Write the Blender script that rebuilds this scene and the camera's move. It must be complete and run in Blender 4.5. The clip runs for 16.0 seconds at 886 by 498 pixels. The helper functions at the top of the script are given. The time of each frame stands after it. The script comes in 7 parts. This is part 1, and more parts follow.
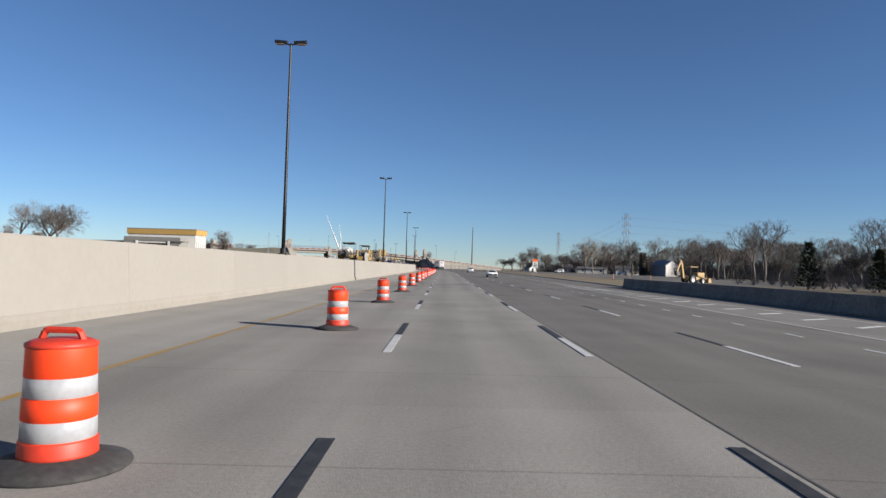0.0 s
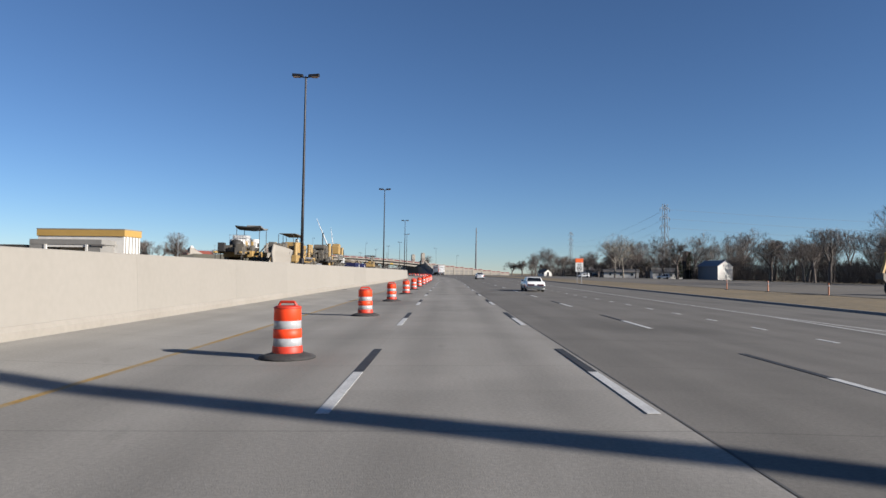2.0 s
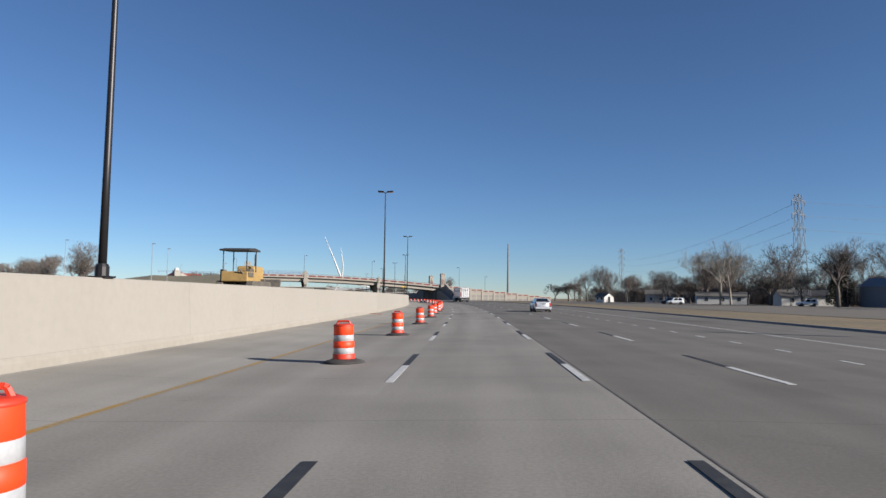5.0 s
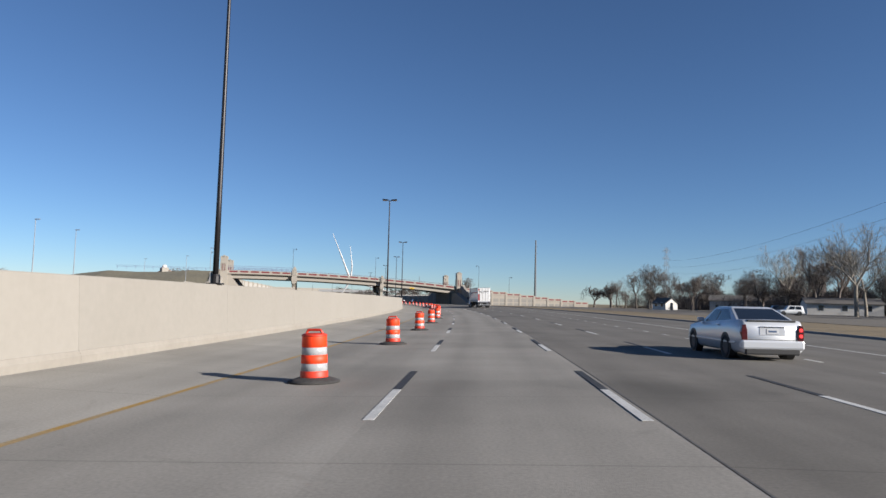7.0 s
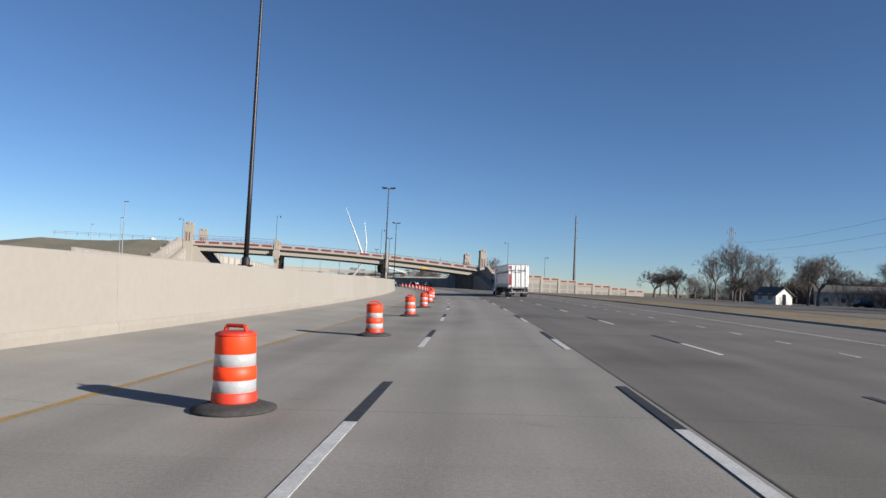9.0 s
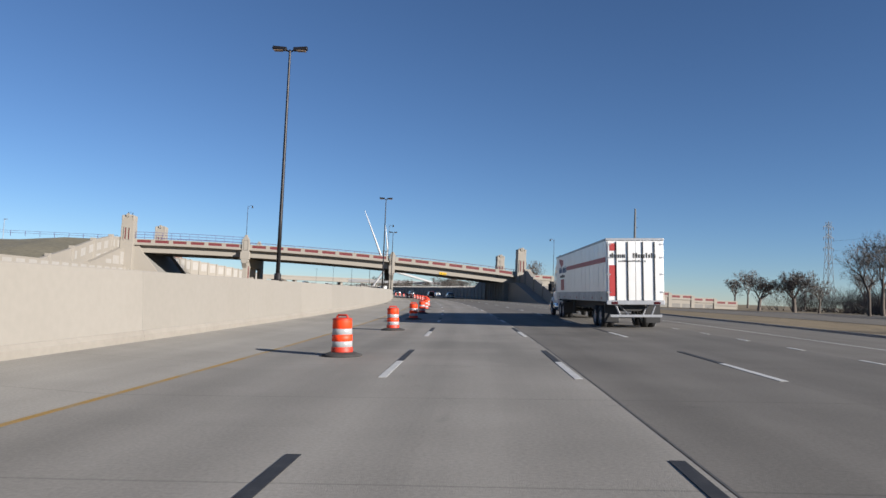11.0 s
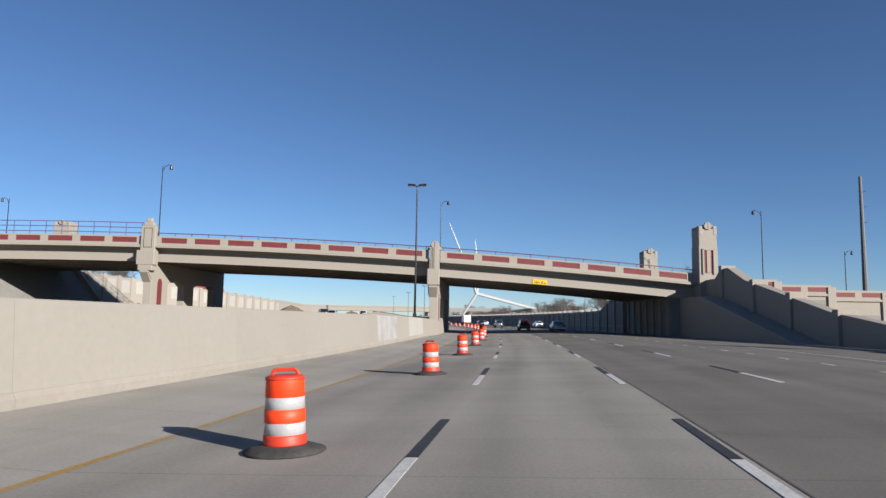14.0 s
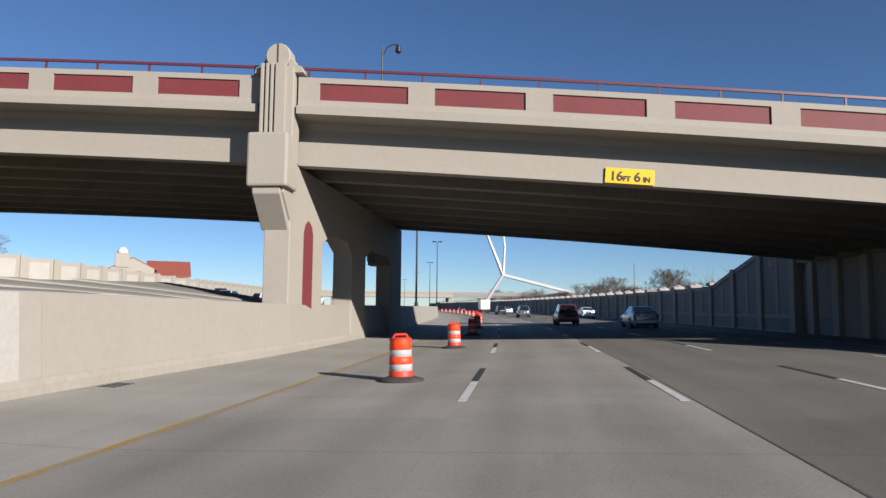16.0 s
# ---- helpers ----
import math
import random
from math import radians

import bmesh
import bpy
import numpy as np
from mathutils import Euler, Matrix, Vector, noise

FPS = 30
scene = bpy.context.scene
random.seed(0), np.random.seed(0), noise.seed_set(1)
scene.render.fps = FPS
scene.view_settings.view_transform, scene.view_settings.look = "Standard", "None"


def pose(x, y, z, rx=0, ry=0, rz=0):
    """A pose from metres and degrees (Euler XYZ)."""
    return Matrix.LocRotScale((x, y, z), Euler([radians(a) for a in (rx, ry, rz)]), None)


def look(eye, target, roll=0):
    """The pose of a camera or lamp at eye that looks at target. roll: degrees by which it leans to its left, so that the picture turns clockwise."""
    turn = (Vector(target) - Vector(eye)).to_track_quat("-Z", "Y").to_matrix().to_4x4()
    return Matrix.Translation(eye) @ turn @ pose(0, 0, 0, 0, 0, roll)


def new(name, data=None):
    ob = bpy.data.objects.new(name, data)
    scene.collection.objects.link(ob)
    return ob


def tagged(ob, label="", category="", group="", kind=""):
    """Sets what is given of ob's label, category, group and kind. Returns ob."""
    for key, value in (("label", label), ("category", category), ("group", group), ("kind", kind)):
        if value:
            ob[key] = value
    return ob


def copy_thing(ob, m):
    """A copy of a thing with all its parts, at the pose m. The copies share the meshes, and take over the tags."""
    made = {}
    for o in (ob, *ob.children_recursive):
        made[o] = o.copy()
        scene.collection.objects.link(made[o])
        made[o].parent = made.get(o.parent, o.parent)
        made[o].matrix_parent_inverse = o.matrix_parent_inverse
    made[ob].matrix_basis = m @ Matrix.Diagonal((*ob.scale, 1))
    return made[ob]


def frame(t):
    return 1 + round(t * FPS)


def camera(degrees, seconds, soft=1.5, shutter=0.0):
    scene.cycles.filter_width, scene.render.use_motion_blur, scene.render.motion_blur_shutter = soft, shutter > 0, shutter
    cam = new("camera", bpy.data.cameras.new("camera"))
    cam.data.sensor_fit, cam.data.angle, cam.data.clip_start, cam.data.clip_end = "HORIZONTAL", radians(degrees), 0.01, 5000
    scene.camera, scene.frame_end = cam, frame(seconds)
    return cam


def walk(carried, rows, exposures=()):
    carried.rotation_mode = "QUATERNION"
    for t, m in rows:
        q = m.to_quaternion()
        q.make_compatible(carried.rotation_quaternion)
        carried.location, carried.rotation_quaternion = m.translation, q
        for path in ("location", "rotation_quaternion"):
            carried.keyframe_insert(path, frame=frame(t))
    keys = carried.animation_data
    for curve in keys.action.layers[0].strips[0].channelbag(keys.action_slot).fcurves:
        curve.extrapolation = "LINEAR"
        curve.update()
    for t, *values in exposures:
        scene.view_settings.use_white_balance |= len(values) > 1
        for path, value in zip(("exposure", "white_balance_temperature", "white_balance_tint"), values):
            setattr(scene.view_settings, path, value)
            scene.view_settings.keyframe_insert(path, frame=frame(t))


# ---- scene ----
cam = camera(67.1, 16.0)
PATH = [
    (0.0, pose(-0.82, -2.85, 1.54, 91.52, -1.81, 0.27)),
    (0.5, pose(-0.84, 10.38, 1.54, 91.27, -1.27, 0.15)),
    (1.0, pose(-0.75, 23.31, 1.54, 91.28, -1.10, 0.18)),
    (1.5, pose(-0.72, 36.88, 1.54, 91.68, -1.54, 0.12)),
    (2.0, pose(-0.61, 50.55, 1.54, 91.99, -0.93, 0.39)),
    (2.5, pose(-0.63, 64.55, 1.54, 92.60, 0.05, 0.85)),
    (3.0, pose(-0.62, 77.23, 1.54, 93.14, -0.16, 1.28)),
    (3.5, pose(-0.52, 91.03, 1.54, 93.26, -0.08, 1.80)),
    (4.0, pose(-0.51, 103.98, 1.54, 93.84, -0.01, 1.93)),
    (6.5, pose(-0.48, 170.75, 1.55, 94.26, -1.73, 4.06)),
    (7.0, pose(-0.83, 183.13, 1.54, 94.41, -1.38, 4.46)),
    (7.5, pose(-1.20, 196.52, 1.54, 94.03, -1.77, 5.46)),
    (8.0, pose(-1.67, 210.10, 1.53, 94.48, -2.26, 6.15)),
    (8.5, pose(-2.12, 223.19, 1.53, 92.97, -2.39, 6.46)),
    (11.0, pose(-6.59, 289.03, 1.55, 93.75, -2.24, 9.73)),
    (11.5, pose(-8.16, 302.10, 1.55, 94.59, -1.24, 11.05)),
    (12.0, pose(-9.87, 315.76, 1.55, 94.18, -0.50, 12.24)),
    (12.5, pose(-11.83, 329.31, 1.55, 95.36, -0.93, 14.80)),
    (13.0, pose(-13.97, 341.57, 1.54, 96.18, -1.28, 16.24)),
    (13.5, pose(-16.34, 354.90, 1.54, 96.26, -1.22, 17.74)),
    (14.0, pose(-18.98, 368.83, 1.54, 96.09, -0.90, 19.01)),
    (14.5, pose(-21.65, 382.12, 1.54, 95.94, -1.01, 19.88)),
    (15.0, pose(-24.48, 394.95, 1.54, 95.44, -1.12, 20.93)),
    (15.5, pose(-27.58, 408.38, 1.54, 95.28, -0.42, 21.72)),
    (16.0, pose(-31.06, 421.86, 1.53, 94.95, -0.53, 21.89)),
]
walk(cam, PATH, [(0.0, 1.02, 6300, 12.0), (16.0, 1.02, 6300, 12.0)])

# ---------------------------------------------------------------- light
SUN_TO = Vector((0.914 * math.cos(radians(19.5)), -0.406 * math.cos(radians(19.5)), math.sin(radians(19.5))))
world = bpy.data.worlds.new("sky")
scene.world = world
world.use_nodes = True
wn = world.node_tree.nodes
sky = wn.new("ShaderNodeTexSky")
sky.sky_type = "NISHITA"
sky.sun_disc = False
sky.sun_elevation = radians(19.5)
sky.sun_rotation = radians(114)
sky.altitude = 1200
sky.air_density = 0.9
sky.dust_density = 0.0
sky.ozone_density = 5.0
wn["Background"].inputs["Strength"].default_value = 0.0505
world.node_tree.links.new(sky.outputs[0], wn["Background"].inputs["Color"])
sun = new("sun", bpy.data.lights.new("sun", "SUN"))
sun.data.energy = 5.0
sun.data.angle = radians(0.5)
sun.data.color = (1.0, 0.93, 0.82)
sun.matrix_world = look((0, 0, 0), -SUN_TO)


# ---------------------------------------------------------------- materials
def mat(name, color, rough=0.6, metal=0.0, grain=0.0, grain_scale=8.0, stain=0.0, stain_scale=0.6,
        bump=0.0, bump_scale=30.0, tint=None, rand=0.0, coat=0.0, emit=0.0):
    """A painted or mineral surface: base colour, fine grain, broad stains and a little relief, in metres."""
    m = bpy.data.materials.new(name)
    m.use_nodes = True
    n, l = m.node_tree.nodes, m.node_tree.links
    b = n["Principled BSDF"]
    b.inputs["Base Color"].default_value = (*color, 1)
    b.inputs["Roughness"].default_value = rough
    b.inputs["Metallic"].default_value = metal
    if coat:
        b.inputs["Coat Weight"].default_value = coat
        b.inputs["Coat Roughness"].default_value = 0.08
    if emit:
        b.inputs["Emission Color"].default_value = (*color, 1)
        b.inputs["Emission Strength"].default_value = emit
    pos = n.new("ShaderNodeNewGeometry").outputs["Position"]
    last = None

    def mix(kind, fac, a, bcol):
        x = n.new("ShaderNodeMix")
        x.data_type, x.blend_type = "RGBA", kind
        if isinstance(fac, bpy.types.NodeSocket):
            l.new(fac, x.inputs[0])
        else:
            x.inputs[0].default_value = fac
        for k, v in ((6, a), (7, bcol)):
            if isinstance(v, bpy.types.NodeSocket):
                l.new(v, x.inputs[k])
            else:
                x.inputs[k].default_value = (*v, 1)
        return x.outputs[2]

    def noise_ramp(scale, lo, hi, detail=5.0, vec=None):
        t = n.new("ShaderNodeTexNoise")
        t.inputs["Scale"].default_value = scale
        t.inputs["Detail"].default_value = detail
        l.new(vec or pos, t.inputs["Vector"])
        r = n.new("ShaderNodeMapRange")
        r.inputs[1].default_value, r.inputs[2].default_value = lo, hi
        l.new(t.outputs[0], r.inputs[0])
        return r.outputs[0]

    col = color
    if stain:
        dark = tint or tuple(c * 0.55 for c in color)
        f = noise_ramp(stain_scale, 0.42, 0.72, 6)
        k = n.new("ShaderNodeMath")
        k.operation = "MULTIPLY"
        k.inputs[1].default_value = stain
        l.new(f, k.inputs[0])
        col = mix("MIX", k.outputs[0], col, dark)
    if grain:
        f = noise_ramp(grain_scale, 0.3, 0.7, 8)
        lo = mix("MIX", f, tuple([1 - grain] * 3), tuple([1 + grain] * 3))
        col = mix("MULTIPLY", 1.0, col, lo)
    if rand:
        o = n.new("ShaderNodeObjectInfo")
        r = n.new("ShaderNodeMapRange")
        r.inputs[3].default_value, r.inputs[4].default_value = 1 - rand, 1 + rand
        l.new(o.outputs["Random"], r.inputs[0])
        cmb = n.new("ShaderNodeCombineColor")
        for i in range(3):
            l.new(r.outputs[0], cmb.inputs[i])
        col = mix("MULTIPLY", 1.0, col, cmb.outputs[0])
    if isinstance(col, bpy.types.NodeSocket):
        l.new(col, b.inputs["Base Color"])
    if bump:
        t = n.new("ShaderNodeTexNoise")
        t.inputs["Scale"].default_value = bump_scale
        t.inputs["Detail"].default_value = 6
        l.new(pos, t.inputs["Vector"])
        bp = n.new("ShaderNodeBump")
        bp.inputs["Strength"].default_value = bump
        bp.inputs["Distance"].default_value = 0.02
        l.new(t.outputs[0], bp.inputs["Height"])
        l.new(bp.outputs[0], b.inputs["Normal"])
    return m


def pavement_mat(name, color, track, joint=4.57, track_dark=0.8):
    """Concrete pavement. Its uv runs in metres: u across the road, v along it. Sawn joints, worn wheel tracks, tyre grime, cracks."""
    m = mat(name, color, 0.85)
    n, l = m.node_tree.nodes, m.node_tree.links
    b = n["Principled BSDF"]
    b.inputs["Specular IOR Level"].default_value = 0.15
    uv = n.new("ShaderNodeUVMap").outputs[0]
    sep = n.new("ShaderNodeSeparateXYZ")
    l.new(uv, sep.inputs[0])

    def math_(op, a, c=None):
        x = n.new("ShaderNodeMath")
        x.operation = op
        for i, v in enumerate((a, c)):
            if v is None:
                continue
            if isinstance(v, bpy.types.NodeSocket):
                l.new(v, x.inputs[i])
            else:
                x.inputs[i].default_value = v
        return x.outputs[0]

    def noise_(scale, detail, stretch=None):
        t = n.new("ShaderNodeTexNoise")
        t.inputs["Scale"].default_value = scale
        t.inputs["Detail"].default_value = detail
        v = uv
        if stretch:
            mp = n.new("ShaderNodeMapping")
            mp.inputs["Scale"].default_value = stretch
            l.new(uv, mp.inputs[0])
            v = mp.outputs[0]
        l.new(v, t.inputs["Vector"])
        return t.outputs[0]

    def ramp_(v, a, c, lo=0.0, hi=1.0):
        r = n.new("ShaderNodeMapRange")
        r.inputs[1].default_value, r.inputs[2].default_value = a, c
        r.inputs[3].default_value, r.inputs[4].default_value = lo, hi
        l.new(v, r.inputs[0])
        return r.outputs[0]

    grain = ramp_(noise_(22, 8), 0.25, 0.75, 0.86, 1.12)
    patch = ramp_(noise_(0.35, 6), 0.3, 0.7, 0.88, 1.08)
    streak = ramp_(noise_(1.0, 5, (1.6, 0.05, 1)), 0.35, 0.7, 1.03, 0.92)
    # sawn joints across the lane
    v = math_("FRACT", math_("DIVIDE", sep.outputs[1], joint))
    d = math_("ABSOLUTE", math_("SUBTRACT", v, 0.5))
    jt = ramp_(d, 0.0, 0.006, 0.72, 1.0)
    # slab to slab shade
    cell = n.new("ShaderNodeTexWhiteNoise")
    cell.noise_dimensions = "2D"
    cx = n.new("ShaderNodeCombineXYZ")
    l.new(math_("FLOOR", math_("DIVIDE", math_("ADD", sep.outputs[0], 1.83), 3.66)), cx.inputs[0])
    l.new(math_("FLOOR", math_("ADD", math_("DIVIDE", sep.outputs[1], joint * 2), 0.5)), cx.inputs[1])
    l.new(cx.outputs[0], cell.inputs["Vector"])
    slab = ramp_(cell.outputs[0], 0, 1, 0.95, 1.04)
    # wheel tracks, two to a lane
    w = math_("FRACT", math_("DIVIDE", math_("ADD", sep.outputs[0], 1.83), 1.83))
    wt = math_("ABSOLUTE", math_("SUBTRACT", w, 0.5))
    wheel = ramp_(math_("ADD", wt, math_("MULTIPLY", math_("SUBTRACT", noise_(0.8, 4), 0.5), 0.3)), 0.05, 0.4, track_dark ** 0.6, 1.0)
    # rubber and oil smears
    grime = ramp_(noise_(0.16, 7, (1.0, 0.5, 1)), 0.56, 0.72, 1.0, track)
    # hair cracks
    vor = n.new("ShaderNodeTexVoronoi")
    vor.feature = "DISTANCE_TO_EDGE"
    vor.inputs["Scale"].default_value = 0.16
    l.new(uv, vor.inputs["Vector"])
    crack = ramp_(math_("ADD", vor.outputs[0], math_("MULTIPLY", noise_(1.2, 6), 0.1)), 0.035, 0.05, 0.9, 1.0)
    f = grain
    for g in (patch, streak, jt, slab, wheel, grime, crack):
        f = math_("MULTIPLY", f, g)
    cmb = n.new("ShaderNodeCombineColor")
    for i in range(3):
        l.new(math_("MULTIPLY", f, color[i]), cmb.inputs[i])
    l.new(cmb.outputs[0], b.inputs["Base Color"])
    bp = n.new("ShaderNodeBump")
    bp.inputs["Strength"].default_value = 0.35
    bp.inputs["Distance"].default_value = 0.01
    l.new(noise_(60, 6), bp.inputs["Height"])
    l.new(bp.outputs[0], b.inputs["Normal"])
    return m


M = {}
M["road"] = pavement_mat("pale_concrete_pavement", (0.253, 0.239, 0.215), 0.74)
M["road_old"] = pavement_mat("worn_concrete_pavement", (0.15, 0.141, 0.127), 0.7, track_dark=0.86)
M["shoulder"] = pavement_mat("clean_concrete_pavement", (0.278, 0.264, 0.238), 0.85, track_dark=0.97)
M["gore"] = pavement_mat("pale_gore_pavement", (0.189, 0.18, 0.164), 0.85, track_dark=0.97)
M["joint"] = mat("tar_joint", (0.0612, 0.06, 0.0582), 0.8, grain=0.3, grain_scale=6)
M["white_line"] = mat("white_road_paint", (0.449, 0.449, 0.435), 0.7, grain=0.18, grain_scale=30, stain=0.4, stain_scale=3)
M["black_line"] = mat("black_contrast_paint", (0.0171, 0.0171, 0.0184), 0.7, grain=0.3, grain_scale=30, stain=0.5, stain_scale=4, tint=(0.0551, 0.0539, 0.0521))
M["yellow_line"] = mat("yellow_road_paint", (0.266, 0.162, 0.036), 0.7, grain=0.2, grain_scale=20, stain=1.0, stain_scale=1.2, tint=(0.209, 0.176, 0.119))
M["wall"] = mat("cream_cast_concrete", (0.237, 0.22, 0.193), 0.8, grain=0.03, grain_scale=5, stain=0.3, stain_scale=0.35, tint=(0.207, 0.191, 0.163), bump=0.06, bump_scale=25, rand=0.035)
M["wall_toe"] = mat("dusty_concrete", (0.235, 0.216, 0.186), 0.85, grain=0.05, grain_scale=6, stain=0.5, stain_scale=0.6, tint=(0.197, 0.176, 0.149), rand=0.03)
M["wall_patch"] = mat("chalky_smeared_concrete", (0.285, 0.28, 0.276), 0.8, grain=0.06, grain_scale=7, stain=1.0, stain_scale=0.7, tint=(0.214, 0.207, 0.198))
M["wall_pale"] = mat("pale_washed_concrete", (0.3, 0.286, 0.265), 0.8, grain=0.06, grain_scale=9, stain=0.4, stain_scale=0.8, tint=(0.251, 0.234, 0.206))
M["concrete"] = mat("bridge_concrete", (0.246, 0.225, 0.194), 0.8, grain=0.03, grain_scale=6, stain=0.22, stain_scale=0.4, tint=(0.204, 0.186, 0.157), bump=0.05, bump_scale=20)
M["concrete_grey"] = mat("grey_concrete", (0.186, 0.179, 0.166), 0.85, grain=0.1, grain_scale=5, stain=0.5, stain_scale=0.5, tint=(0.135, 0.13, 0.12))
M["girder"] = mat("shade_toned_girder", (0.143, 0.13, 0.112), 0.6, grain=0.05, grain_scale=4, stain=0.4, stain_scale=0.6)
M["red_panel"] = mat("maroon_panel", (0.125, 0.0189, 0.0227), 0.7, grain=0.08, grain_scale=10, stain=0.3, stain_scale=1.0)
M["red_rail"] = mat("maroon_railing_paint", (0.0857, 0.0184, 0.0306), 0.45)
M["blue_rail"] = mat("violet_railing_paint", (0.0857, 0.0734, 0.147), 0.5)
M["pylon"] = mat("dull_grey_steel", (0.104, 0.11, 0.117), 0.7, metal=0.2)
M["pole"] = mat("dark_bronze_metal", (0.0204, 0.019, 0.0204), 0.42, metal=0.5, grain=0.1, grain_scale=3)
M["galv"] = mat("galvanised_steel", (0.321, 0.329, 0.345), 0.5, metal=0.7, grain=0.1, grain_scale=6)
M["lens"] = mat("lamp_glass", (0.257, 0.184, 0.135), 0.25)
M["orange"] = mat("orange_plastic", (0.731, 0.0442, 0.0034), 0.55, grain=0.05, grain_scale=12, stain=0.15, stain_scale=4, tint=(0.527, 0.0553, 0.017), rand=0.06)
M["orange_lid"] = mat("weathered_orange_plastic", (0.476, 0.0323, 0.0119), 0.55, grain=0.1, grain_scale=14, stain=0.35, stain_scale=5, rand=0.06)
M["band"] = mat("white_reflective_sheet", (0.315, 0.32, 0.329), 0.3, grain=0.06, grain_scale=25, stain=0.5, stain_scale=6, tint=(0.229, 0.229, 0.239))
M["rubber"] = mat("recycled_rubber", (0.0272, 0.0258, 0.0258), 0.9, grain=0.3, grain_scale=16, stain=0.5, stain_scale=3, tint=(0.0578, 0.0544, 0.051))
M["sticker"] = mat("blue_sticker", (0.0306, 0.0367, 0.214), 0.5)
M["grass"] = mat("dormant_grass", (0.153, 0.113, 0.0582), 0.95, grain=0.3, grain_scale=1.6, stain=0.75, stain_scale=0.09, tint=(0.095, 0.0763, 0.0428), bump=0.6, bump_scale=9)
M["bank_grass"] = mat("dull_bank_grass", (0.141, 0.125, 0.0828), 0.95, grain=0.25, grain_scale=1.2, stain=0.6, stain_scale=0.12, tint=(0.102, 0.095, 0.068), bump=0.5, bump_scale=5)
M["dirt"] = mat("bare_earth", (0.128, 0.101, 0.0704), 0.95, grain=0.2, grain_scale=2, stain=0.6, stain_scale=0.2, tint=(0.0922, 0.0734, 0.0521), bump=0.4, bump_scale=5)
M["gravel"] = mat("grey_gravel_lot", (0.101, 0.0886, 0.0704), 0.95, grain=0.22, grain_scale=2.5, stain=0.6, stain_scale=0.12, tint=(0.0673, 0.06, 0.049), bump=0.4, bump_scale=6)
M["barrier"] = mat("weathered_grey_barrier", (0.17, 0.15, 0.128), 0.9, grain=0.2, grain_scale=5, stain=0.7, stain_scale=0.6, tint=(0.09, 0.078, 0.066))
M["bark"] = mat("grey_brown_bark", (0.105, 0.088, 0.077), 0.95, grain=0.25, grain_scale=5, rand=0.3)
M["pale_bark"] = mat("pale_sycamore_bark", (0.217, 0.191, 0.156), 0.9, grain=0.25, grain_scale=3, stain=0.5, stain_scale=0.8)
M["evergreen"] = mat("dark_cedar_foliage", (0.019, 0.0258, 0.0122), 0.9, grain=0.4, grain_scale=6)
M["white_car"] = mat("white_car_paint", (0.661, 0.67, 0.67), 0.35, grain=0.02, stain=0.15, stain_scale=2, tint=(0.551, 0.551, 0.532), coat=0.6)
M["silver_car"] = mat("silver_car_paint", (0.5, 0.515, 0.54), 0.32, metal=0.3, coat=0.7)
M["red_car"] = mat("dark_red_car_paint", (0.135, 0.011, 0.0135), 0.3, metal=0.2, coat=0.7)
M["blue_car"] = mat("blue_grey_car_paint", (0.11, 0.141, 0.171), 0.3, metal=0.4, coat=0.6)
M["dark_car"] = mat("black_car_paint", (0.0135, 0.0147, 0.0184), 0.28, metal=0.2, coat=0.6)
M["glass"] = mat("tinted_car_glass", (0.01, 0.012, 0.014), 0.06, coat=0.3)
M["tyre"] = mat("tyre_rubber", (0.0168, 0.0168, 0.0175), 0.85, grain=0.2, grain_scale=12)
M["rim"] = mat("alloy_rim", (0.345, 0.352, 0.359), 0.35, metal=0.8)
M["black_plastic"] = mat("black_plastic", (0.0153, 0.0153, 0.0165), 0.55)
M["chrome"] = mat("chrome_trim", (0.552, 0.561, 0.578), 0.18, metal=1.0)
M["tail_red"] = mat("red_tail_lens", (0.05, 0.004, 0.006), 0.2, coat=0.5)
M["tail_glint"] = mat("sun_glint_red_lens", (0.86, 0.04, 0.04), 0.3, emit=0.5)
M["plate"] = mat("number_plate_white", (0.421, 0.428, 0.444), 0.5)
M["trailer"] = mat("white_trailer_aluminium", (0.72, 0.715, 0.70), 0.3, metal=0.2, grain=0.03, grain_scale=3, stain=0.4, stain_scale=0.5, tint=(0.595, 0.582, 0.547))
M["trailer_low"] = mat("grimy_trailer_skirt", (0.46, 0.43, 0.385), 0.5, grain=0.15, grain_scale=4, stain=0.7, stain_scale=1.2, tint=(0.24, 0.21, 0.175))
M["truck_red"] = mat("red_truck_paint", (0.321, 0.0268, 0.0268), 0.5, stain=0.2, stain_scale=2)
M["letter_blue"] = mat("blue_letter_vinyl", (0.0425, 0.0765, 0.153), 0.5)
M["frame_dark"] = mat("grimy_black_steel", (0.0215, 0.0202, 0.0189), 0.7, grain=0.2, grain_scale=8)
M["cat_yellow"] = mat("yellow_machine_paint", (0.306, 0.199, 0.0704), 0.55, grain=0.12, grain_scale=6, stain=0.55, stain_scale=1.2, tint=(0.22, 0.141, 0.0551))
M["mach_grey"] = mat("dusty_machine_steel", (0.0734, 0.0673, 0.0582), 0.7, grain=0.25, grain_scale=5, stain=0.5, stain_scale=1.5, tint=(0.147, 0.117, 0.0799))
M["tank_white"] = mat("white_plastic_tank", (0.506, 0.498, 0.477), 0.5, stain=0.3, stain_scale=2)
M["blue_bin"] = mat("blue_dumpster_paint", (0.0122, 0.0159, 0.0673), 0.5, stain=0.4, stain_scale=1.0)
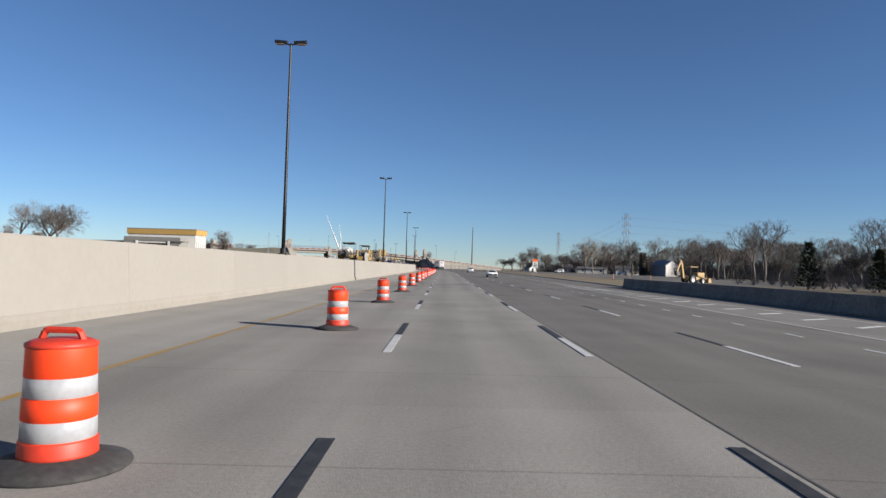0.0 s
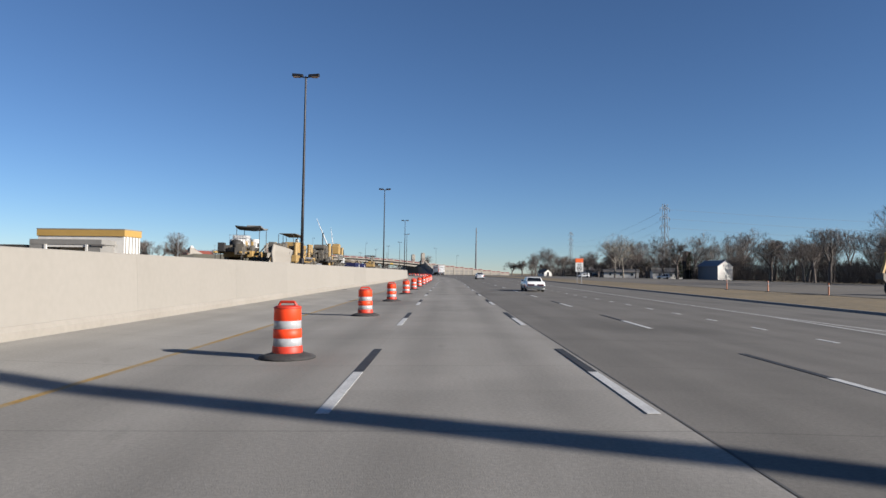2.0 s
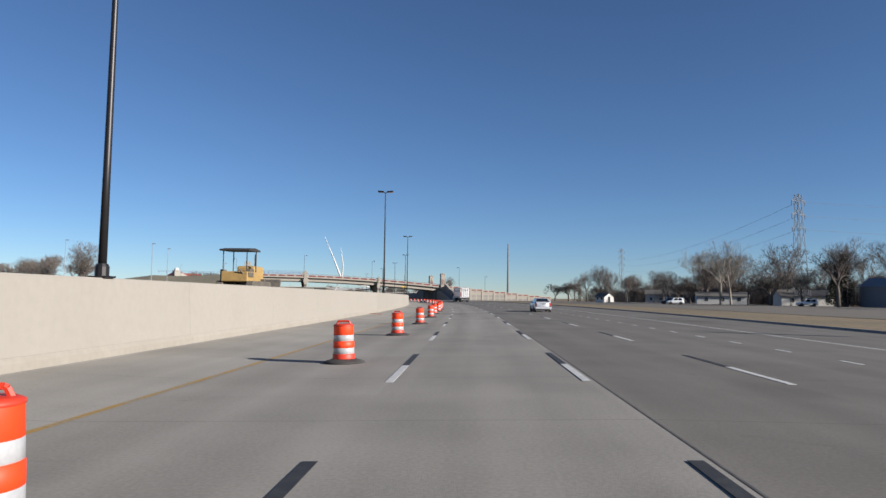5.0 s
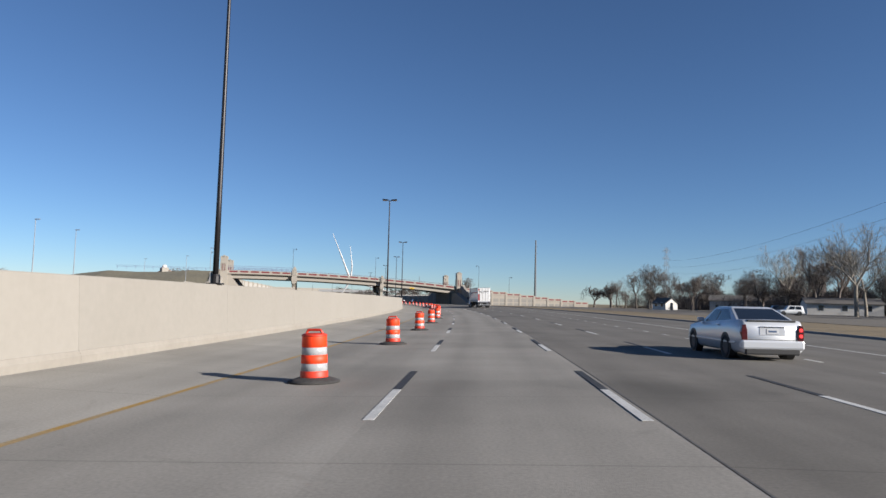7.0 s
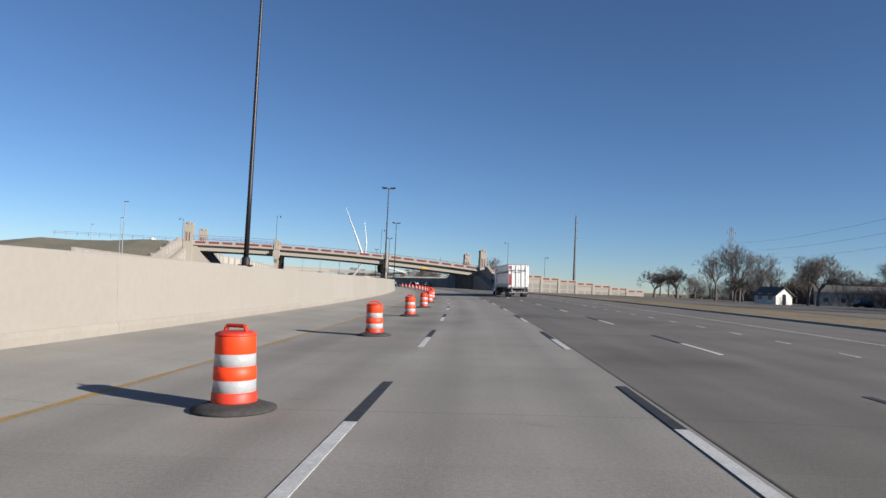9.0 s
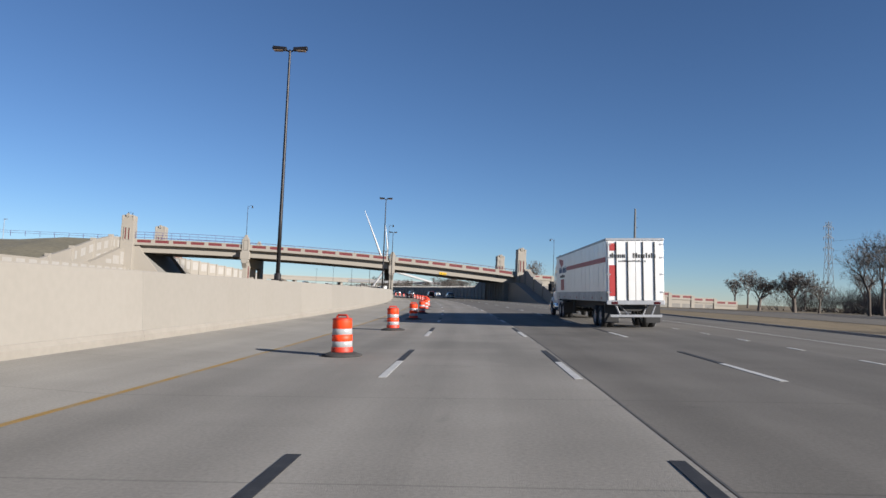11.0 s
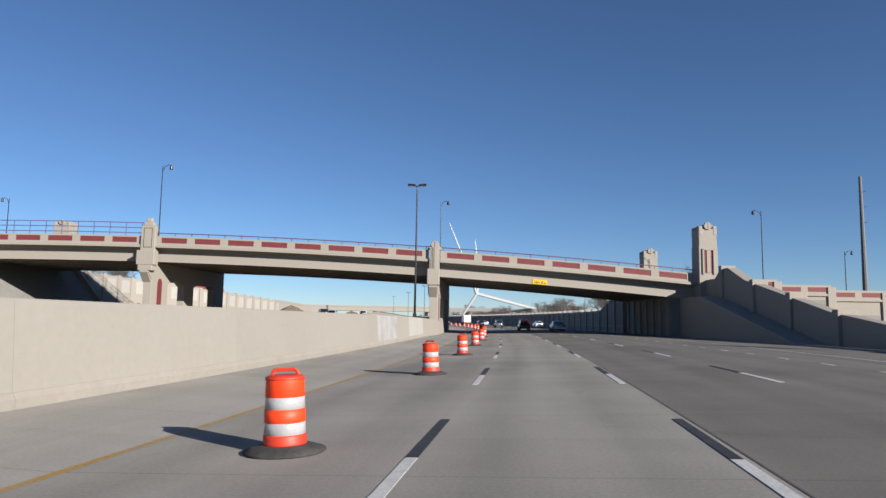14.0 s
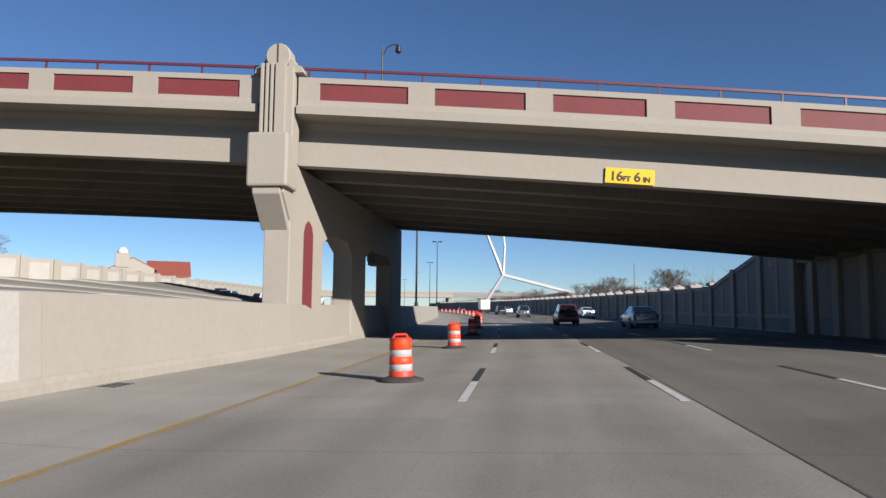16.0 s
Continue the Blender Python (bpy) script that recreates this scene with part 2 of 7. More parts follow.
M["brick"] = mat("dark_red_brick", (0.0275, 0.0184, 0.0165), 0.85, grain=0.25, grain_scale=8, stain=0.4, stain_scale=0.7)
M["roof_red"] = mat("red_tile_roof", (0.184, 0.0459, 0.0306), 0.8, grain=0.15, grain_scale=5)
M["roof_grey"] = mat("grey_shingle_roof", (0.0922, 0.0857, 0.0799), 0.9, grain=0.2, grain_scale=4)
M["siding"] = mat("white_house_siding", (0.533, 0.517, 0.484), 0.7, grain=0.05, grain_scale=4, stain=0.3, stain_scale=0.6)
M["siding_grey"] = mat("shed_shade_grey", (0.184, 0.196, 0.22), 0.7, grain=0.08, grain_scale=4)
M["bld_yellow"] = mat("ochre_fascia", (0.355, 0.22, 0.0612), 0.6, stain=0.2)
M["window"] = mat("dark_window_pane", (0.0255, 0.0298, 0.0382), 0.1)
M["sign_yellow"] = mat("yellow_sign_sheet", (0.614, 0.376, 0.00723), 0.45, grain=0.03)
M["sign_white"] = mat("white_sign_sheet", (0.535, 0.543, 0.535), 0.45)
M["sign_orange"] = mat("orange_sign_sheet", (0.686, 0.116, 0.0217), 0.45)
M["black_ink"] = mat("black_sign_ink", (0.02, 0.02, 0.02), 0.6)
M["cone_pale"] = mat("faded_orange_plastic", (0.459, 0.184, 0.0922), 0.6)
M["mast_white"] = mat("white_painted_steel", (0.364, 0.364, 0.364), 0.45)


# ---------------------------------------------------------------- mesh helpers
def finish(bm, name, material, smooth=False):
    me = bpy.data.meshes.new(name)
    if smooth:
        for f in bm.faces:
            f.smooth = True
    bm.to_mesh(me)
    bm.free()
    me.materials.append(material)
    return me


def part(name, bm, material, parent, label="", smooth=False):
    ob = new(name, bm if isinstance(bm, bpy.types.Mesh) else finish(bm, name, material, smooth))
    ob.parent = parent
    if label:
        tagged(ob, label)
    return ob


def thing(name, label, category, group="", kind="", m=None):
    ob = new(name)
    ob.empty_display_size = 0.2
    if m is not None:
        ob.matrix_basis = m
    return tagged(ob, label, category, group, kind)


def place(ob, x, y, z, rx=0, ry=0, rz=0):
    ob.matrix_basis = pose(x, y, z, rx, ry, rz)
    return ob


def box(bm, x0, x1, y0, y1, z0, z1, bev=0.0, m=None):
    co = [(x, y, z) for x in (x0, x1) for y in (y0, y1) for z in (z0, z1)]
    vs = [bm.verts.new(m @ Vector(c) if m is not None else c) for c in co]
    fs = [bm.faces.new([vs[i] for i in f]) for f in ((0, 1, 3, 2), (4, 6, 7, 5), (0, 4, 5, 1), (2, 3, 7, 6), (0, 2, 6, 4), (1, 5, 7, 3))]
    if bev:
        es = list({e for f in fs for e in f.edges})
        bmesh.ops.bevel(bm, geom=es, offset=bev, segments=2, profile=0.5, affect="EDGES")
    return bm


def boxm(*a, **k):
    return box(bmesh.new(), *a, **k)


def prism(bm, pts, a0, a1, axis="x", bev=0.0):
    """A polygon of (p, q) pairs pushed along an axis: 'x' takes (y, z), 'y' takes (x, z), 'z' takes (x, y)."""
    def co(p, a):
        return {"x": (a, *p), "y": (p[0], a, p[1]), "z": (*p, a)}[axis]
    n = len(pts)
    v0 = [bm.verts.new(co(p, a0)) for p in pts]
    v1 = [bm.verts.new(co(p, a1)) for p in pts]
    fs = [bm.faces.new(v0), bm.faces.new(v1[::-1])]
    fs += [bm.faces.new((v0[i], v1[i], v1[(i + 1) % n], v0[(i + 1) % n])) for i in range(n)]
    bmesh.ops.recalc_face_normals(bm, faces=fs)
    if bev:
        es = list({e for f in fs for e in f.edges})
        bmesh.ops.bevel(bm, geom=es, offset=bev, segments=2, profile=0.5, affect="EDGES")
    return bm


def tube(bm, p0, p1, r0, r1=None, n=8, caps=True):
    p0, p1 = Vector(p0), Vector(p1)
    r1 = r0 if r1 is None else r1
    d = (p1 - p0).normalized()
    a = d.orthogonal().normalized()
    b = d.cross(a)
    ring = []
    for p, r in ((p0, r0), (p1, r1)):
        ring.append([bm.verts.new(p + (a * math.cos(2 * math.pi * i / n) + b * math.sin(2 * math.pi * i / n)) * r) for i in range(n)])
    for i in range(n):
        bm.faces.new((ring[0][i], ring[0][(i + 1) % n], ring[1][(i + 1) % n], ring[1][i]))
    if caps:
        bm.faces.new(ring[0][::-1])
        bm.faces.new(ring[1])
    return bm


def lathe(bm, prof, n=24, axis="z", centre=(0, 0, 0), close=False):
    """Turns a profile of (radius, height) pairs round an axis."""
    rings = []
    for r, h in prof:
        ring = []
        for i in range(n):
            a = 2 * math.pi * i / n
            p = (r * math.cos(a), r * math.sin(a), h) if axis == "z" else (h, r * math.cos(a), r * math.sin(a))
            ring.append(bm.verts.new(Vector(p) + Vector(centre)))
        rings.append(ring)
    pairs = list(zip(rings, rings[1:])) + ([(rings[-1], rings[0])] if close else [])
    for a, b in pairs:
        for i in range(n):
            bm.faces.new((a[i], a[(i + 1) % n], b[(i + 1) % n], b[i]))
    if not close:
        for ring in (rings[0], rings[-1]):
            if (ring[0].co - ring[1].co).length > 1e-5:
                bm.faces.new(ring)
    bmesh.ops.recalc_face_normals(bm, faces=bm.faces[:])
    return bm


# ---------------------------------------------------------------- the road's line
KS = np.array([0, 50.9, 101.8, 152.7, 203.6, 254.5, 305.5, 356.4, 407.3, 458.2, 509.1, 560, 640, 720])
KV = np.array([1.33, -0.01, -1.07, 2.14, 7.32, 10.41, 10.34, 10.05, 10.25, 12.06, 12.5, 12.0, 8.0, 0.0]) * 1e-4
BS = np.array([0, 90, 180, 270, 360, 450, 560])
BV = np.array([0.57, 1.22, 1.71, 2.01, 2.2, 1.6, 1.0])
SG = np.arange(-400, 1400.5, 2.0)
kap = np.interp(SG, KS, KV) * (SG > 0)
TH = np.concatenate([[0], np.cumsum((kap[1:] + kap[:-1]))])
TH -= np.interp(0, SG, TH)
RX = np.concatenate([[0], np.cumsum(-(np.sin(TH[1:]) + np.sin(TH[:-1])))])
RY = np.concatenate([[0], np.cumsum(np.cos(TH[1:]) + np.cos(TH[:-1]))])
RX -= np.interp(0, SG, RX)
RY -= np.interp(0, SG, RY)


def heading(s):
    return float(np.interp(s, SG, TH))


def gz(s, lat):
    """Height of the pavement: banked lanes, a crown at the lane line, a flatter left shoulder."""
    b = math.tan(radians(float(np.interp(s, BS, BV))))
    if lat < -5.5:
        return -5.5 * b + 0.024 * (-5.5 - lat)
    if lat > 1.83:
        c = float(np.interp(s, [0, 230, 310], [0.028, 0.028, 0.0]))
        fall = c * (min(lat, 9.15) - 1.83)
        if lat > 9.15:
            fall += (0.495 - c * 7.32) * (min(lat, 19.5) - 9.15) / 10.35
        return lat * b - fall
    return lat * b


def P(s, lat, z=None, up=0.0):
    t = heading(s)
    return Vector((float(np.interp(s, SG, RX)) + lat * math.cos(t), float(np.interp(s, SG, RY)) + lat * math.sin(t), (gz(s, lat) if z is None else z) + up))


def on_road(s, lat, up=0.0, turn=0.0, z=None):
    """A pose on the pavement, y along the road, tilted with it."""
    t = heading(s)
    o = P(s, lat, z)
    y = (P(s + 1, lat) - P(s - 1, lat)).normalized()
    x = (P(s, lat + 0.4) - P(s, lat - 0.4)).normalized()
    k = x.cross(y).normalized()
    x = y.cross(k)
    return Matrix.Translation(o + k * up) @ Matrix((x, y, k)).transposed().to_4x4() @ pose(0, 0, 0, 0, 0, turn)


def upright(s, lat, z=None, up=0.0, turn=0.0):
    p = P(s, lat, z, up)
    return pose(*p, 0, 0, math.degrees(heading(s)) + turn)


def strip(name, s0, s1, lats, up, material, step=4.0, zf=None, uv=True, parent=None):
    """A sheet along the road between the given offsets, with a uv in metres."""
    ss = list(np.arange(s0, s1, step)) + [s1]
    bm = bmesh.new()
    lay = bm.loops.layers.uv.new("UVMap")
    grid = [[bm.verts.new(P(s, la, zf(s, la) if zf else None, up)) for la in lats] for s in ss]
    for i in range(len(ss) - 1):
        for j in range(len(lats) - 1):
            f = bm.faces.new((grid[i][j], grid[i][j + 1], grid[i + 1][j + 1], grid[i + 1][j]))
            for lp, (a, b) in zip(f.loops, ((i, j), (i, j + 1), (i + 1, j + 1), (i + 1, j))):
                lp[lay].uv = (lats[b], ss[a])
    ob = new(name, finish(bm, name, material))
    ob.parent = parent
    return ob


# ---------------------------------------------------------------- ground and pavement
def wall_lat(s):
    """Offset of the median wall's face: it swings out round the bridge pier."""
    return float(np.interp(s, [0, 60, 250, 300, 436, 446, 470, 490], [-9.25, -9.4, -9.45, -9.35, -9.3, -8.7, -8.7, -9.2]))


def terrain(s, lat):
    if -10.7 < lat < 19.7:
        return gz(s, max(-9.9, min(19.4, lat))) - 0.25
    if lat <= -10.7:
        d = -10.7 - lat
        return 1.32 + min(d, 40) * 0.012 + min(max(d - 45, 0), 80) * 0.012
    d = lat - 19.7
    return gz(s, 19.4) - 0.02 + min(d, 60) * 0.004 + max(0, min(d - 150, 300)) * 0.004


GL = [-420, -260, -170, -110, -75, -50, -32, -20, -13, -10.75, -10.68, -7, 0, 8, 16, 19.69, 19.72, 24, 32, 40, 55, 75, 110, 170, 260, 420]
GS = list(range(-380, 1381, 20))
bm = bmesh.new()
grid = [[bm.verts.new(P(s, la, terrain(s, la))) for la in GL] for s in GS]
for i in range(len(GS) - 1):
    for j in range(len(GL) - 1):
        bm.faces.new((grid[i][j], grid[i][j + 1], grid[i + 1][j + 1], grid[i + 1][j]))
rim = grid[0] + [r[-1] for r in grid[1:]] + grid[-1][-2::-1] + [r[0] for r in grid[-2:0:-1]]
mid = P(500, 0, 0)
far = []
for v in rim:
    d = (v.co - mid)
    d.z = 0
    far.append(bm.verts.new(mid + d.normalized() * 4500 + Vector((0, 0, v.co.z * 0.3))))
for i in range(len(rim)):
    j = (i + 1) % len(rim)
    bm.faces.new((rim[i], far[i], far[j], rim[j]))
bmesh.ops.recalc_face_normals(bm, faces=bm.faces[:])
if sum(f.normal.z for f in bm.faces) < 0:
    bmesh.ops.reverse_faces(bm, faces=bm.faces[:])
ground = tagged(new("ground", finish(bm, "ground", M["grass"])), "dormant tan grass over flat land beside the highway", "ground", kind="structure")

S0, S1 = -60, 900
road = tagged(strip("road", S0, S1, [-5.62, -3, 0, 1.95], 0, M["road"]), "pale concrete motorway lanes with worn wheel tracks", "road", kind="structure")
road_right = tagged(strip("road_right", S0, S1, [1.97, 5.49, 9.15, 12.95], 0, M["road_old"]), "older greyer concrete motorway lanes", "road", kind="structure")
seam = tagged(strip("road_seam", S0, S1, [1.955, 1.985], 0.004, M["joint"]), "dark tarred joint between two concrete pours", "joint", kind="structure")
shoulder_left = tagged(strip("shoulder_left", S0, S1, [-10.2, -7.5, -5.62], 0, M["shoulder"]), "clean pale concrete shoulder along the median wall", "shoulder", kind="structure")
shoulder_right = tagged(strip("shoulder_right", S0, S1, [12.95, 16, 19.4], 0, M["road_old"]), "grey concrete shoulder beside dry grass", "shoulder", kind="structure")

# ---------------------------------------------------------------- markings
PITCH = 12.192
white_dash = finish(boxm(-0.075, 0.075, -3.05, 0, 0, 0.006), "lane_dash", M["white_line"])
black_dash = finish(boxm(-0.075, 0.075, 0, 3.12, 0, 0.006), "contrast_dash", M["black_line"])
short_dash = finish(boxm(-0.06, 0.06, 0, 0.95, 0, 0.006), "dotted_dash", M["white_line"])


def lay(name, me, s, lat, parent, turn=0.0, up=0.002):
    ob = new(name, me)
    ob.parent = parent
    ob.matrix_basis = on_road(s, lat, up, turn)
    return ob


for k in range(-3, 56):
    for lat, par in ((-1.83, road), (1.80, road), (5.49, road_right)):
        lay("lane_dash", white_dash, k * PITCH, lat, par)
        lay("contrast_dash", black_dash, k * PITCH, lat, par)
for k in range(-8, 150):
    lay("dotted_dash", short_dash, 1.1 + k * 3.66, 9.12, road_right)
tagged(strip("edge_line_yellow", S0, S1, [-5.66, -5.54], 0.006, M["yellow_line"]), "faded yellow edge line along the shoulder", "road marking", kind="structure")
tagged(strip("edge_line_white", 77, 640, [12.70, 12.84], 0.006, M["white_line"]), "white edge line beside the shoulder", "road marking", kind="structure")


def ribbon(name, s0, s1, left, right, up, material, label):
    """A sheet along the road whose two edges follow offsets given as functions of the distance."""
    bm = bmesh.new()
    uv = bm.loops.layers.uv.new("UVMap")
    ss = [s0 + (s1 - s0) * i / 40 for i in range(41)]
    rows = [[(s, f(s)) for f in (left, lambda q: (left(q) + right(q)) / 2, right)] for s in ss]
    vs = [[bm.verts.new(P(s, la, None, up)) for s, la in row] for row in rows]
    for i in range(40):
        for j in range(2):
            f = bm.faces.new((vs[i][j], vs[i][j + 1], vs[i + 1][j + 1], vs[i + 1][j]))
            for lp, (a, b) in zip(f.loops, ((i, j), (i, j + 1), (i + 1, j + 1), (i + 1, j))):
                lp[uv].uv = (rows[a][b][1], rows[a][b][0])
    return tagged(new(name, finish(bm, name, material)), label, "road marking", kind="structure")


def gore_l(s):
    return float(np.interp(s, [-60, 50, 66, 77], [11.5, 11.55, 11.9, 12.68]))


def gore_r(s):
    return float(np.interp(s, [-60, 20, 36, 44, 58, 64, 77], [19.5, 17.2, 15.4, 14.7, 13.8, 13.5, 12.86]))


ribbon("gore_surface", -60, 74, gore_l, lambda s: min(19.6, max(gore_r(s), 17.6 - 0.0035 * max(0.0, s) * s * 0.25)), 0.003, M["gore"], "paler concrete in the gore of the slip road")
ribbon("gore_line_left", -60, 77, lambda s: gore_l(s) - 0.07, lambda s: gore_l(s) + 0.07, 0.008, M["white_line"], "white line along the gore of the slip road")
ribbon("gore_line_right", -60, 77, lambda s: gore_r(s) - 0.07, lambda s: gore_r(s) + 0.07, 0.008, M["white_line"], "white line along the gore of the slip road")
for k in range(34):
    s = -18 + k * 3.3
    if s > 71:
        break
    w = max(0.5, 0.52 * (gore_r(s) - gore_l(s)))
    lat = gore_l(s) * 0.42 + gore_r(s) * 0.58
    bar = finish(boxm(-w / 2, w / 2, -0.11, 0.11, 0, 0.006), "gore_bar", M["white_line"])
    lay("gore_bar", bar, s, lat, shoulder_right, 42, 0.007)

# ---------------------------------------------------------------- median wall
wall = tagged(new("wall_median"), "tall cream cast concrete median wall with panel joints", "wall", kind="structure")


def wall_top(s):
    return float(np.interp(s, [-60, 0, 100, 200, 300, 420, 436, 446, 470, 900], [1.93, 1.93, 1.92, 1.92, 1.84, 1.80, 1.74, 1.58, 1.58, 1.60]))


def wall_run(bm, s0, s1, prof, step=2.3):
    """Sweeps a closed section of (offset from the face, height) along the wall; heights are fractions of the wall's own."""
    n = max(1, int(round((s1 - s0) / step)))
    rings = []
    for i in range(n + 1):
        s = s0 + (s1 - s0) * i / n
        f, zt, zb = wall_lat(s), wall_top(s), gz(s, -9.9)
        rings.append([bm.verts.new(P(s, f + a, zb + (zt - zb) * h + dz)) for a, h, dz in prof])
    m = len(prof)
    for a, b in zip(rings, rings[1:]):
        for i in range(m):
            bm.faces.new((a[i], a[(i + 1) % m], b[(i + 1) % m], b[i]))
    bm.faces.new(rings[0])
    bm.faces.new(rings[-1][::-1])
    bmesh.ops.recalc_face_normals(bm, faces=bm.faces[:])
    return bm


BODY = [(0.0, 0, 0.2), (-0.04, 0.5, 0), (-0.10, 1, -0.025), (-0.125, 1, 0), (-0.62, 1, 0), (-0.65, 1, -0.02), (-0.7, 0, -0.3), (0, 0, -0.3)]
TOE = [(0.0, 0, -0.25), (0.07, 0, -0.25), (0.07, 0, 0.16), (0.012, 0, 0.27), (-0.03, 0, 0.28)]
s = -58.0
PANEL = 9.14
while s < 880:
    part("wall_panel", wall_run(bmesh.new(), s, s + PANEL - 0.008, BODY), M["wall"], wall)
    part("wall_toe", wall_run(bmesh.new(), s, s + PANEL - 0.008, TOE), M["wall_toe"], wall)
    s += PANEL
COAT = [(0.006, 0, 0.24), (-0.034, 0.5, 0), (-0.093, 0.985, 0), (-0.11, 0.985, 0), (-0.06, 0.5, 0), (-0.03, 0, 0.24)]
for a, b, name in ((411.0, 418.5, "wall_patch"), (424.6, 435.0, "wall_pale")):
    part("wall_patch", wall_run(bmesh.new(), a, b, COAT), M[name], wall, "chalky repainted stretch of wall")

# ---------------------------------------------------------------- right barrier of the slip road
barrier = tagged(new("barrier_right"), "weathered grey concrete barrier between shoulder and grass", "barrier", kind="structure")


def bar_lat(s):
    return float(np.interp(s, [-60, 40, 75], [20.6, 20.4, 18.6]))


s = -58
while s < 70:
    e = min(s + 6.1, 71)
    bm = bmesh.new()
    rings = []
    for t in (s, (s + e) / 2, e - 0.03):
        z0 = gz(t, 19.4)
        rings.append([bm.verts.new(P(t, bar_lat(t) + a, z0 + h)) for a, h in ((-0.3, -0.3), (-0.3, 0.08), (-0.17, 0.34), (-0.1, 1.0), (-0.08, 1.02), (0.10, 1.02), (0.12, 1.0), (0.3, -0.3))])
    for a, b in zip(rings, rings[1:]):
        for i in range(8):
            bm.faces.new((a[i], a[(i + 1) % 8], b[(i + 1) % 8], b[i]))
    bm.faces.new(rings[0])
    bm.faces.new(rings[-1][::-1])
    bmesh.ops.recalc_face_normals(bm, faces=bm.faces[:])
    part("barrier_segment", bm, M["barrier"], barrier)
    s = e
kerb = tagged(strip("kerb_right", 71, 452, [19.36, 19.44], 0.0, M["concrete_grey"], zf=lambda s, la: gz(s, 19.4) + (0.12 if la > 19.4 else 0.0)), "low concrete kerb along the grass verge", "kerb", kind="structure")
strip("kerb_top", 71, 452, [19.44, 19.62, 19.70], 0.0, M["concrete_grey"], zf=lambda s, la: gz(s, 19.4) + (0.12 if la < 19.68 else -0.1), parent=kerb)
tagged(strip("gravel_lot", 96, 420, [34, 48, 66, 90], 0.03, M["gravel"], step=10, zf=terrain), "grey bare gravel lot behind the verge", "ground", kind="structure")
tagged(strip("work_yard", -60, 420, [-90, -60, -32, -20, -13, -11], 0.04, M["dirt"], step=10, zf=terrain), "bare earth construction yard behind the wall", "ground", kind="structure")

# ---------------------------------------------------------------- lamp posts on the wall


def light_pole():
    t = thing("street_lamp", "tall dark bronze twin-headed street lamp on the median wall", "street lamp", "lamps along the median wall")
    H = 11.5
    part("base_plate", boxm(-0.24, 0.24, -0.24, 0.24, 0, 0.05, bev=0.01), M["pole"], t)
    bm = bmesh.new()
    lathe(bm, [(0.17, 0.05), (0.17, 0.28), (0.135, 0.36)], 12)
    part("base_cover", bm, M["pole"], t, smooth=False)
    bm = bmesh.new()
    lathe(bm, [(0.105, 0.3), (0.092, 3), (0.075, 7), (0.056, H - 0.1), (0.05, H)], 12)
    part("shaft", bm, M["pole"], t, smooth=True)
    bm = bmesh.new()
    for sx in (-1, 1):
        tube(bm, (0, 0, H - 0.12), (sx * 0.3, 0, H + 0.03), 0.04, 0.035)
    part("cross_arm", bm, M["pole"], t)
    for sx in (-1, 1):
        bm = bmesh.new()
        prism(bm, [(-0.17, 0.02), (-0.17, 0.10), (-0.09, 0.20), (0.09, 0.20), (0.17, 0.10), (0.17, 0.02)], 0.0, 0.70, "x", bev=0.02)
        for v in bm.verts:
            k = 1 - 0.35 * max(0, abs(v.co.x - 0.35) - 0.15) / 0.2
            v.co = Vector((0.17 + v.co.x, v.co.y * k, v.co.z + H - 0.08 + 0.06 * math.sin(v.co.x * 3)))
            v.co.x *= sx
        bmesh.ops.recalc_face_normals(bm, faces=bm.faces[:])
        head = part("lamp_head", bm, M["pole"], t)
        bm = boxm(0.36, 0.80, -0.13, 0.13, H - 0.075, H - 0.05, bev=0.01)
        for v in bm.verts:
            v.co.x *= sx
        bmesh.ops.recalc_face_normals(bm, faces=bm.faces[:])
        part("lens", bm, M["lens"], head, "amber-tinted lamp glass")
    return t


POLES = [33.2, 92.9, 147.3, 206.3, 262.8, 321.6, 378.7, 430.0, 487, 544, 601, 658, 715]
lamp = light_pole()
lamp.matrix_basis = upright(POLES[0], wall_lat(POLES[0]) - 0.26, wall_top(POLES[0]))
for s in POLES[1:] + [-25]:
    tall = 1.045 if s in (92.9, 378.7, 430.0) else 1.0
    copy_thing(lamp, upright(s, wall_lat(s) - 0.26, wall_top(s)) @ Matrix.Diagonal((1, 1, tall, 1)))
# a high mast out on the far verge, whose shadow crosses the lanes
t = thing("high_mast", "thick grey high mast beside the slip road", "mast", m=upright(43.2, 31.0, terrain(43.2, 31.0)))
bm = bmesh.new()
lathe(bm, [(0.44, -0.2), (0.42, 4), (0.34, 14), (0.22, 26)], 14)
part("shaft", bm, M["galv"], t, smooth=True)
bm = bmesh.new()
lathe(bm, [(0.2, 25.9), (0.75, 26.0), (0.75, 26.15), (0.2, 26.3)], 14)
part("lamp_ring", bm, M["galv"], t)


# ---------------------------------------------------------------- traffic drums


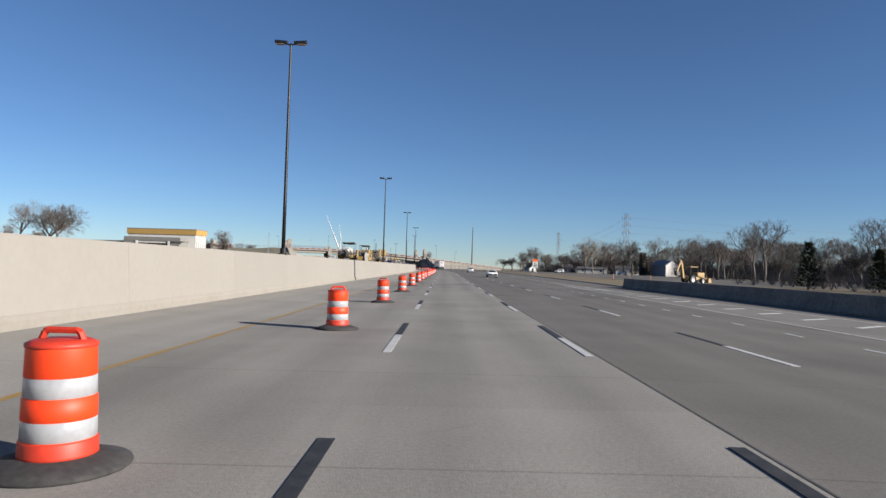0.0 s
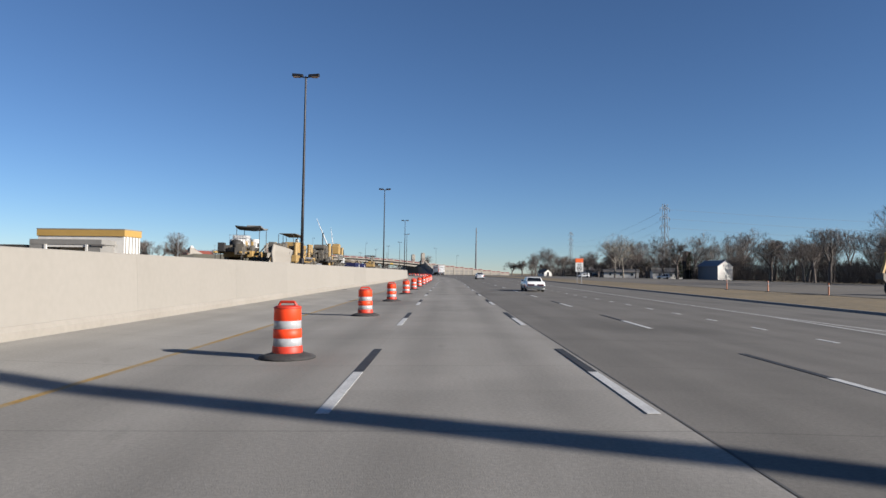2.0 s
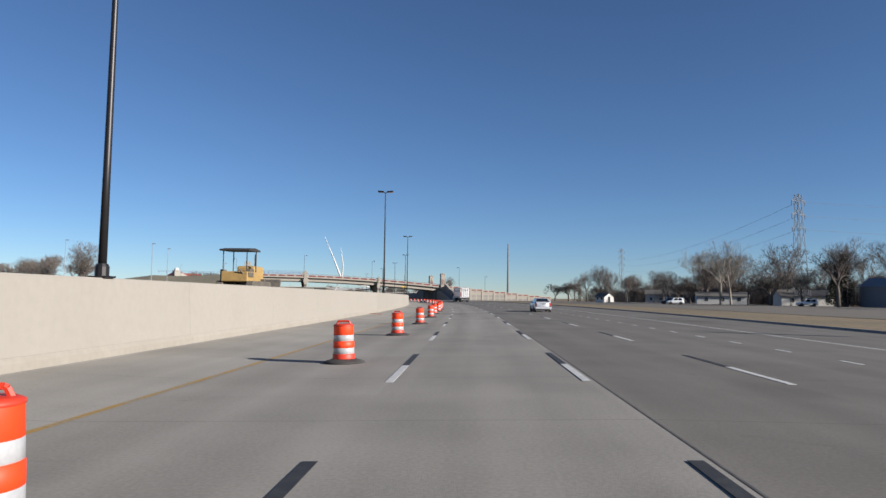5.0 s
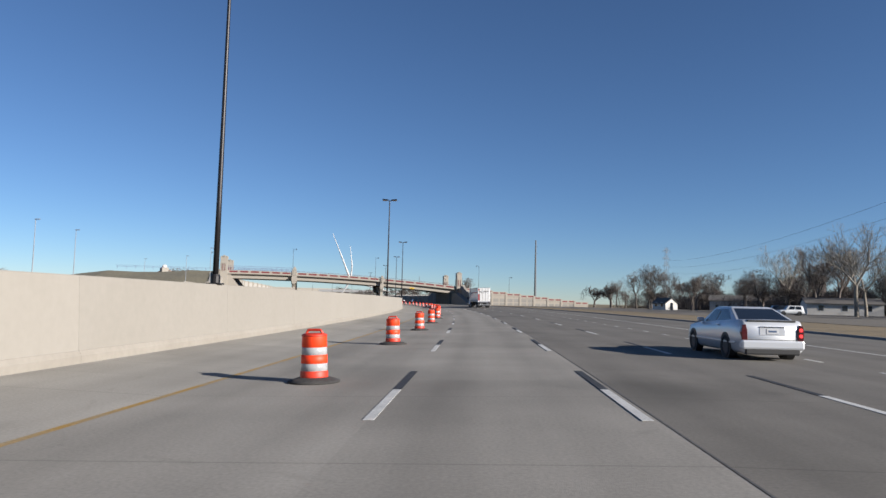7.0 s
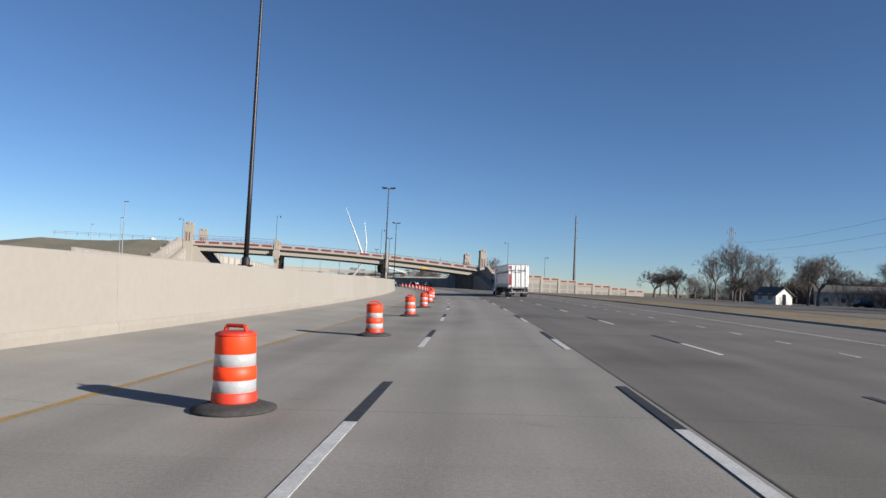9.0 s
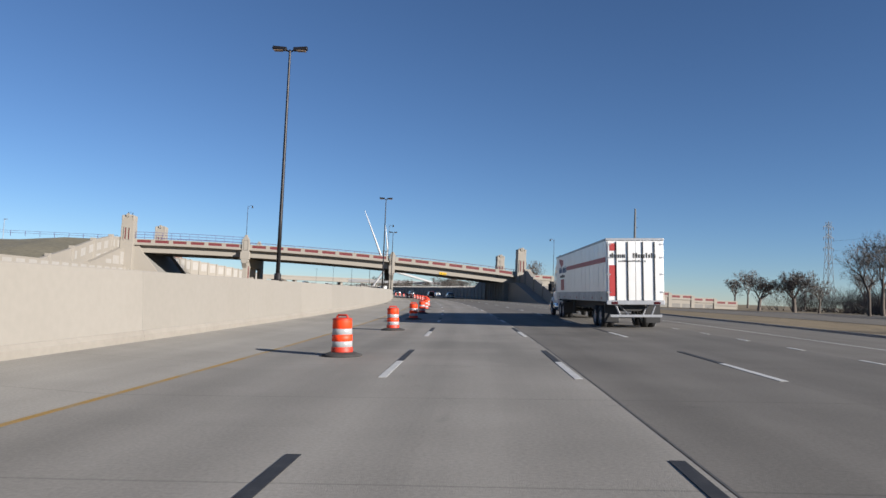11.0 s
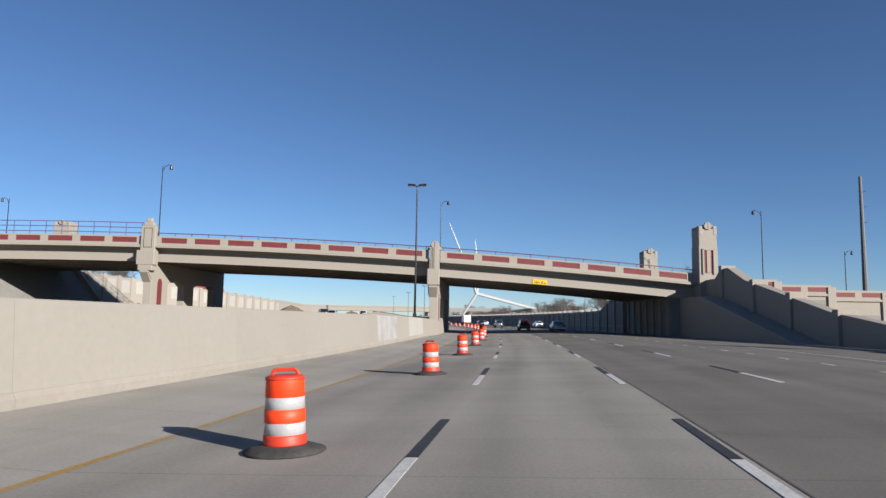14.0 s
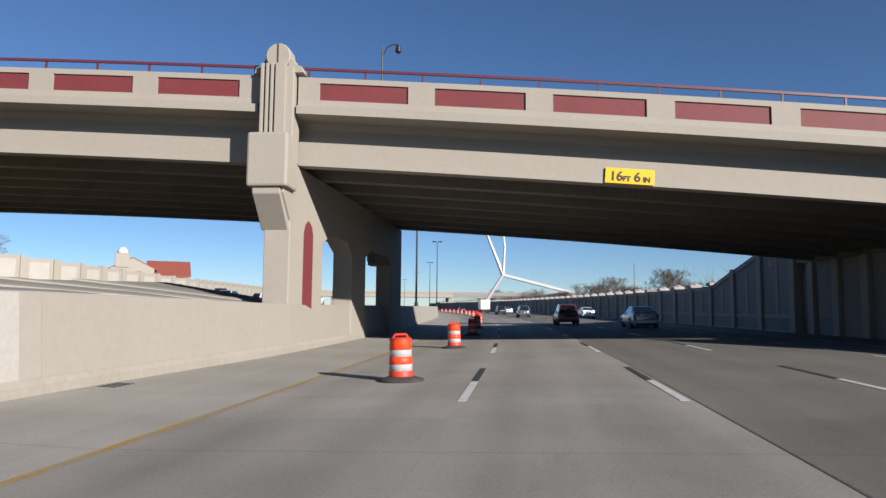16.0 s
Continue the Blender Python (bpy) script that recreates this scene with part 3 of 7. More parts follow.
def drum():
    t = thing("traffic_drum", "orange and white striped traffic drum on a black rubber base", "traffic drum", "drums along the closed lane")
    bm = bmesh.new()
    lathe(bm, [(0.0, 0), (0.50, 0), (0.515, 0.015), (0.51, 0.035), (0.40, 0.07), (0.29, 0.105), (0.0, 0.105)], 24)
    part("rubber_base", bm, M["rubber"], t, "worn black rubber ring base", True)
    bm = bmesh.new()
    lathe(bm, [(0.268, 0.085), (0.264, 0.22), (0.253, 0.225), (0.251, 0.37), (0.257, 0.375), (0.254, 0.53), (0.244, 0.535), (0.241, 0.68), (0.246, 0.685), (0.240, 0.895), (0.240, 0.90)], 28)
    part("barrel", bm, M["orange"], t, smooth=True)
    bm = bmesh.new()
    lathe(bm, [(0.274, 0.10), (0.272, 0.12), (0.2685, 0.215), (0.264, 0.222)], 28)
    part("foot_skirt", bm, M["orange_lid"], t, "dulled red lower skirt", True)
    for z in (0.226, 0.536):
        r = 0.258 if z < 0.4 else 0.249
        bm = bmesh.new()
        lathe(bm, [(r - 0.006, z), (r, z + 0.004), (r - 0.003, z + 0.144), (r - 0.008, z + 0.148)], 28)
        part("reflective_band", bm, M["band"], t, "scuffed white reflective band", True)
    bm = bmesh.new()
    lathe(bm, [(0.240, 0.895), (0.249, 0.90), (0.247, 0.925), (0.205, 0.945), (0.19, 0.950), (0.0, 0.955)], 28)
    part("lid", bm, M["orange_lid"], t, "faded orange lid", True)
    bm = bmesh.new()
    pts = [(-0.17, 0.935), (-0.14, 1.0), (-0.12, 1.014), (0.12, 1.014), (0.14, 1.0), (0.17, 0.935)]
    for a, b in zip(pts, pts[1:]):
        tube(bm, (a[0], 0, a[1]), (b[0], 0, b[1]), 0.026, n=6)
    part("handle", bm, M["orange_lid"], t)
    bm = bmesh.new()
    vs = []
    for a in (-1.30, -1.42, -1.54):
        vs.append((bm.verts.new((0.270 * math.cos(a), 0.270 * math.sin(a), 0.125)), bm.verts.new((0.267 * math.cos(a), 0.267 * math.sin(a), 0.185))))
    for a, b in zip(vs, vs[1:]):
        bm.faces.new((a[0], b[0], b[1], a[1]))
    part("sticker", bm, M["sticker"], t, "small blue sticker")
    return t


# drums whose place differs from the even row
DRUM_AT = {-1: (2.15, -3.66), 1: (25.37, -3.41), 2: (37.6, -3.37), 3: (50.1, -3.38), 4: (62.7, -3.34), 5: (74.6, -3.36), 6: (86.8, -3.41), 7: (98.6, -3.34),
           8: (110.8, -3.4), 14: (184.7, -3.43), 15: (196.2, -3.6), 16: (207.8, -3.52), 17: (219.9, -3.48), 18: (231.8, -3.43), 23: (292.3, -3.43),
           24: (306.0, -3.42), 25: (317.9, -3.48), 26: (329.7, -3.42), 30: (378.3, -3.5), 31: (390.7, -3.45), 32: (402.5, -3.47), 33: (415.0, -3.53)}
rng = random.Random(4)
first = drum()
for k in range(-2, 52):
    s = 13.05 + 12.175 * k + rng.uniform(-0.25, 0.25)
    lat = -3.43 + rng.uniform(-0.08, 0.08)
    s, lat = DRUM_AT.get(k, (s, lat))
    m = on_road(s, lat, 0.001, rng.uniform(-25, 25))
    if k == -2:
        first.matrix_basis = m
    else:
        copy_thing(first, m)

# ---------------------------------------------------------------- the bridge over the road
BA = radians(17.5)
BO = Vector((-45.0, 441.0, 0))
BU = Vector((math.cos(BA), math.sin(BA), 0))
BN = Vector((-math.sin(BA), math.cos(BA), 0))
BDEG = 17.5
DEPTH = 21.5


def BP(u, n, z):
    return BO + BU * u + BN * n + Vector((0, 0, z))


BM = Matrix.Translation(BO) @ pose(0, 0, 0, 0, 0, BDEG)


def ptop(u):
    """Height of the parapet's top along the bridge."""
    u = max(-75.0, min(90.0, u))
    return 9.55 - 0.058 * u - 0.0006 * u * u if u < 30 else 9.55 - 0.058 * 30 - 0.54 - 0.092 * (u - 30)


def span(name, us, sect, material, parent, label=""):
    """A bar along the bridge: a closed section of (n, height below the parapet's top) swept over the stations us."""
    bm = bmesh.new()
    rings = [[bm.verts.new((u, n, ptop(u) + h)) for n, h in sect] for u in us]
    m = len(sect)
    for a, b in zip(rings, rings[1:]):
        for i in range(m):
            bm.faces.new((a[i], a[(i + 1) % m], b[(i + 1) % m], b[i]))
    bm.faces.new(rings[0])
    bm.faces.new(rings[-1][::-1])
    bmesh.ops.recalc_face_normals(bm, faces=bm.faces[:])
    return part(name, bm, material, parent, label)


def rect(n0, n1, h0, h1):
    return [(n0, h0), (n1, h0), (n1, h1), (n0, h1)]


def stations(a, b, step=3.0):
    n = max(1, int(round((b - a) / step)))
    return [a + (b - a) * i / n for i in range(n + 1)]


bridge = thing("road_bridge", "cream concrete road bridge with maroon parapet panels", "bridge", m=BM)
UL, UR = -59.0, 31.0
span("deck", stations(UL, UR), rect(0.0, DEPTH, -1.36, -0.95), M["concrete"], bridge)
PIERS = (-33.4, 0.0)
BAYS = ((UL + 1.6, -34.4, 6), (-32.4, -0.98, 8), (0.98, 29.2, 7))
for side, n0 in (("front", 0.0), ("back", DEPTH)):
    sg = -1 if side == "front" else 1
    d0, d1 = sorted((n0, n0 - sg * 0.26))
    for a, b, k in BAYS:
        span("parapet", stations(a - 0.3, b + 0.3), rect(d0, d1, -1.0, 0.0), M["concrete"], bridge)
        p0, p1 = sorted((n0, n0 + sg * 0.10))
        span("coping", stations(a - 0.3, b + 0.3), rect(p0, p1, -0.19, 0.0), M["concrete"], bridge)
        span("cornice", stations(a - 0.3, b + 0.3), [(n0 - sg * 0.1, -0.80), (n0 + sg * 0.10, -0.80), (n0 + sg * 0.12, -1.02), (n0 + sg * 0.30, -1.08), (n0 + sg * 0.30, -1.36), (n0 - sg * 0.1, -1.36)], M["concrete"], bridge)
        w = (b - a) / k
        for i in range(k + 1):
            c = a + i * w
            lo, hi = max(a - 0.3, c - 0.46), min(b + 0.3, c + 0.46)
            if hi - lo > 0.1:
                span("parapet_post", [lo, hi], rect(p0, p1, -0.80, -0.19), M["concrete"], bridge)
        if side == "front":
            q0, q1 = n0 - 0.045, n0 + 0.05
            for i in range(k):
                span("red_panel", [a + i * w + 0.455, a + (i + 1) * w - 0.455], rect(q0, q1, -0.802, -0.188), M["red_panel"], bridge, "maroon parapet panel")
    # metal rail
    tall = side == "front"
    for a, b, k in BAYS:
        left = a < -40
        material = M["blue_rail"] if left else M["red_rail"]
        h = 1.55 if left else 0.38
        nn = n0 + 0.14 * -sg
        us = stations(a - 0.5, b + 0.5)
        for hh in ([h, h * 0.62, 0.35] if left else [h]):
            span("rail", us, rect(nn - 0.045, nn + 0.045, hh - 0.045, hh + 0.045), material, bridge)
        m = k * 2
        for i in range(m + 1):
            u = a + (b - a) * i / m
            bm = boxm(u - 0.03, u + 0.03, nn - 0.03, nn + 0.03, ptop(u) - 0.02, ptop(u) + h - 0.04)
            part("rail_post", bm, material, bridge)
# girders; the inner ones carry the shade below the deck in their darker colour
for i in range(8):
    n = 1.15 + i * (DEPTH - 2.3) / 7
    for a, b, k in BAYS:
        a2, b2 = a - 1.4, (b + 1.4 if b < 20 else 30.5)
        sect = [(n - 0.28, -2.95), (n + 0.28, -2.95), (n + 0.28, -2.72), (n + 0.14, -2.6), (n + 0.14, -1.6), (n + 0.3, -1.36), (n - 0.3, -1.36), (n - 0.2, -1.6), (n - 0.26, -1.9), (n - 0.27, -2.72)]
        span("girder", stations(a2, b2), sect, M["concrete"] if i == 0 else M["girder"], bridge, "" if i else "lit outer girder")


def skewed(bm):
    """The piers stand slightly askew to the deck."""
    for v in bm.verts:
        v.co.x += 0.046 * (v.co.y - 1.0)
    return bm


def pilaster_ribbed(u, zt, b, n0, sg):
    """Pilaster with grooves and a slotted disc on top."""
    pl = part("pilaster", b(-0.54, 0.60, -0.4, 0.40, zt - 2.25, zt + 0.22), M["concrete"], bridge)
    for x0, x1 in ((-0.54, -0.43), (-0.36, -0.26), (-0.19, -0.09), (-0.02, 0.34)):
        part("groove_rib", b(x0, x1, 0.38, 0.52, zt - 2.2, zt + 0.34, 0.015), M["concrete"], pl)
    # dark plate behind the ribs paints in the shadow of the grooves
    part("groove", b(-0.5, 0.1, 0.40, 0.43, zt - 2.1, zt + 0.2, 0.0), M["frame_dark"], pl, "groove backs darkened as shadow")
    part("disc_slot", b(0.0, 0.05, 0.44, 0.462, zt + 0.22, zt + 1.04, 0.0), M["frame_dark"], pl)
    bm = bmesh.new()
    lathe(bm, [(0.0, -0.30), (0.41, -0.30), (0.45, -0.26), (0.45, 0.26), (0.41, 0.30), (0.0, 0.30)], 20, "x")
    bmesh.ops.rotate(bm, verts=bm.verts[:], cent=(0, 0, 0), matrix=Matrix.Rotation(math.pi / 2, 3, "Z"))
    bmesh.ops.translate(bm, verts=bm.verts[:], vec=(u + 0.03, n0 + sg * 0.15, zt + 0.62))
    part("disc_finial", bm, M["concrete"], pl, "round concrete disc on the pilaster")
    bm = bmesh.new()
    prism(bm, [(u - 0.85, zt + 0.05), (u + 0.9, zt + 0.05), (u + 0.85, zt + 0.25), (u + 0.62, zt + 0.36), (u + 0.5, zt + 0.60), (u - 0.45, zt + 0.60), (u - 0.56, zt + 0.36), (u - 0.8, zt + 0.25)], *sorted((n0 - sg * 0.3, n0 + sg * 0.3)), "y", bev=0.02)
    part("scroll_top", bm, M["concrete"], pl)
    part("cap_end", b(-0.78, 0.62, -0.3, 0.95, zt - 4.05, zt - 2.2, 0.08), M["concrete"], bridge)


def pilaster_framed(u, zt, b, n0, sg):
    """Taller pilaster with one framed panel and a rounded top."""
    pl = part("pilaster", b(-0.84, 0.84, -0.4, 0.42, zt - 1.9, zt + 1.15, 0.06), M["concrete"], bridge)
    part("pilaster_top", b(-0.62, 0.62, -0.35, 0.36, zt + 1.1, zt + 1.6, 0.12), M["concrete"], pl)
    part("pilaster_crest", b(-0.36, 0.36, -0.3, 0.30, zt + 1.55, zt + 2.1, 0.14), M["concrete"], pl)
    part("panel_groove", b(-0.50, 0.50, 0.40, 0.428, zt - 1.40, zt + 0.90, 0.0), M["frame_dark"], pl, "dark groove round a panel")
    part("panel", b(-0.43, 0.43, 0.40, 0.445, zt - 1.33, zt + 0.83, 0.01), M["concrete"], pl)
    part("cap_end", b(-1.05, 1.05, -0.3, 0.85, zt - 3.45, zt - 1.75, 0.08), M["concrete"], bridge)
    part("cap_end_foot", b(-0.85, 0.85, -0.3, 0.80, zt - 4.1, zt - 3.4, 0.08), M["concrete"], bridge)


def pier(u, pilaster):
    """A pier: two pilasters, legs with stepped corbels, a middle shaft and a cap beam."""
    zt = ptop(u)
    zb = -0.6
    for n0, sg in ((0.0, -1), (DEPTH, 1)):
        def b(x0, x1, y0, y1, z0, z1, bev=0.03):
            ya, yb = sorted((n0 + sg * y0, n0 + sg * y1))
            return boxm(u + x0, u + x1, ya, yb, z0, z1, bev=bev)
        pilaster(u, zt, b, n0, sg)
        # corbel from the cap's end down to the leg
        bm = bmesh.new()
        y = [(n0 + sg * a, z) for a, z in ((0.80, zt - 4.05), (0.80, zt - 4.28), (-0.2, zt - 5.40), (-1.6, zt - 5.40), (-1.6, zt - 4.05))]
        part("corbel", prism(bm, y, u - 0.60, u + 0.36, "x", bev=0.03), M["concrete"], bridge)
        bm = bmesh.new()
        y = [(n0 + sg * a, z) for a, z in ((0.66, zt - 4.0), (0.66, zt - 4.22), (-0.3, zt - 5.15), (-1.5, zt - 5.15), (-1.5, zt - 4.0))]
        part("corbel_step", prism(bm, y, u - 0.68, u + 0.44, "x", bev=0.03), M["concrete"], bridge)
        # leg: a deep shaft with an arched inset on either side
        a0, a1 = (0.2, 4.05) if sg < 0 else (DEPTH - 3.6, DEPTH - 0.2)
        back, way = (a1, 1) if sg < 0 else (a0, -1)
        front = a0 if sg < 0 else a1
        bm = bmesh.new()
        pts = [(front, zb), (back, zb), (back, zt - 5.55), (back + way * 0.95, zt - 5.12), (back + way * 0.95, zt - 4.9), (front, zt - 4.0)]
        leg = part("leg", skewed(prism(bm, pts, u - 0.46, u + 0.46, "x", bev=0.03)), M["concrete"], bridge)
        c = (a0 + a1) / 2 + 0.1
        for sx in (-1, 1):
            bm = bmesh.new()
            arch = [(c - 0.55, zb + 0.5), (c + 0.55, zb + 0.5), (c + 0.55, zt - 5.35), (c + 0.38, zt - 5.0), (c, zt - 4.82), (c - 0.38, zt - 5.0), (c - 0.55, zt - 5.35)]
            prism(bm, arch, *sorted((u + sx * 0.44, u + sx * 0.468)), "x")
            if sg < 0:
                part("inset_panel", skewed(bm), M["red_panel"], leg, "maroon arched inset")
            else:
                bm.free()
    n0, n1 = 8.7, 11.4
    bm = bmesh.new()
    pts = [(n0, zb), (n1, zb), (n1, zt - 5.55), (n1 + 1.0, zt - 5.12), (n1 + 1.0, zt - 4.9), (n0 - 1.0, zt - 4.9), (n0 - 1.0, zt - 5.12), (n0, zt - 5.55)]
    part("shaft", skewed(prism(bm, pts, u - 0.46, u + 0.46, "x", bev=0.03)), M["concrete"], bridge)
    bm = bmesh.new()
    prism(bm, [(0.2, zt - 3.0), (DEPTH - 0.2, zt - 3.0), (DEPTH - 0.2, zt - 4.2), (DEPTH - 1.6, zt - 5.1), (1.6, zt - 5.1), (0.2, zt - 4.2)], u - 0.455, u + 0.455, "x", bev=0.03)
    part("cap_beam", skewed(bm), M["concrete"], bridge)
    for i in range(8):
        n = 1.15 + i * (DEPTH - 2.3) / 7
        for sx in (-1, 1):
            part("bearing", boxm(u + sx * 0.28 - 0.16, u + sx * 0.28 + 0.16, n - 0.3, n + 0.3, zt - 3.02, zt - 2.9), M["frame_dark"], bridge)


pier(PIERS[0], pilaster_framed)
pier(PIERS[1], pilaster_ribbed)


def tower(name, u, n, zb, zt, w=1.05, d=1.2):
    """A bridge-end tower: a plain shaft, a band, a notched crown with a slotted disc, and a framed pair of slots."""
    t = thing(name, "stepped cream concrete bridge tower with maroon slots", "tower", "towers at the bridge ends", m=BM @ Matrix.Translation((u, n, 0)))
    part("body", boxm(-w, w, -d, d, zb, zt - 2.75, bev=0.05), M["concrete"], t)
    part("upper_body", boxm(-w + 0.05, w - 0.05, -d + 0.05, d - 0.05, zt - 2.8, zt - 0.75, bev=0.05), M["concrete"], t)
    part("crown", boxm(-w + 0.3, w - 0.3, -d + 0.25, d - 0.25, zt - 0.8, zt - 0.3, bev=0.08), M["concrete"], t)
    for sx in (-1, 1):
        for sy in (-1, 1):
            x0, x1 = sorted((sx * (w - 0.02), sx * (w - 0.48)))
            y0, y1 = sorted((sy * (d - 0.02), sy * (d - 0.5)))
            part("corner_block", boxm(x0, x1, y0, y1, zt - 1.5, zt - 0.42, bev=0.10), M["concrete"], t)
    for sy in (-1, 1):
        bm = bmesh.new()
        lathe(bm, [(0, -0.16), (0.40, -0.16), (0.44, -0.1), (0.44, 0.1), (0.40, 0.16), (0, 0.16)], 20, "x")
        bmesh.ops.rotate(bm, verts=bm.verts[:], cent=(0, 0, 0), matrix=Matrix.Rotation(math.pi / 2, 3, "Z"))
        bmesh.ops.translate(bm, verts=bm.verts[:], vec=(0, sy * (d - 0.08), zt - 0.44))
        disc = part("disc", bm, M["concrete"], t, "round concrete boss")
        y0, y1 = sorted((sy * (d + 0.07), sy * (d + 0.085)))
        part("disc_slot", boxm(-0.025, 0.025, y0, y1, zt - 0.84, zt - 0.06), M["frame_dark"], disc)
    for x in (-0.36, 0.36):
        part("slot", boxm(x - 0.13, x + 0.13, -d - 0.02, -d + 0.1, zt - 5.75, zt - 3.2), M["red_panel"], t, "narrow maroon slot")
    part("slot_rib", boxm(-0.22, 0.22, -d - 0.10, -d, zt - 5.75, zt - 3.2, bev=0.02), M["concrete"], t)
    for x in (-0.6, 0.6):
        part("slot_jamb", boxm(x - 0.10, x + 0.10, -d - 0.14, -d, zt - 5.9, zt - 3.05, bev=0.02), M["concrete"], t)
    part("slot_head", boxm(-0.7, 0.7, -d - 0.14, -d, zt - 3.2, zt - 3.02, bev=0.02), M["concrete"], t)
    return t


tower("bridge_tower", 30.9, 0.2, -0.6, 13.05)
tower("bridge_tower", 30.9, DEPTH + 1.6, -0.6, 12.6)
tower("bridge_tower", -58.9, 0.2, 1.0, 16.4, 1.35)
tower("bridge_tower", -58.9, DEPTH + 4.0, 1.0, 16.2, 1.35)

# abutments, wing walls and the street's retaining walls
abut = tagged(new("abutment_right"), "cream concrete bridge abutment wall, coloured grey for its shade", "abutment", kind="structure")
abut.matrix_basis = BM
# grey concrete on this cream wall puts the deck's shade into its colour
bm = bmesh.new()
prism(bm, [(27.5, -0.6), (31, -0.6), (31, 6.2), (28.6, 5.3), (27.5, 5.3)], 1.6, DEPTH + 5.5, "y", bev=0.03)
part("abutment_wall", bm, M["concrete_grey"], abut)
for i in range(8):
    n = 2.2 + i * 3.1
    part("abutment_rib", boxm(27.25, 27.52, n, n + 0.75, -0.5, 4.6, bev=0.03), M["concrete"], abut)
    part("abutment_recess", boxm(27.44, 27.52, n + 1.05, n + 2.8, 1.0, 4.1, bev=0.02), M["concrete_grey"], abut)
part("abutment_cap", boxm(27.1, 28.6, 1.5, DEPTH + 5.6, 4.55, 5.1, bev=0.04), M["concrete"], abut)
wing = tagged(new("wall_wing_right"), "stepped concrete wing wall falling from the bridge tower", "wall", kind="structure")
wing.matrix_basis = BM
bm = bmesh.new()
prism(bm, [(1.6, -0.8), (1.6, 6.5), (-3.5, 6.5), (-5.0, 7.4), (-7.0, 7.4), (-11, 5.9), (-26, 2.6), (-42, 0.4), (-42, -0.8)], 30.6, 31.6, "x", bev=0.03)
part("wall_body", bm, M["concrete"], wing)
bm = bmesh.new()
prism(bm, [(1.6, -0.8), (1.6, 4.5), (-5, 4.5), (-27, -0.2), (-27, -0.8)], 28.4, 30.62, "x", bev=0.03)
part("lower_buttress", bm, M["concrete"], wing)
for n, z in ((-5.6, 7.4), (-13, 5.5), (-20, 4.0), (-27, 2.45)):
    part("wall_post", boxm(30.35, 31.85, n - 0.38, n + 0.38, -0.5, z + 0.32, bev=0.05), M["concrete"], wing)
street = tagged(new("wall_street_right"), "cream panelled retaining wall below the street parapet", "wall", kind="structure")
street.matrix_basis = BM
for i in range(9):
    u = 33.0 + i * 6.0
    zt = ptop(u + 3) + 0.0
    part("retaining_panel", boxm(u, u + 5.96, 0.2, 0.8, -0.8, zt - 1.0, bev=0.02), M["concrete"], street)
    part("parapet", boxm(u, u + 5.96, 0.15, 0.55, zt - 1.0, zt, bev=0.02), M["concrete"], street)
    part("ledge", boxm(u, u + 5.96, 0.02, 0.3, zt - 1.25, zt - 0.98, bev=0.02), M["concrete"], street)
    for j in range(2):
        part("red_panel", boxm(u + 0.5 + j * 2.9, u + 2.6 + j * 2.9, 0.13, 0.2, zt - 0.75, zt - 0.25), M["red_panel"], street, "maroon parapet panel")
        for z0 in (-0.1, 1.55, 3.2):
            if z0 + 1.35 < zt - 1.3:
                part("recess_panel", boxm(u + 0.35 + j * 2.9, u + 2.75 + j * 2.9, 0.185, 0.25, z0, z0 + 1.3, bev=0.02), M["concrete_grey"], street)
    part("pier_post", boxm(u - 0.45, u + 0.45, 0.0, 0.7, -0.8, zt + 0.35, bev=0.04), M["concrete"], street)
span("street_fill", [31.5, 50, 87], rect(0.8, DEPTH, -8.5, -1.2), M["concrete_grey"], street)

left_abut = tagged(new("abutment_left"), "sloping concrete paving under the bridge's far end", "abutment", kind="structure")
left_abut.matrix_basis = BM
bm = bmesh.new()
prism(bm, [(-62, 0.6), (-50.0, 0.6), (-56, 8.0), (-57.5, 8.4), (-62, 8.4)], 0.9, DEPTH + 2.2, "y")
part("slope_paving", bm, M["concrete_grey"], left_abut)
bm = bmesh.new()
prism(bm, [(-61.5, 0.6), (-49.8, 0.6), (-55.9, 8.2), (-57.0, 10.6), (-61.5, 10.6)], 0.2, 0.9, "y", bev=0.02)
part("cheek_wall", bm, M["concrete"], left_abut)
bm = bmesh.new()
prism(bm, [(-61.5, 0.6), (-49.2, 0.6), (-55.5, 8.5), (-61.5, 8.5)], DEPTH + 2.2, DEPTH + 2.8, "y", bev=0.02)
part("cheek_wall", bm, M["concrete"], left_abut)
part("slope_seat", boxm(-60, -56.6, 0.95, DEPTH + 2, 8.38, 9.0, bev=0.03), M["concrete_grey"], left_abut)
# wing wall falling from the tower towards the yard, with a buttress and pale panels


def wing_top(n):
    return float(np.interp(n, [-46, -26, -15, -5, 2], [3.0, 7.0, 9.5, 11.0, 11.2]))


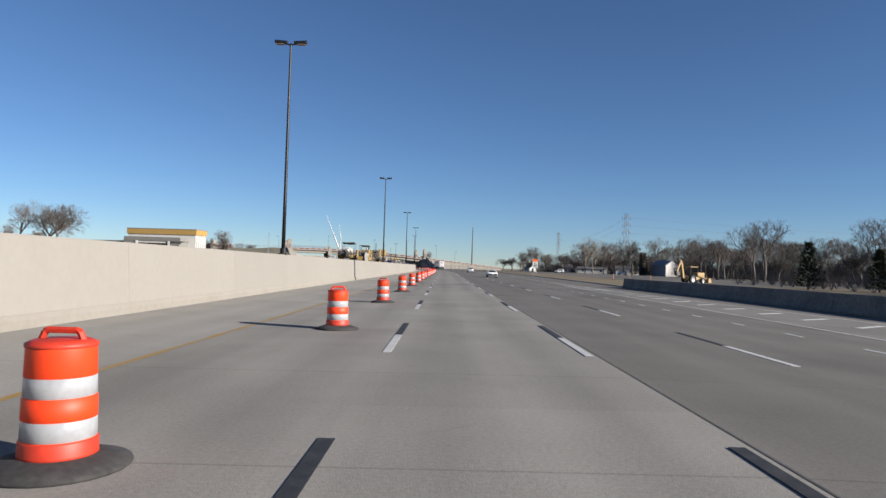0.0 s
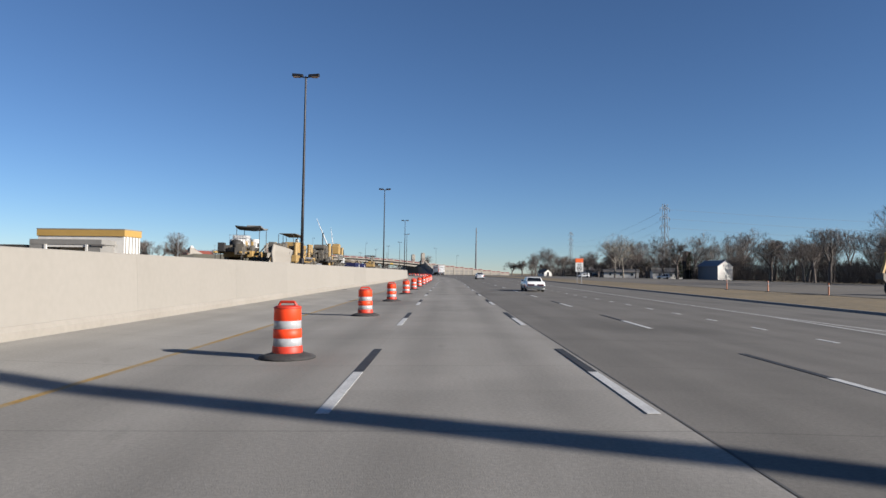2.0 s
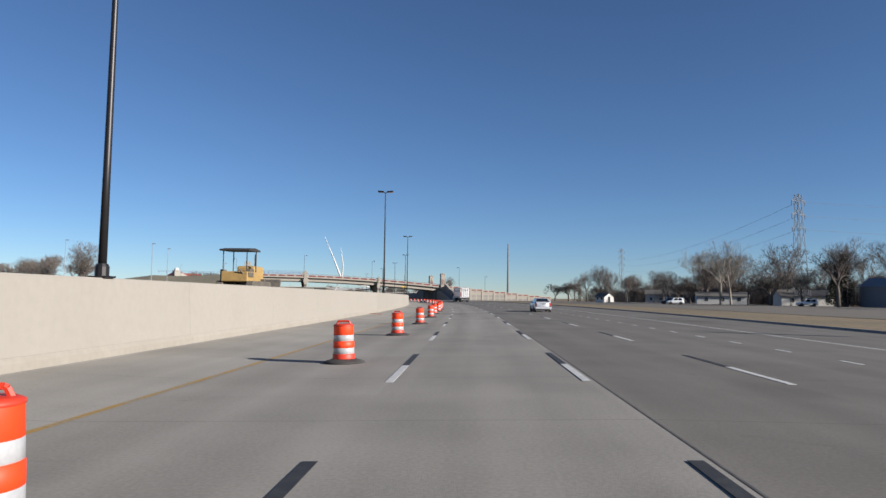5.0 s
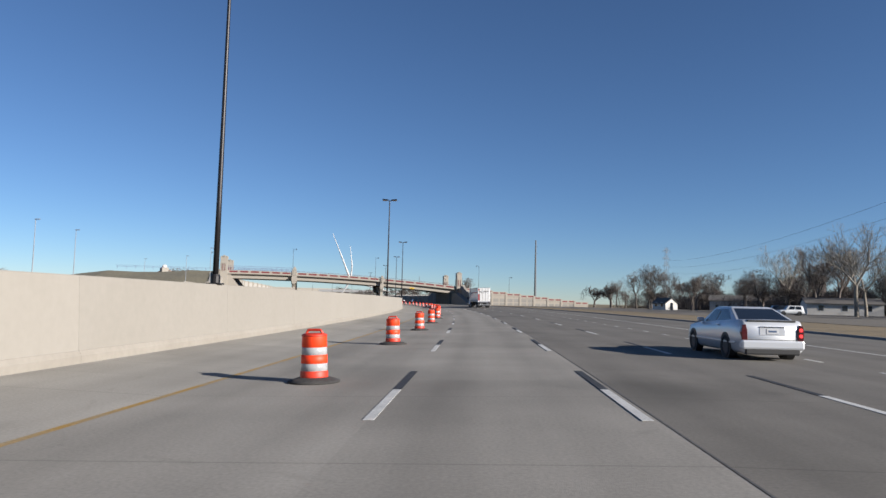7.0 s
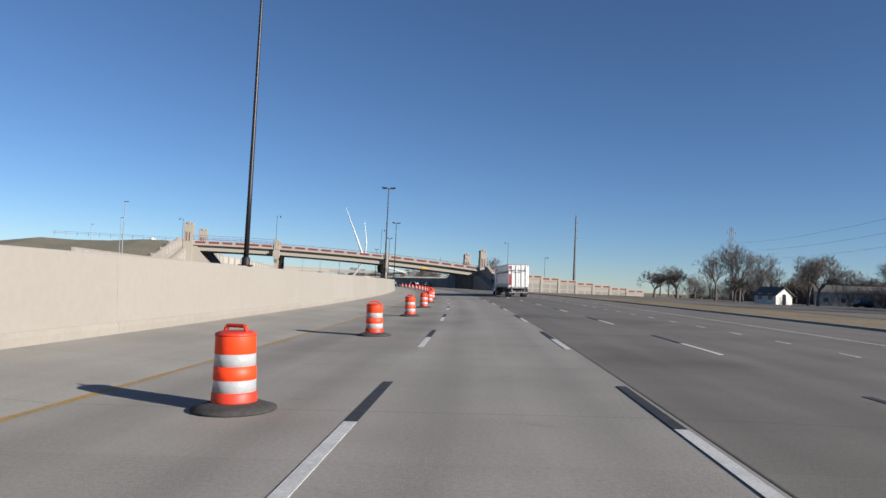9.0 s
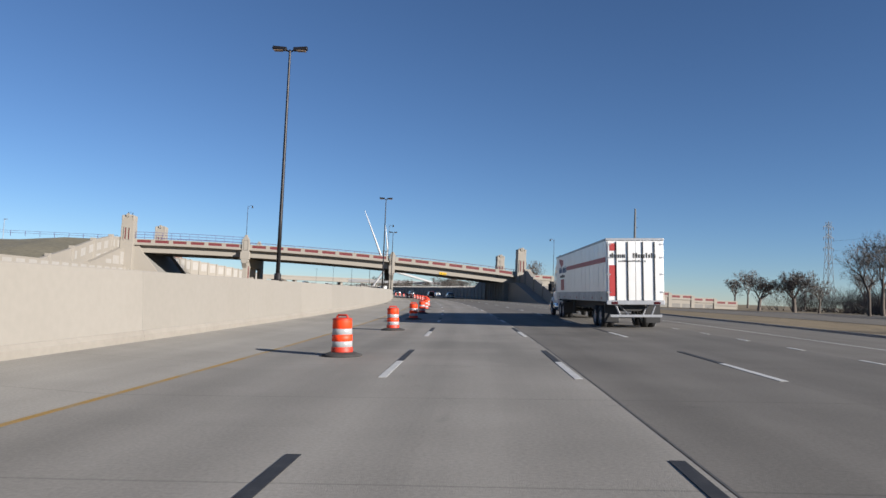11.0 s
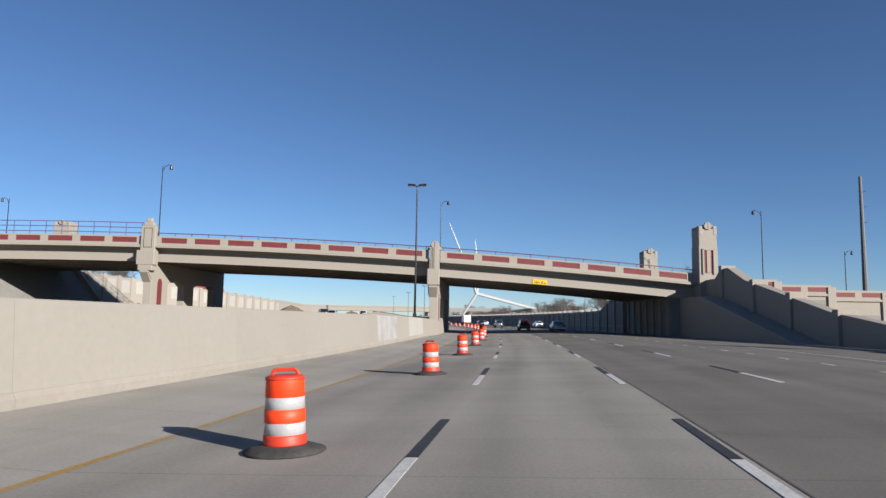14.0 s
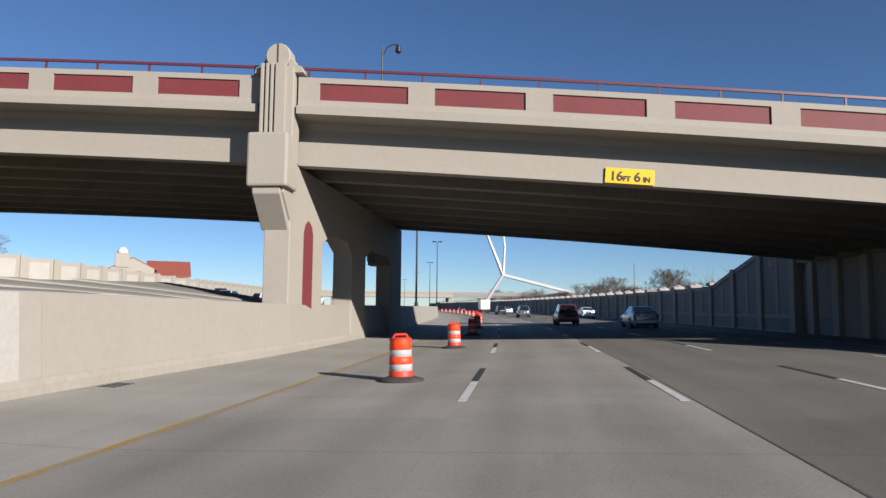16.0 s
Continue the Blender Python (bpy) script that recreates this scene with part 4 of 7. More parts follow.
for i in range(12):
    n1 = 1.0 - i * 3.9
    n0 = n1 - 3.88
    bm = bmesh.new()
    prism(bm, [(n0, 0.6), (n1, 0.6), (n1, wing_top(n1)), (n0, wing_top(n0))], -61.0, -60.4, "x", bev=0.02)
    part("wing_panel", bm, M["concrete"], left_abut)
    h = wing_top((n0 + n1) / 2)
    for z0 in (h - 2.3, h - 4.6):
        if z0 > 4.7:
            bm = bmesh.new()
            d = (wing_top(n1) - wing_top(n0)) / 3.88
            prism(bm, [(n0 + 0.9, z0 - 1.05 * d), (n1 - 0.9, z0 + 1.05 * d), (n1 - 0.9, z0 + 1.5 + 1.05 * d), (n0 + 0.9, z0 + 1.5 - 1.05 * d)], -60.42, -60.37, "x")
            part("wing_recess", bm, M["wall_pale"], left_abut)
for n in (-5.4, -15.2, -25.0, -34.5):
    part("wing_post", boxm(-61.15, -60.2, n - 0.35, n + 0.35, 0.6, wing_top(n) + 0.35, bev=0.04), M["concrete"], left_abut)
bm = bmesh.new()
prism(bm, [(2.0, 0.6), (2.0, 8.6), (-2.5, 8.6), (-19, 4.9), (-19, 0.6)], -60.4, -59.3, "x", bev=0.03)
part("lower_buttress", bm, M["concrete"], left_abut)
for n0, n1, z1 in ((-3.0, 0.6, 7.8), (-7.5, -3.8, 6.8), (-11.5, -8.3, 5.9)):
    part("wing_recess", boxm(-59.32, -59.27, n0, n1, 5.0, z1, bev=0.01), M["wall_pale"], left_abut)
# grassy bank behind the wing wall, below the street
secs = []
for i in range(13):
    u = -61.0 - i * 9.0
    k = float(np.interp(u, [-169, -135, -100, -61], [0.05, 0.3, 0.85, 1.0]))
    w = 0.35 * math.sin(i * 1.9) * (i > 0)
    secs.append([(u, n, 1.0 + (z - 1.0) * k + (w if z > 3 else 0)) for n, z in ((-47, 1.0), (-47, 2.9), (-26, 6.7), (-5, 10.2), (1.0, 10.4), (DEPTH, 10.4), (DEPTH + 34, 1.0))])
bm = bmesh.new()
rings = [[bm.verts.new(p) for p in ring] for ring in secs]
for a, b in zip(rings, rings[1:]):
    for i in range(7):
        bm.faces.new((a[i], a[(i + 1) % 7], b[(i + 1) % 7], b[i]))
bm.faces.new(rings[0])
bm.faces.new(rings[-1][::-1])
bmesh.ops.recalc_face_normals(bm, faces=bm.faces[:])
emb = part("street_bank", bm, M["bank_grass"], left_abut, "dull grassy street embankment")
for i in range(12):
    part("bank_rail_post", boxm(-62.5 - i * 3, -62.42 - i * 3, 0.4, 0.48, 10.3, 11.5), M["blue_rail"], left_abut)
for z in (11.0, 11.45):
    part("bank_rail", boxm(-96, -61.2, 0.41, 0.47, z, z + 0.06), M["blue_rail"], left_abut)
low = tagged(new("wall_low_left"), "low cream wall with white recesses beyond the far lanes", "wall", kind="structure")
low.matrix_basis = BM
for i in range(24):
    n = 2.0 - i * 4.0
    part("low_panel", boxm(-59.25, -58.8, n - 3.97, n, 0.4, 4.6, bev=0.03), M["concrete"], low)
    part("low_recess", boxm(-58.82, -58.77, n - 3.3, n - 0.7, 3.45, 4.25, bev=0.01), M["wall_pale"], low)

# concrete slope beside the pier, with pale ribs
slope = tagged(strip("slope_paving", 430, 452, [-16.0, -12.5, -9.8], 0.0, M["concrete_grey"], zf=lambda s, la: wall_top(s) - 0.02 + (-9.8 - la) / 6.2 * (float(np.interp(s, [430, 440, 452], [1.5, 2.2, 2.5])) - wall_top(s))), "grey sloping concrete paving behind the wall", "paving", kind="structure")
for s in (434.2, 438.0, 441.6, 445.0, 448.4):
    bm = bmesh.new()
    a, b = P(s, -9.85, wall_top(s)), P(s - 2.4, -15.9, float(np.interp(s - 2.4, [430, 440, 452], [1.5, 2.2, 2.5])))
    w = Vector((0.1, 0.28, 0))
    box_pts = [a - w, a + w, b + w, b - w]
    vs = [bm.verts.new(p + Vector((0, 0, 0.03))) for p in box_pts]
    lo = [bm.verts.new(p - Vector((0, 0, 0.05))) for p in box_pts]
    bm.faces.new(vs)
    for i in range(4):
        bm.faces.new((lo[i], lo[(i + 1) % 4], vs[(i + 1) % 4], vs[i]))
    bmesh.ops.recalc_face_normals(bm, faces=bm.faces[:])
    part("paving_rib", bm, M["concrete"], slope, "pale concrete rib")

# retaining walls past the bridge, with capped posts
rwall = tagged(new("wall_right_far"), "shaded retaining wall with pale pyramid-capped posts", "wall", kind="structure")
lwall = tagged(new("wall_left_far"), "sunlit retaining wall with pale pyramid-capped posts", "wall", kind="structure")


def look_along(a, b):
    d = b - a
    return Matrix.Translation(a) @ Matrix.Rotation(math.atan2(-d.x, d.y), 4, "Z")


def post_wall(parent, s0, s1, lat, bay, top):
    """Panels between posts; the coping falls from the abutment, and capped posts stand on the level part."""
    k = int((s1 - s0) / bay)
    for i in range(k):
        s = s0 + i * bay
        h0, h1 = top(s), top(s + bay)
        m = upright(s, lat, 0)
        bm = bmesh.new()
        prism(bm, [(0, -0.8), (bay, -0.8), (bay, h1), (0, h0)], -0.22, 0.22, "x")
        part("wall_panel", bm, M["concrete_grey"], parent).matrix_basis = m
        bm = bmesh.new()
        prism(bm, [(0, h0 - 0.32), (bay, h1 - 0.32), (bay, h1 + 0.05), (0, h0 + 0.05)], -0.31, 0.31, "x")
        part("coping", bm, M["concrete"], parent).matrix_basis = m
        for z0, z1 in ((-0.7, 0.15), (0.95, 1.2)):
            part("plinth" if z0 < 0 else "string_course", boxm(-0.29, 0.29, 0, bay, z0, z1, bev=0.02), M["concrete"], parent).matrix_basis = m
        part("panel_rib", boxm(-0.27, 0.27, bay * 0.5 - 0.22, bay * 0.5 + 0.22, 1.2, min(h0, h1) - 0.3, bev=0.02), M["concrete"], parent).matrix_basis = m
        post = part("wall_post", boxm(-0.42, 0.42, -0.4, 0.4, -0.8, h0 + 0.10, bev=0.03), M["concrete"], parent)
        post.matrix_basis = m
        if h0 > 3.9:
            continue
        bm = bmesh.new()
        box(bm, -0.55, 0.55, -0.55, 0.55, h0 + 0.10, h0 + 0.36, bev=0.03)
        lathe(bm, [(0.62, h0 + 0.36), (0.0, h0 + 0.62)], 4)
        # paler concrete here paints in the sunlight that picks out the caps
        part("post_cap", bm, M["wall_pale"], post)


post_wall(rwall, 470.0, 850, 17.6, 5.4, lambda s: float(np.interp(s, [470, 475.4, 480.8, 486.2, 492], [6.6, 5.75, 4.7, 3.55, 3.5])))
# the left wall starts behind the bridge's end and draws nearer to the lanes


def left_wall(s):
    return P(s, float(np.interp(s, [470, 486, 505, 530, 900], [-66.8, -63.5, -54.0, -48.0, -46.0])), 0)


for i in range(78):
    s = 471 + i * 3.6
    a, b = left_wall(s), left_wall(s + 3.6)
    h = float(np.interp(s, [470, 486, 505, 530, 900], [8.3, 7.8, 6.4, 5.4, 5.2]))
    m = look_along(a, b)
    L = (b - a).length
    part("wall_panel", boxm(-0.25, 0.25, 0, L, -0.8, h), M["concrete"], lwall).matrix_basis = m
    part("recess_panel", boxm(-0.28, 0.28, 0.75, L - 0.75, h - 2.6, h - 0.45, bev=0.02), M["wall_pale"], lwall).matrix_basis = m
    part("wall_post", boxm(-0.42, 0.42, -0.32, 0.32, -0.8, h + 0.25, bev=0.03), M["concrete"], lwall).matrix_basis = m

# clearance sign on the girder
sign = thing("clearance_sign", "yellow clearance sign reading 16 FT 6 IN on the girder", "sign", m=BM)
u0 = 12.2
zc = ptop(u0) - 2.66
tilt = math.degrees(math.atan((ptop(u0 + 1) - ptop(u0 - 1)) / 2))
plate = part("plate", boxm(-0.84, 0.84, -0.03, 0.0, -0.27, 0.27, bev=0.01), M["sign_yellow"], sign)
plate.matrix_basis = pose(u0, 0.84, zc, 0, -tilt, 0)
for txt, x, size, name in (("16", -0.46, 0.46, "number"), ("FT", -0.10, 0.24, "letters"), ("6", 0.26, 0.46, "number"), ("IN", 0.58, 0.24, "letters")):
    cu = bpy.data.curves.new(name, "FONT")
    cu.body, cu.size, cu.extrude, cu.align_x = txt, size, 0.004, "CENTER"
    cu.offset = 0.012
    me_ob = bpy.data.objects.new(name, cu)
    me = bpy.data.meshes.new_from_object(me_ob)
    me.materials.append(M["black_ink"])
    ob = new(name, me)
    ob.parent = plate
    ob.matrix_basis = pose(x, -0.036, -0.17, 90, 0, 0)


def bridge_lamp(u, n, zb, h, turn=0):
    t = thing("street_lamp", "slim dark street lamp with curved twin arms", "street lamp", "lamps on the bridge", m=BM @ pose(u, n, zb, 0, 0, turn))
    bm = bmesh.new()
    lathe(bm, [(0.11, 0), (0.11, 0.6), (0.075, 0.7), (0.05, h)], 8)
    part("shaft", bm, M["pole"], t)
    bm = bmesh.new()
    pts = [(0, 0, h - 0.7), (0.3, 0, h - 0.1), (0.7, 0, h + 0.12), (1.05, 0, h + 0.05)]
    for a, b in zip(pts, pts[1:]):
        tube(bm, a, b, 0.035, n=6)
    part("arm", bm, M["pole"], t)
    bm = bmesh.new()
    lathe(bm, [(0.05, h + 0.06), (0.16, h - 0.05), (0.20, h - 0.42), (0.10, h - 0.5), (0, h - 0.5)], 10, "z", (1.05, 0, 0))
    part("lamp_head", bm, M["pole"], t)
    return t


for u, n, turn, h in ((-34.0, 3.6, 0, 10.2), (0.0, DEPTH - 0.8, 0, 10.4), (42.5, 11.5, 180, 11.4), (60.2, 24.0, 0, 9.2), (-64.5, 20.0, 180, 8.8)):
    bridge_lamp(u, n, ptop(u) - 1.0, h, turn)

# ---------------------------------------------------------------- vehicles
def wheel_meshes(r, w, spokes=5):
    bm = bmesh.new()
    lathe(bm, [(r * 0.62, -w / 2), (r * 0.93, -w / 2), (r, -w * 0.36), (r, w * 0.36), (r * 0.93, w / 2), (r * 0.62, w / 2)], 24, "x", close=True)
    tyre = finish(bm, "tyre", M["tyre"], True)
    bm = bmesh.new()
    lathe(bm, [(0, -w * 0.30), (r * 0.16, -w * 0.34), (r * 0.2, -w * 0.22), (r * 0.56, -w * 0.30), (r * 0.63, -w * 0.46), (r * 0.63, w * 0.46), (r * 0.56, w * 0.30), (r * 0.2, w * 0.22), (r * 0.16, w * 0.34), (0, w * 0.30)], 20, "x")
    for i in range(spokes):
        a = 2 * math.pi * i / spokes
        for sx in (-1, 1):
            m = Matrix.Rotation(a, 4, "X")
            box(bm, *sorted((sx * w * 0.26, sx * w * 0.40)), -r * 0.07, r * 0.07, r * 0.12, r * 0.60, m=m)
    rim = finish(bm, "rim", M["rim"])
    return tyre, rim


def loft(sections):
    """Joins rings of points, one ring to a station, into a closed skin."""
    bm = bmesh.new()
    rings = [[bm.verts.new(p) for p in ring] for ring in sections]
    n = len(rings[0])
    for a, b in zip(rings, rings[1:]):
        for i in range(n):
            bm.faces.new((a[i], a[(i + 1) % n], b[(i + 1) % n], b[i]))
    bm.faces.new(rings[0])
    bm.faces.new(rings[-1][::-1])
    bmesh.ops.recalc_face_normals(bm, faces=bm.faces[:])
    return bm


def car(label, paint, L, W, tops, roof, wheel_y, wheel_r=0.32, belt=0.9, low=0.2, tail="wide", boxy=False, lit=False, spare=False, category="car"):
    """A car, rear end at y = 0, nose at y = L. tops: (y, height) of the body's upper line; roof: (y of the rear glass foot, rear roof edge, front roof edge, windscreen foot, height)."""
    t = thing("car", label, category, "traffic on the road")
    w = W / 2
    ys = sorted({0.0, 0.05, 0.25, 0.6, L * 0.3, L * 0.5, L * 0.7, L - 0.6, L - 0.25, L - 0.06, L} | {y for y, z in tops})
    secs = []
    for y in ys:
        e = min(1.0, (0.92 if y < 1 else 0.80) + (0.08 if y < 1 else 0.20) * min(1, min(y, L - y) / 0.35)) if not boxy else min(1.0, 0.93 + 0.07 * min(1, min(y, L - y) / 0.2))
        zt = float(np.interp(y, [a for a, b in tops], [b for a, b in tops]))
        if y in (0.0, L):
            zt -= 0.06
        zl = low + (0.10 if y in (0.0, L) else 0.0)
        ww = w * e
        half = [(0, zl), (ww * 0.86, zl), (ww * 0.97, zl + 0.10), (ww, zl + (zt - zl) * 0.45), (ww * 0.985, zl + (zt - zl) * 0.72), (ww * 0.93, zt - 0.03), (ww * 0.84, zt), (0, zt + 0.015)]
        ring = [(x, y, z) for x, z in half] + [(-x, y, z) for x, z in half[-2:0:-1]]
        secs.append(ring)
    body = part("body", loft(secs), paint, t, smooth=True)
    # wheel arches and wheels
    tyre, rim = wheel_meshes(wheel_r, 0.2)
    for y in wheel_y:
        for sx in (-1, 1):
            bm = bmesh.new()
            lathe(bm, [(0, -0.11), (wheel_r * 1.15, -0.11), (wheel_r * 1.15, 0.11), (0, 0.11)], 20, "x", (sx * (w - 0.115 + 0.008), y, wheel_r * 1.05))
            part("wheel_arch", bm, M["black_plastic"], t)
            wh = part("wheel", tyre, None, t)
            wh.name = "wheel"
            wh.matrix_basis = pose(sx * (w - 0.085), y, wheel_r)
            part("rim", rim, None, wh)
    # cabin
    a, b, c, d, zr = roof
    z0 = float(np.interp(a, [p for p, q in tops], [q for p, q in tops])) - 0.03
    z1 = float(np.interp(d, [p for p, q in tops], [q for p, q in tops])) - 0.03
    wb, wr = w * 0.88, w * (0.74 if boxy else 0.68)
    foot = [(-wb, a, z0), (wb, a, z0), (wb, d, z1), (-wb, d, z1)]
    top = [(-wr, b, zr - 0.04), (wr, b, zr - 0.04), (wr, c, zr - 0.03), (-wr, c, zr - 0.03)]
    bm = bmesh.new()
    vf, vt = [bm.verts.new(p) for p in foot], [bm.verts.new(p) for p in top]
    crown = [bm.verts.new((p[0] * 0.82, b + (c - b) * (0.1 if i < 2 else 0.9), zr)) for i, p in enumerate(top)]
    for i in range(4):
        j = (i + 1) % 4
        bm.faces.new((vf[i], vf[j], vt[j], vt[i]))
        bm.faces.new((vt[i], vt[j], crown[j], crown[i]))
    bm.faces.new(crown)
    bmesh.ops.recalc_face_normals(bm, faces=bm.faces[:])
    bmesh.ops.bevel(bm, geom=[e for e in bm.edges if not e.is_boundary], offset=0.035, segments=2, profile=0.5, affect="EDGES")
    part("cabin", bm, paint, t, smooth=True)

    def pane(name, quad, inset, lift):
        q = [Vector(p) for p in quad]
        mid = sum(q, Vector()) / 4
        n = (q[1] - q[0]).cross(q[3] - q[0]).normalized()
        if n.dot(mid - Vector((0, (a + d) / 2, 0.9))) < 0:
            n = -n
        bm = bmesh.new()
        o = [bm.verts.new(mid + (p - mid) * inset + n * lift) for p in q]
        i_ = [bm.verts.new(mid + (p - mid) * inset - n * 0.02) for p in q]
        bm.faces.new(o)
        for k in range(4):
            bm.faces.new((o[k], o[(k + 1) % 4], i_[(k + 1) % 4], i_[k]))
        bmesh.ops.recalc_face_normals(bm, faces=bm.faces[:])
        return part(name, bm, M["glass"], t, "dark tinted window")

    pane("rear_window", (foot[0], foot[1], top[1], top[0]), 0.88, 0.006)
    pane("windscreen", (foot[2], foot[3], top[3], top[2]), 0.88, 0.006)
    for sx, (fa, fd, tb, tc) in ((1, (foot[1], foot[2], top[1], top[2])), (-1, (foot[0], foot[3], top[0], top[3]))):
        fa, fd, tb, tc = map(Vector, (fa, fd, tb, tc))

        def lerp(u, v):
            return (fa.lerp(fd, u)).lerp(tb.lerp(tc, u), v)
        for u0, u1 in ((0.10, 0.49), (0.53, 0.90)):
            k0 = 0.10 if u0 < 0.2 else 0.0
            k1 = 0.10 if u1 > 0.8 else 0.0
            pane("side_window", (lerp(u0 + k0 * 0.3, 0.10), lerp(u1 - k1 * 0.3, 0.10), lerp(u1 - k1 * 0.3, 0.88), lerp(u0 + k0 * 0.3, 0.88)), 1.0, 0.006)
        m0 = fd.lerp(tc, 0.1)
        part("mirror", boxm(*sorted((m0.x + sx * 0.02, m0.x + sx * 0.24)), m0.y - 0.35, m0.y - 0.24, m0.z, m0.z + 0.14, bev=0.03), paint, t)
        for u in (0.42, 0.86):
            y = a + (d - a) * u
            zz = belt - 0.1
            part("door_handle", boxm(*sorted((sx * w * 0.965, sx * w * 1.0)), y - 0.2, y, zz, zz + 0.035, bev=0.008), M["chrome"] if boxy else paint, t)
        part("sill_trim", boxm(*sorted((sx * w * 0.985, sx * w * 1.008)), 0.3, L - 0.5, low + 0.26, low + 0.31, bev=0.008), M["black_plastic"] if boxy else paint, t)
    # rear end
    zt = tops[0][1]
    e = 0.93 if boxy else 0.92
    if tail == "wide":
        for sx in (-1, 1):
            part("tail_light", boxm(*sorted((sx * 0.12, sx * w * e * 0.93)), -0.03, 0.06, zt - 0.30, zt - 0.14, bev=0.015), M["tail_red"], t, "wide dark red tail light")
        part("light_strip", boxm(-w * e * 0.9, w * e * 0.9, -0.036, 0.0, zt - 0.225, zt - 0.205), M["chrome"], t)
        part("plate", boxm(-0.12, 0.12, -0.04, 0.0, zt - 0.29, zt - 0.15, bev=0.005), M["plate"], t, "white number plate with a plain bar")
        bm = boxm(-w * 0.97, w * 0.97, -0.14, 0.10, low + 0.14, low + 0.34, bev=0.03)
        part("bumper", bm, M["chrome"] if boxy else paint, t, "bright rear bumper")
        part("bumper_strip", boxm(-w * 0.97, w * 0.97, -0.152, -0.13, low + 0.22, low + 0.27), M["black_plastic"], t)
    else:
        for sx in (-1, 1):
            bm = bmesh.new()
            x0, x1 = w * e * 0.80, w * e * 1.0
            prism(bm, [(x0, zt - 0.50), (x1 * 0.985, zt - 0.48), (x1 * 1.01, zt - 0.25), (x1 * 0.97, zt - 0.06), (x0 * 1.06, zt - 0.04), (x0, zt - 0.20)], -0.03, 0.16, "y", bev=0.015)
            for v in bm.verts:
                v.co.x *= sx
            bmesh.ops.recalc_face_normals(bm, faces=bm.faces[:])
            lamp_ = part("tail_light", bm, M["tail_red"], t, "tall dark red tail light")
            # glowing spots imitate the sun's glint on the right lens
            if lit and sx > 0:
                for z in (zt - 0.18, zt - 0.34):
                    part("bulb", tube(bmesh.new(), (sx * (x0 + x1) / 2, -0.045, z), (sx * (x0 + x1) / 2, -0.02, z), 0.05, n=10), M["tail_glint"], lamp_, "glowing red spot for a sun glint")
        if category == "car":
            part("spoiler", boxm(-w * 0.72, w * 0.72, 0.02, 0.22, zt + 0.035, zt + 0.085, bev=0.02), M["black_plastic"], t, "thin dark boot lip")
            part("trunk_seam", boxm(-w * e * 0.78, w * e * 0.78, -0.008, 0.02, zt - 0.47, zt - 0.455), M["black_plastic"], t)
        part("plate_recess", boxm(-0.36, 0.36, -0.012, 0.04, zt - 0.34, zt - 0.12, bev=0.02), M["silver_car"] if paint is M["silver_car"] else M["black_plastic"], t)
        plate_ = part("plate", boxm(-0.16, 0.16, -0.024, 0.0, zt - 0.30, zt - 0.15, bev=0.005), M["plate"], t, "white number plate with a plain bar")
        part("plate_bar", boxm(-0.11, 0.11, -0.029, -0.02, zt - 0.25, zt - 0.20), M["letter_blue"], plate_)
        part("trunk_trim", boxm(-0.34, 0.34, -0.03, 0.02, zt - 0.12, zt - 0.09, bev=0.008), M["chrome"], t)
        part("bumper", boxm(-w * 0.93, w * 0.93, -0.08, 0.3, low + 0.12, low + 0.38, bev=0.06), paint, t)
        part("valance", boxm(-w * 0.8, w * 0.8, -0.05, 0.2, low - 0.02, low + 0.14, bev=0.03), M["black_plastic"], t)
    for sx in (-1, 1):
        part("headlight", boxm(*sorted((sx * w * 0.45, sx * w * 0.80)), L - 0.1, L + 0.01, belt - 0.32, belt - 0.18, bev=0.02), M["plate"], t)
    part("exhaust", tube(bmesh.new(), (-w * 0.5, -0.03, low + 0.02), (-w * 0.5, 0.4, low + 0.02), 0.035), M["chrome"], t)
    if spare:
        bm = bmesh.new()
        lathe(bm, [(0, -0.1), (0.3, -0.1), (0.34, -0.05), (0.34, 0.08), (0, 0.1)], 20, "x")
        bmesh.ops.rotate(bm, verts=bm.verts[:], cent=(0, 0, 0), matrix=Matrix.Rotation(math.pi / 2, 3, "Z"))
        bmesh.ops.translate(bm, verts=bm.verts[:], vec=(0, -0.1, 1.05))
        part("spare_wheel", bm, M["black_plastic"], t, "spare wheel in a black cover")
    return t


SEDAN80 = dict(L=4.95, W=1.83, tops=[(0, 0.86), (0.1, 0.94), (1.1, 0.97), (1.4, 0.95), (3.2, 0.93), (4.75, 0.82), (4.95, 0.74)], roof=(0.92, 1.45, 2.75, 3.35, 1.37), wheel_y=(1.12, 3.95), wheel_r=0.315, belt=0.93, low=0.22, boxy=True)
SEDAN = dict(L=4.85, W=1.85, tops=[(0, 1.05), (0.12, 1.13), (0.8, 1.14), (3.3, 1.0), (4.3, 0.9), (4.85, 0.66)], roof=(0.42, 1.35, 2.55, 3.55, 1.50), wheel_y=(1.0, 3.9), wheel_r=0.345, belt=1.03, low=0.2, tail="tall")
SUV = dict(L=4.3, W=1.82, tops=[(0, 1.0), (0.1, 1.06), (3.0, 1.05), (3.3, 1.0), (4.1, 0.92), (4.3, 0.74)], roof=(0.04, 0.22, 2.5, 3.15, 1.76), wheel_y=(0.85, 3.45), wheel_r=0.36, belt=1.02, low=0.3, tail="tall", category="suv")

c = car("white boxy four-door sedan with dark windows and chrome bumper", M["white_car"], **SEDAN80)
c.matrix_basis = on_road(107.1, 7.08) @ Matrix.Scale(0.9, 4)
c = car("silver four-door saloon with tall red tail lights", M["silver_car"], lit=True, **SEDAN)
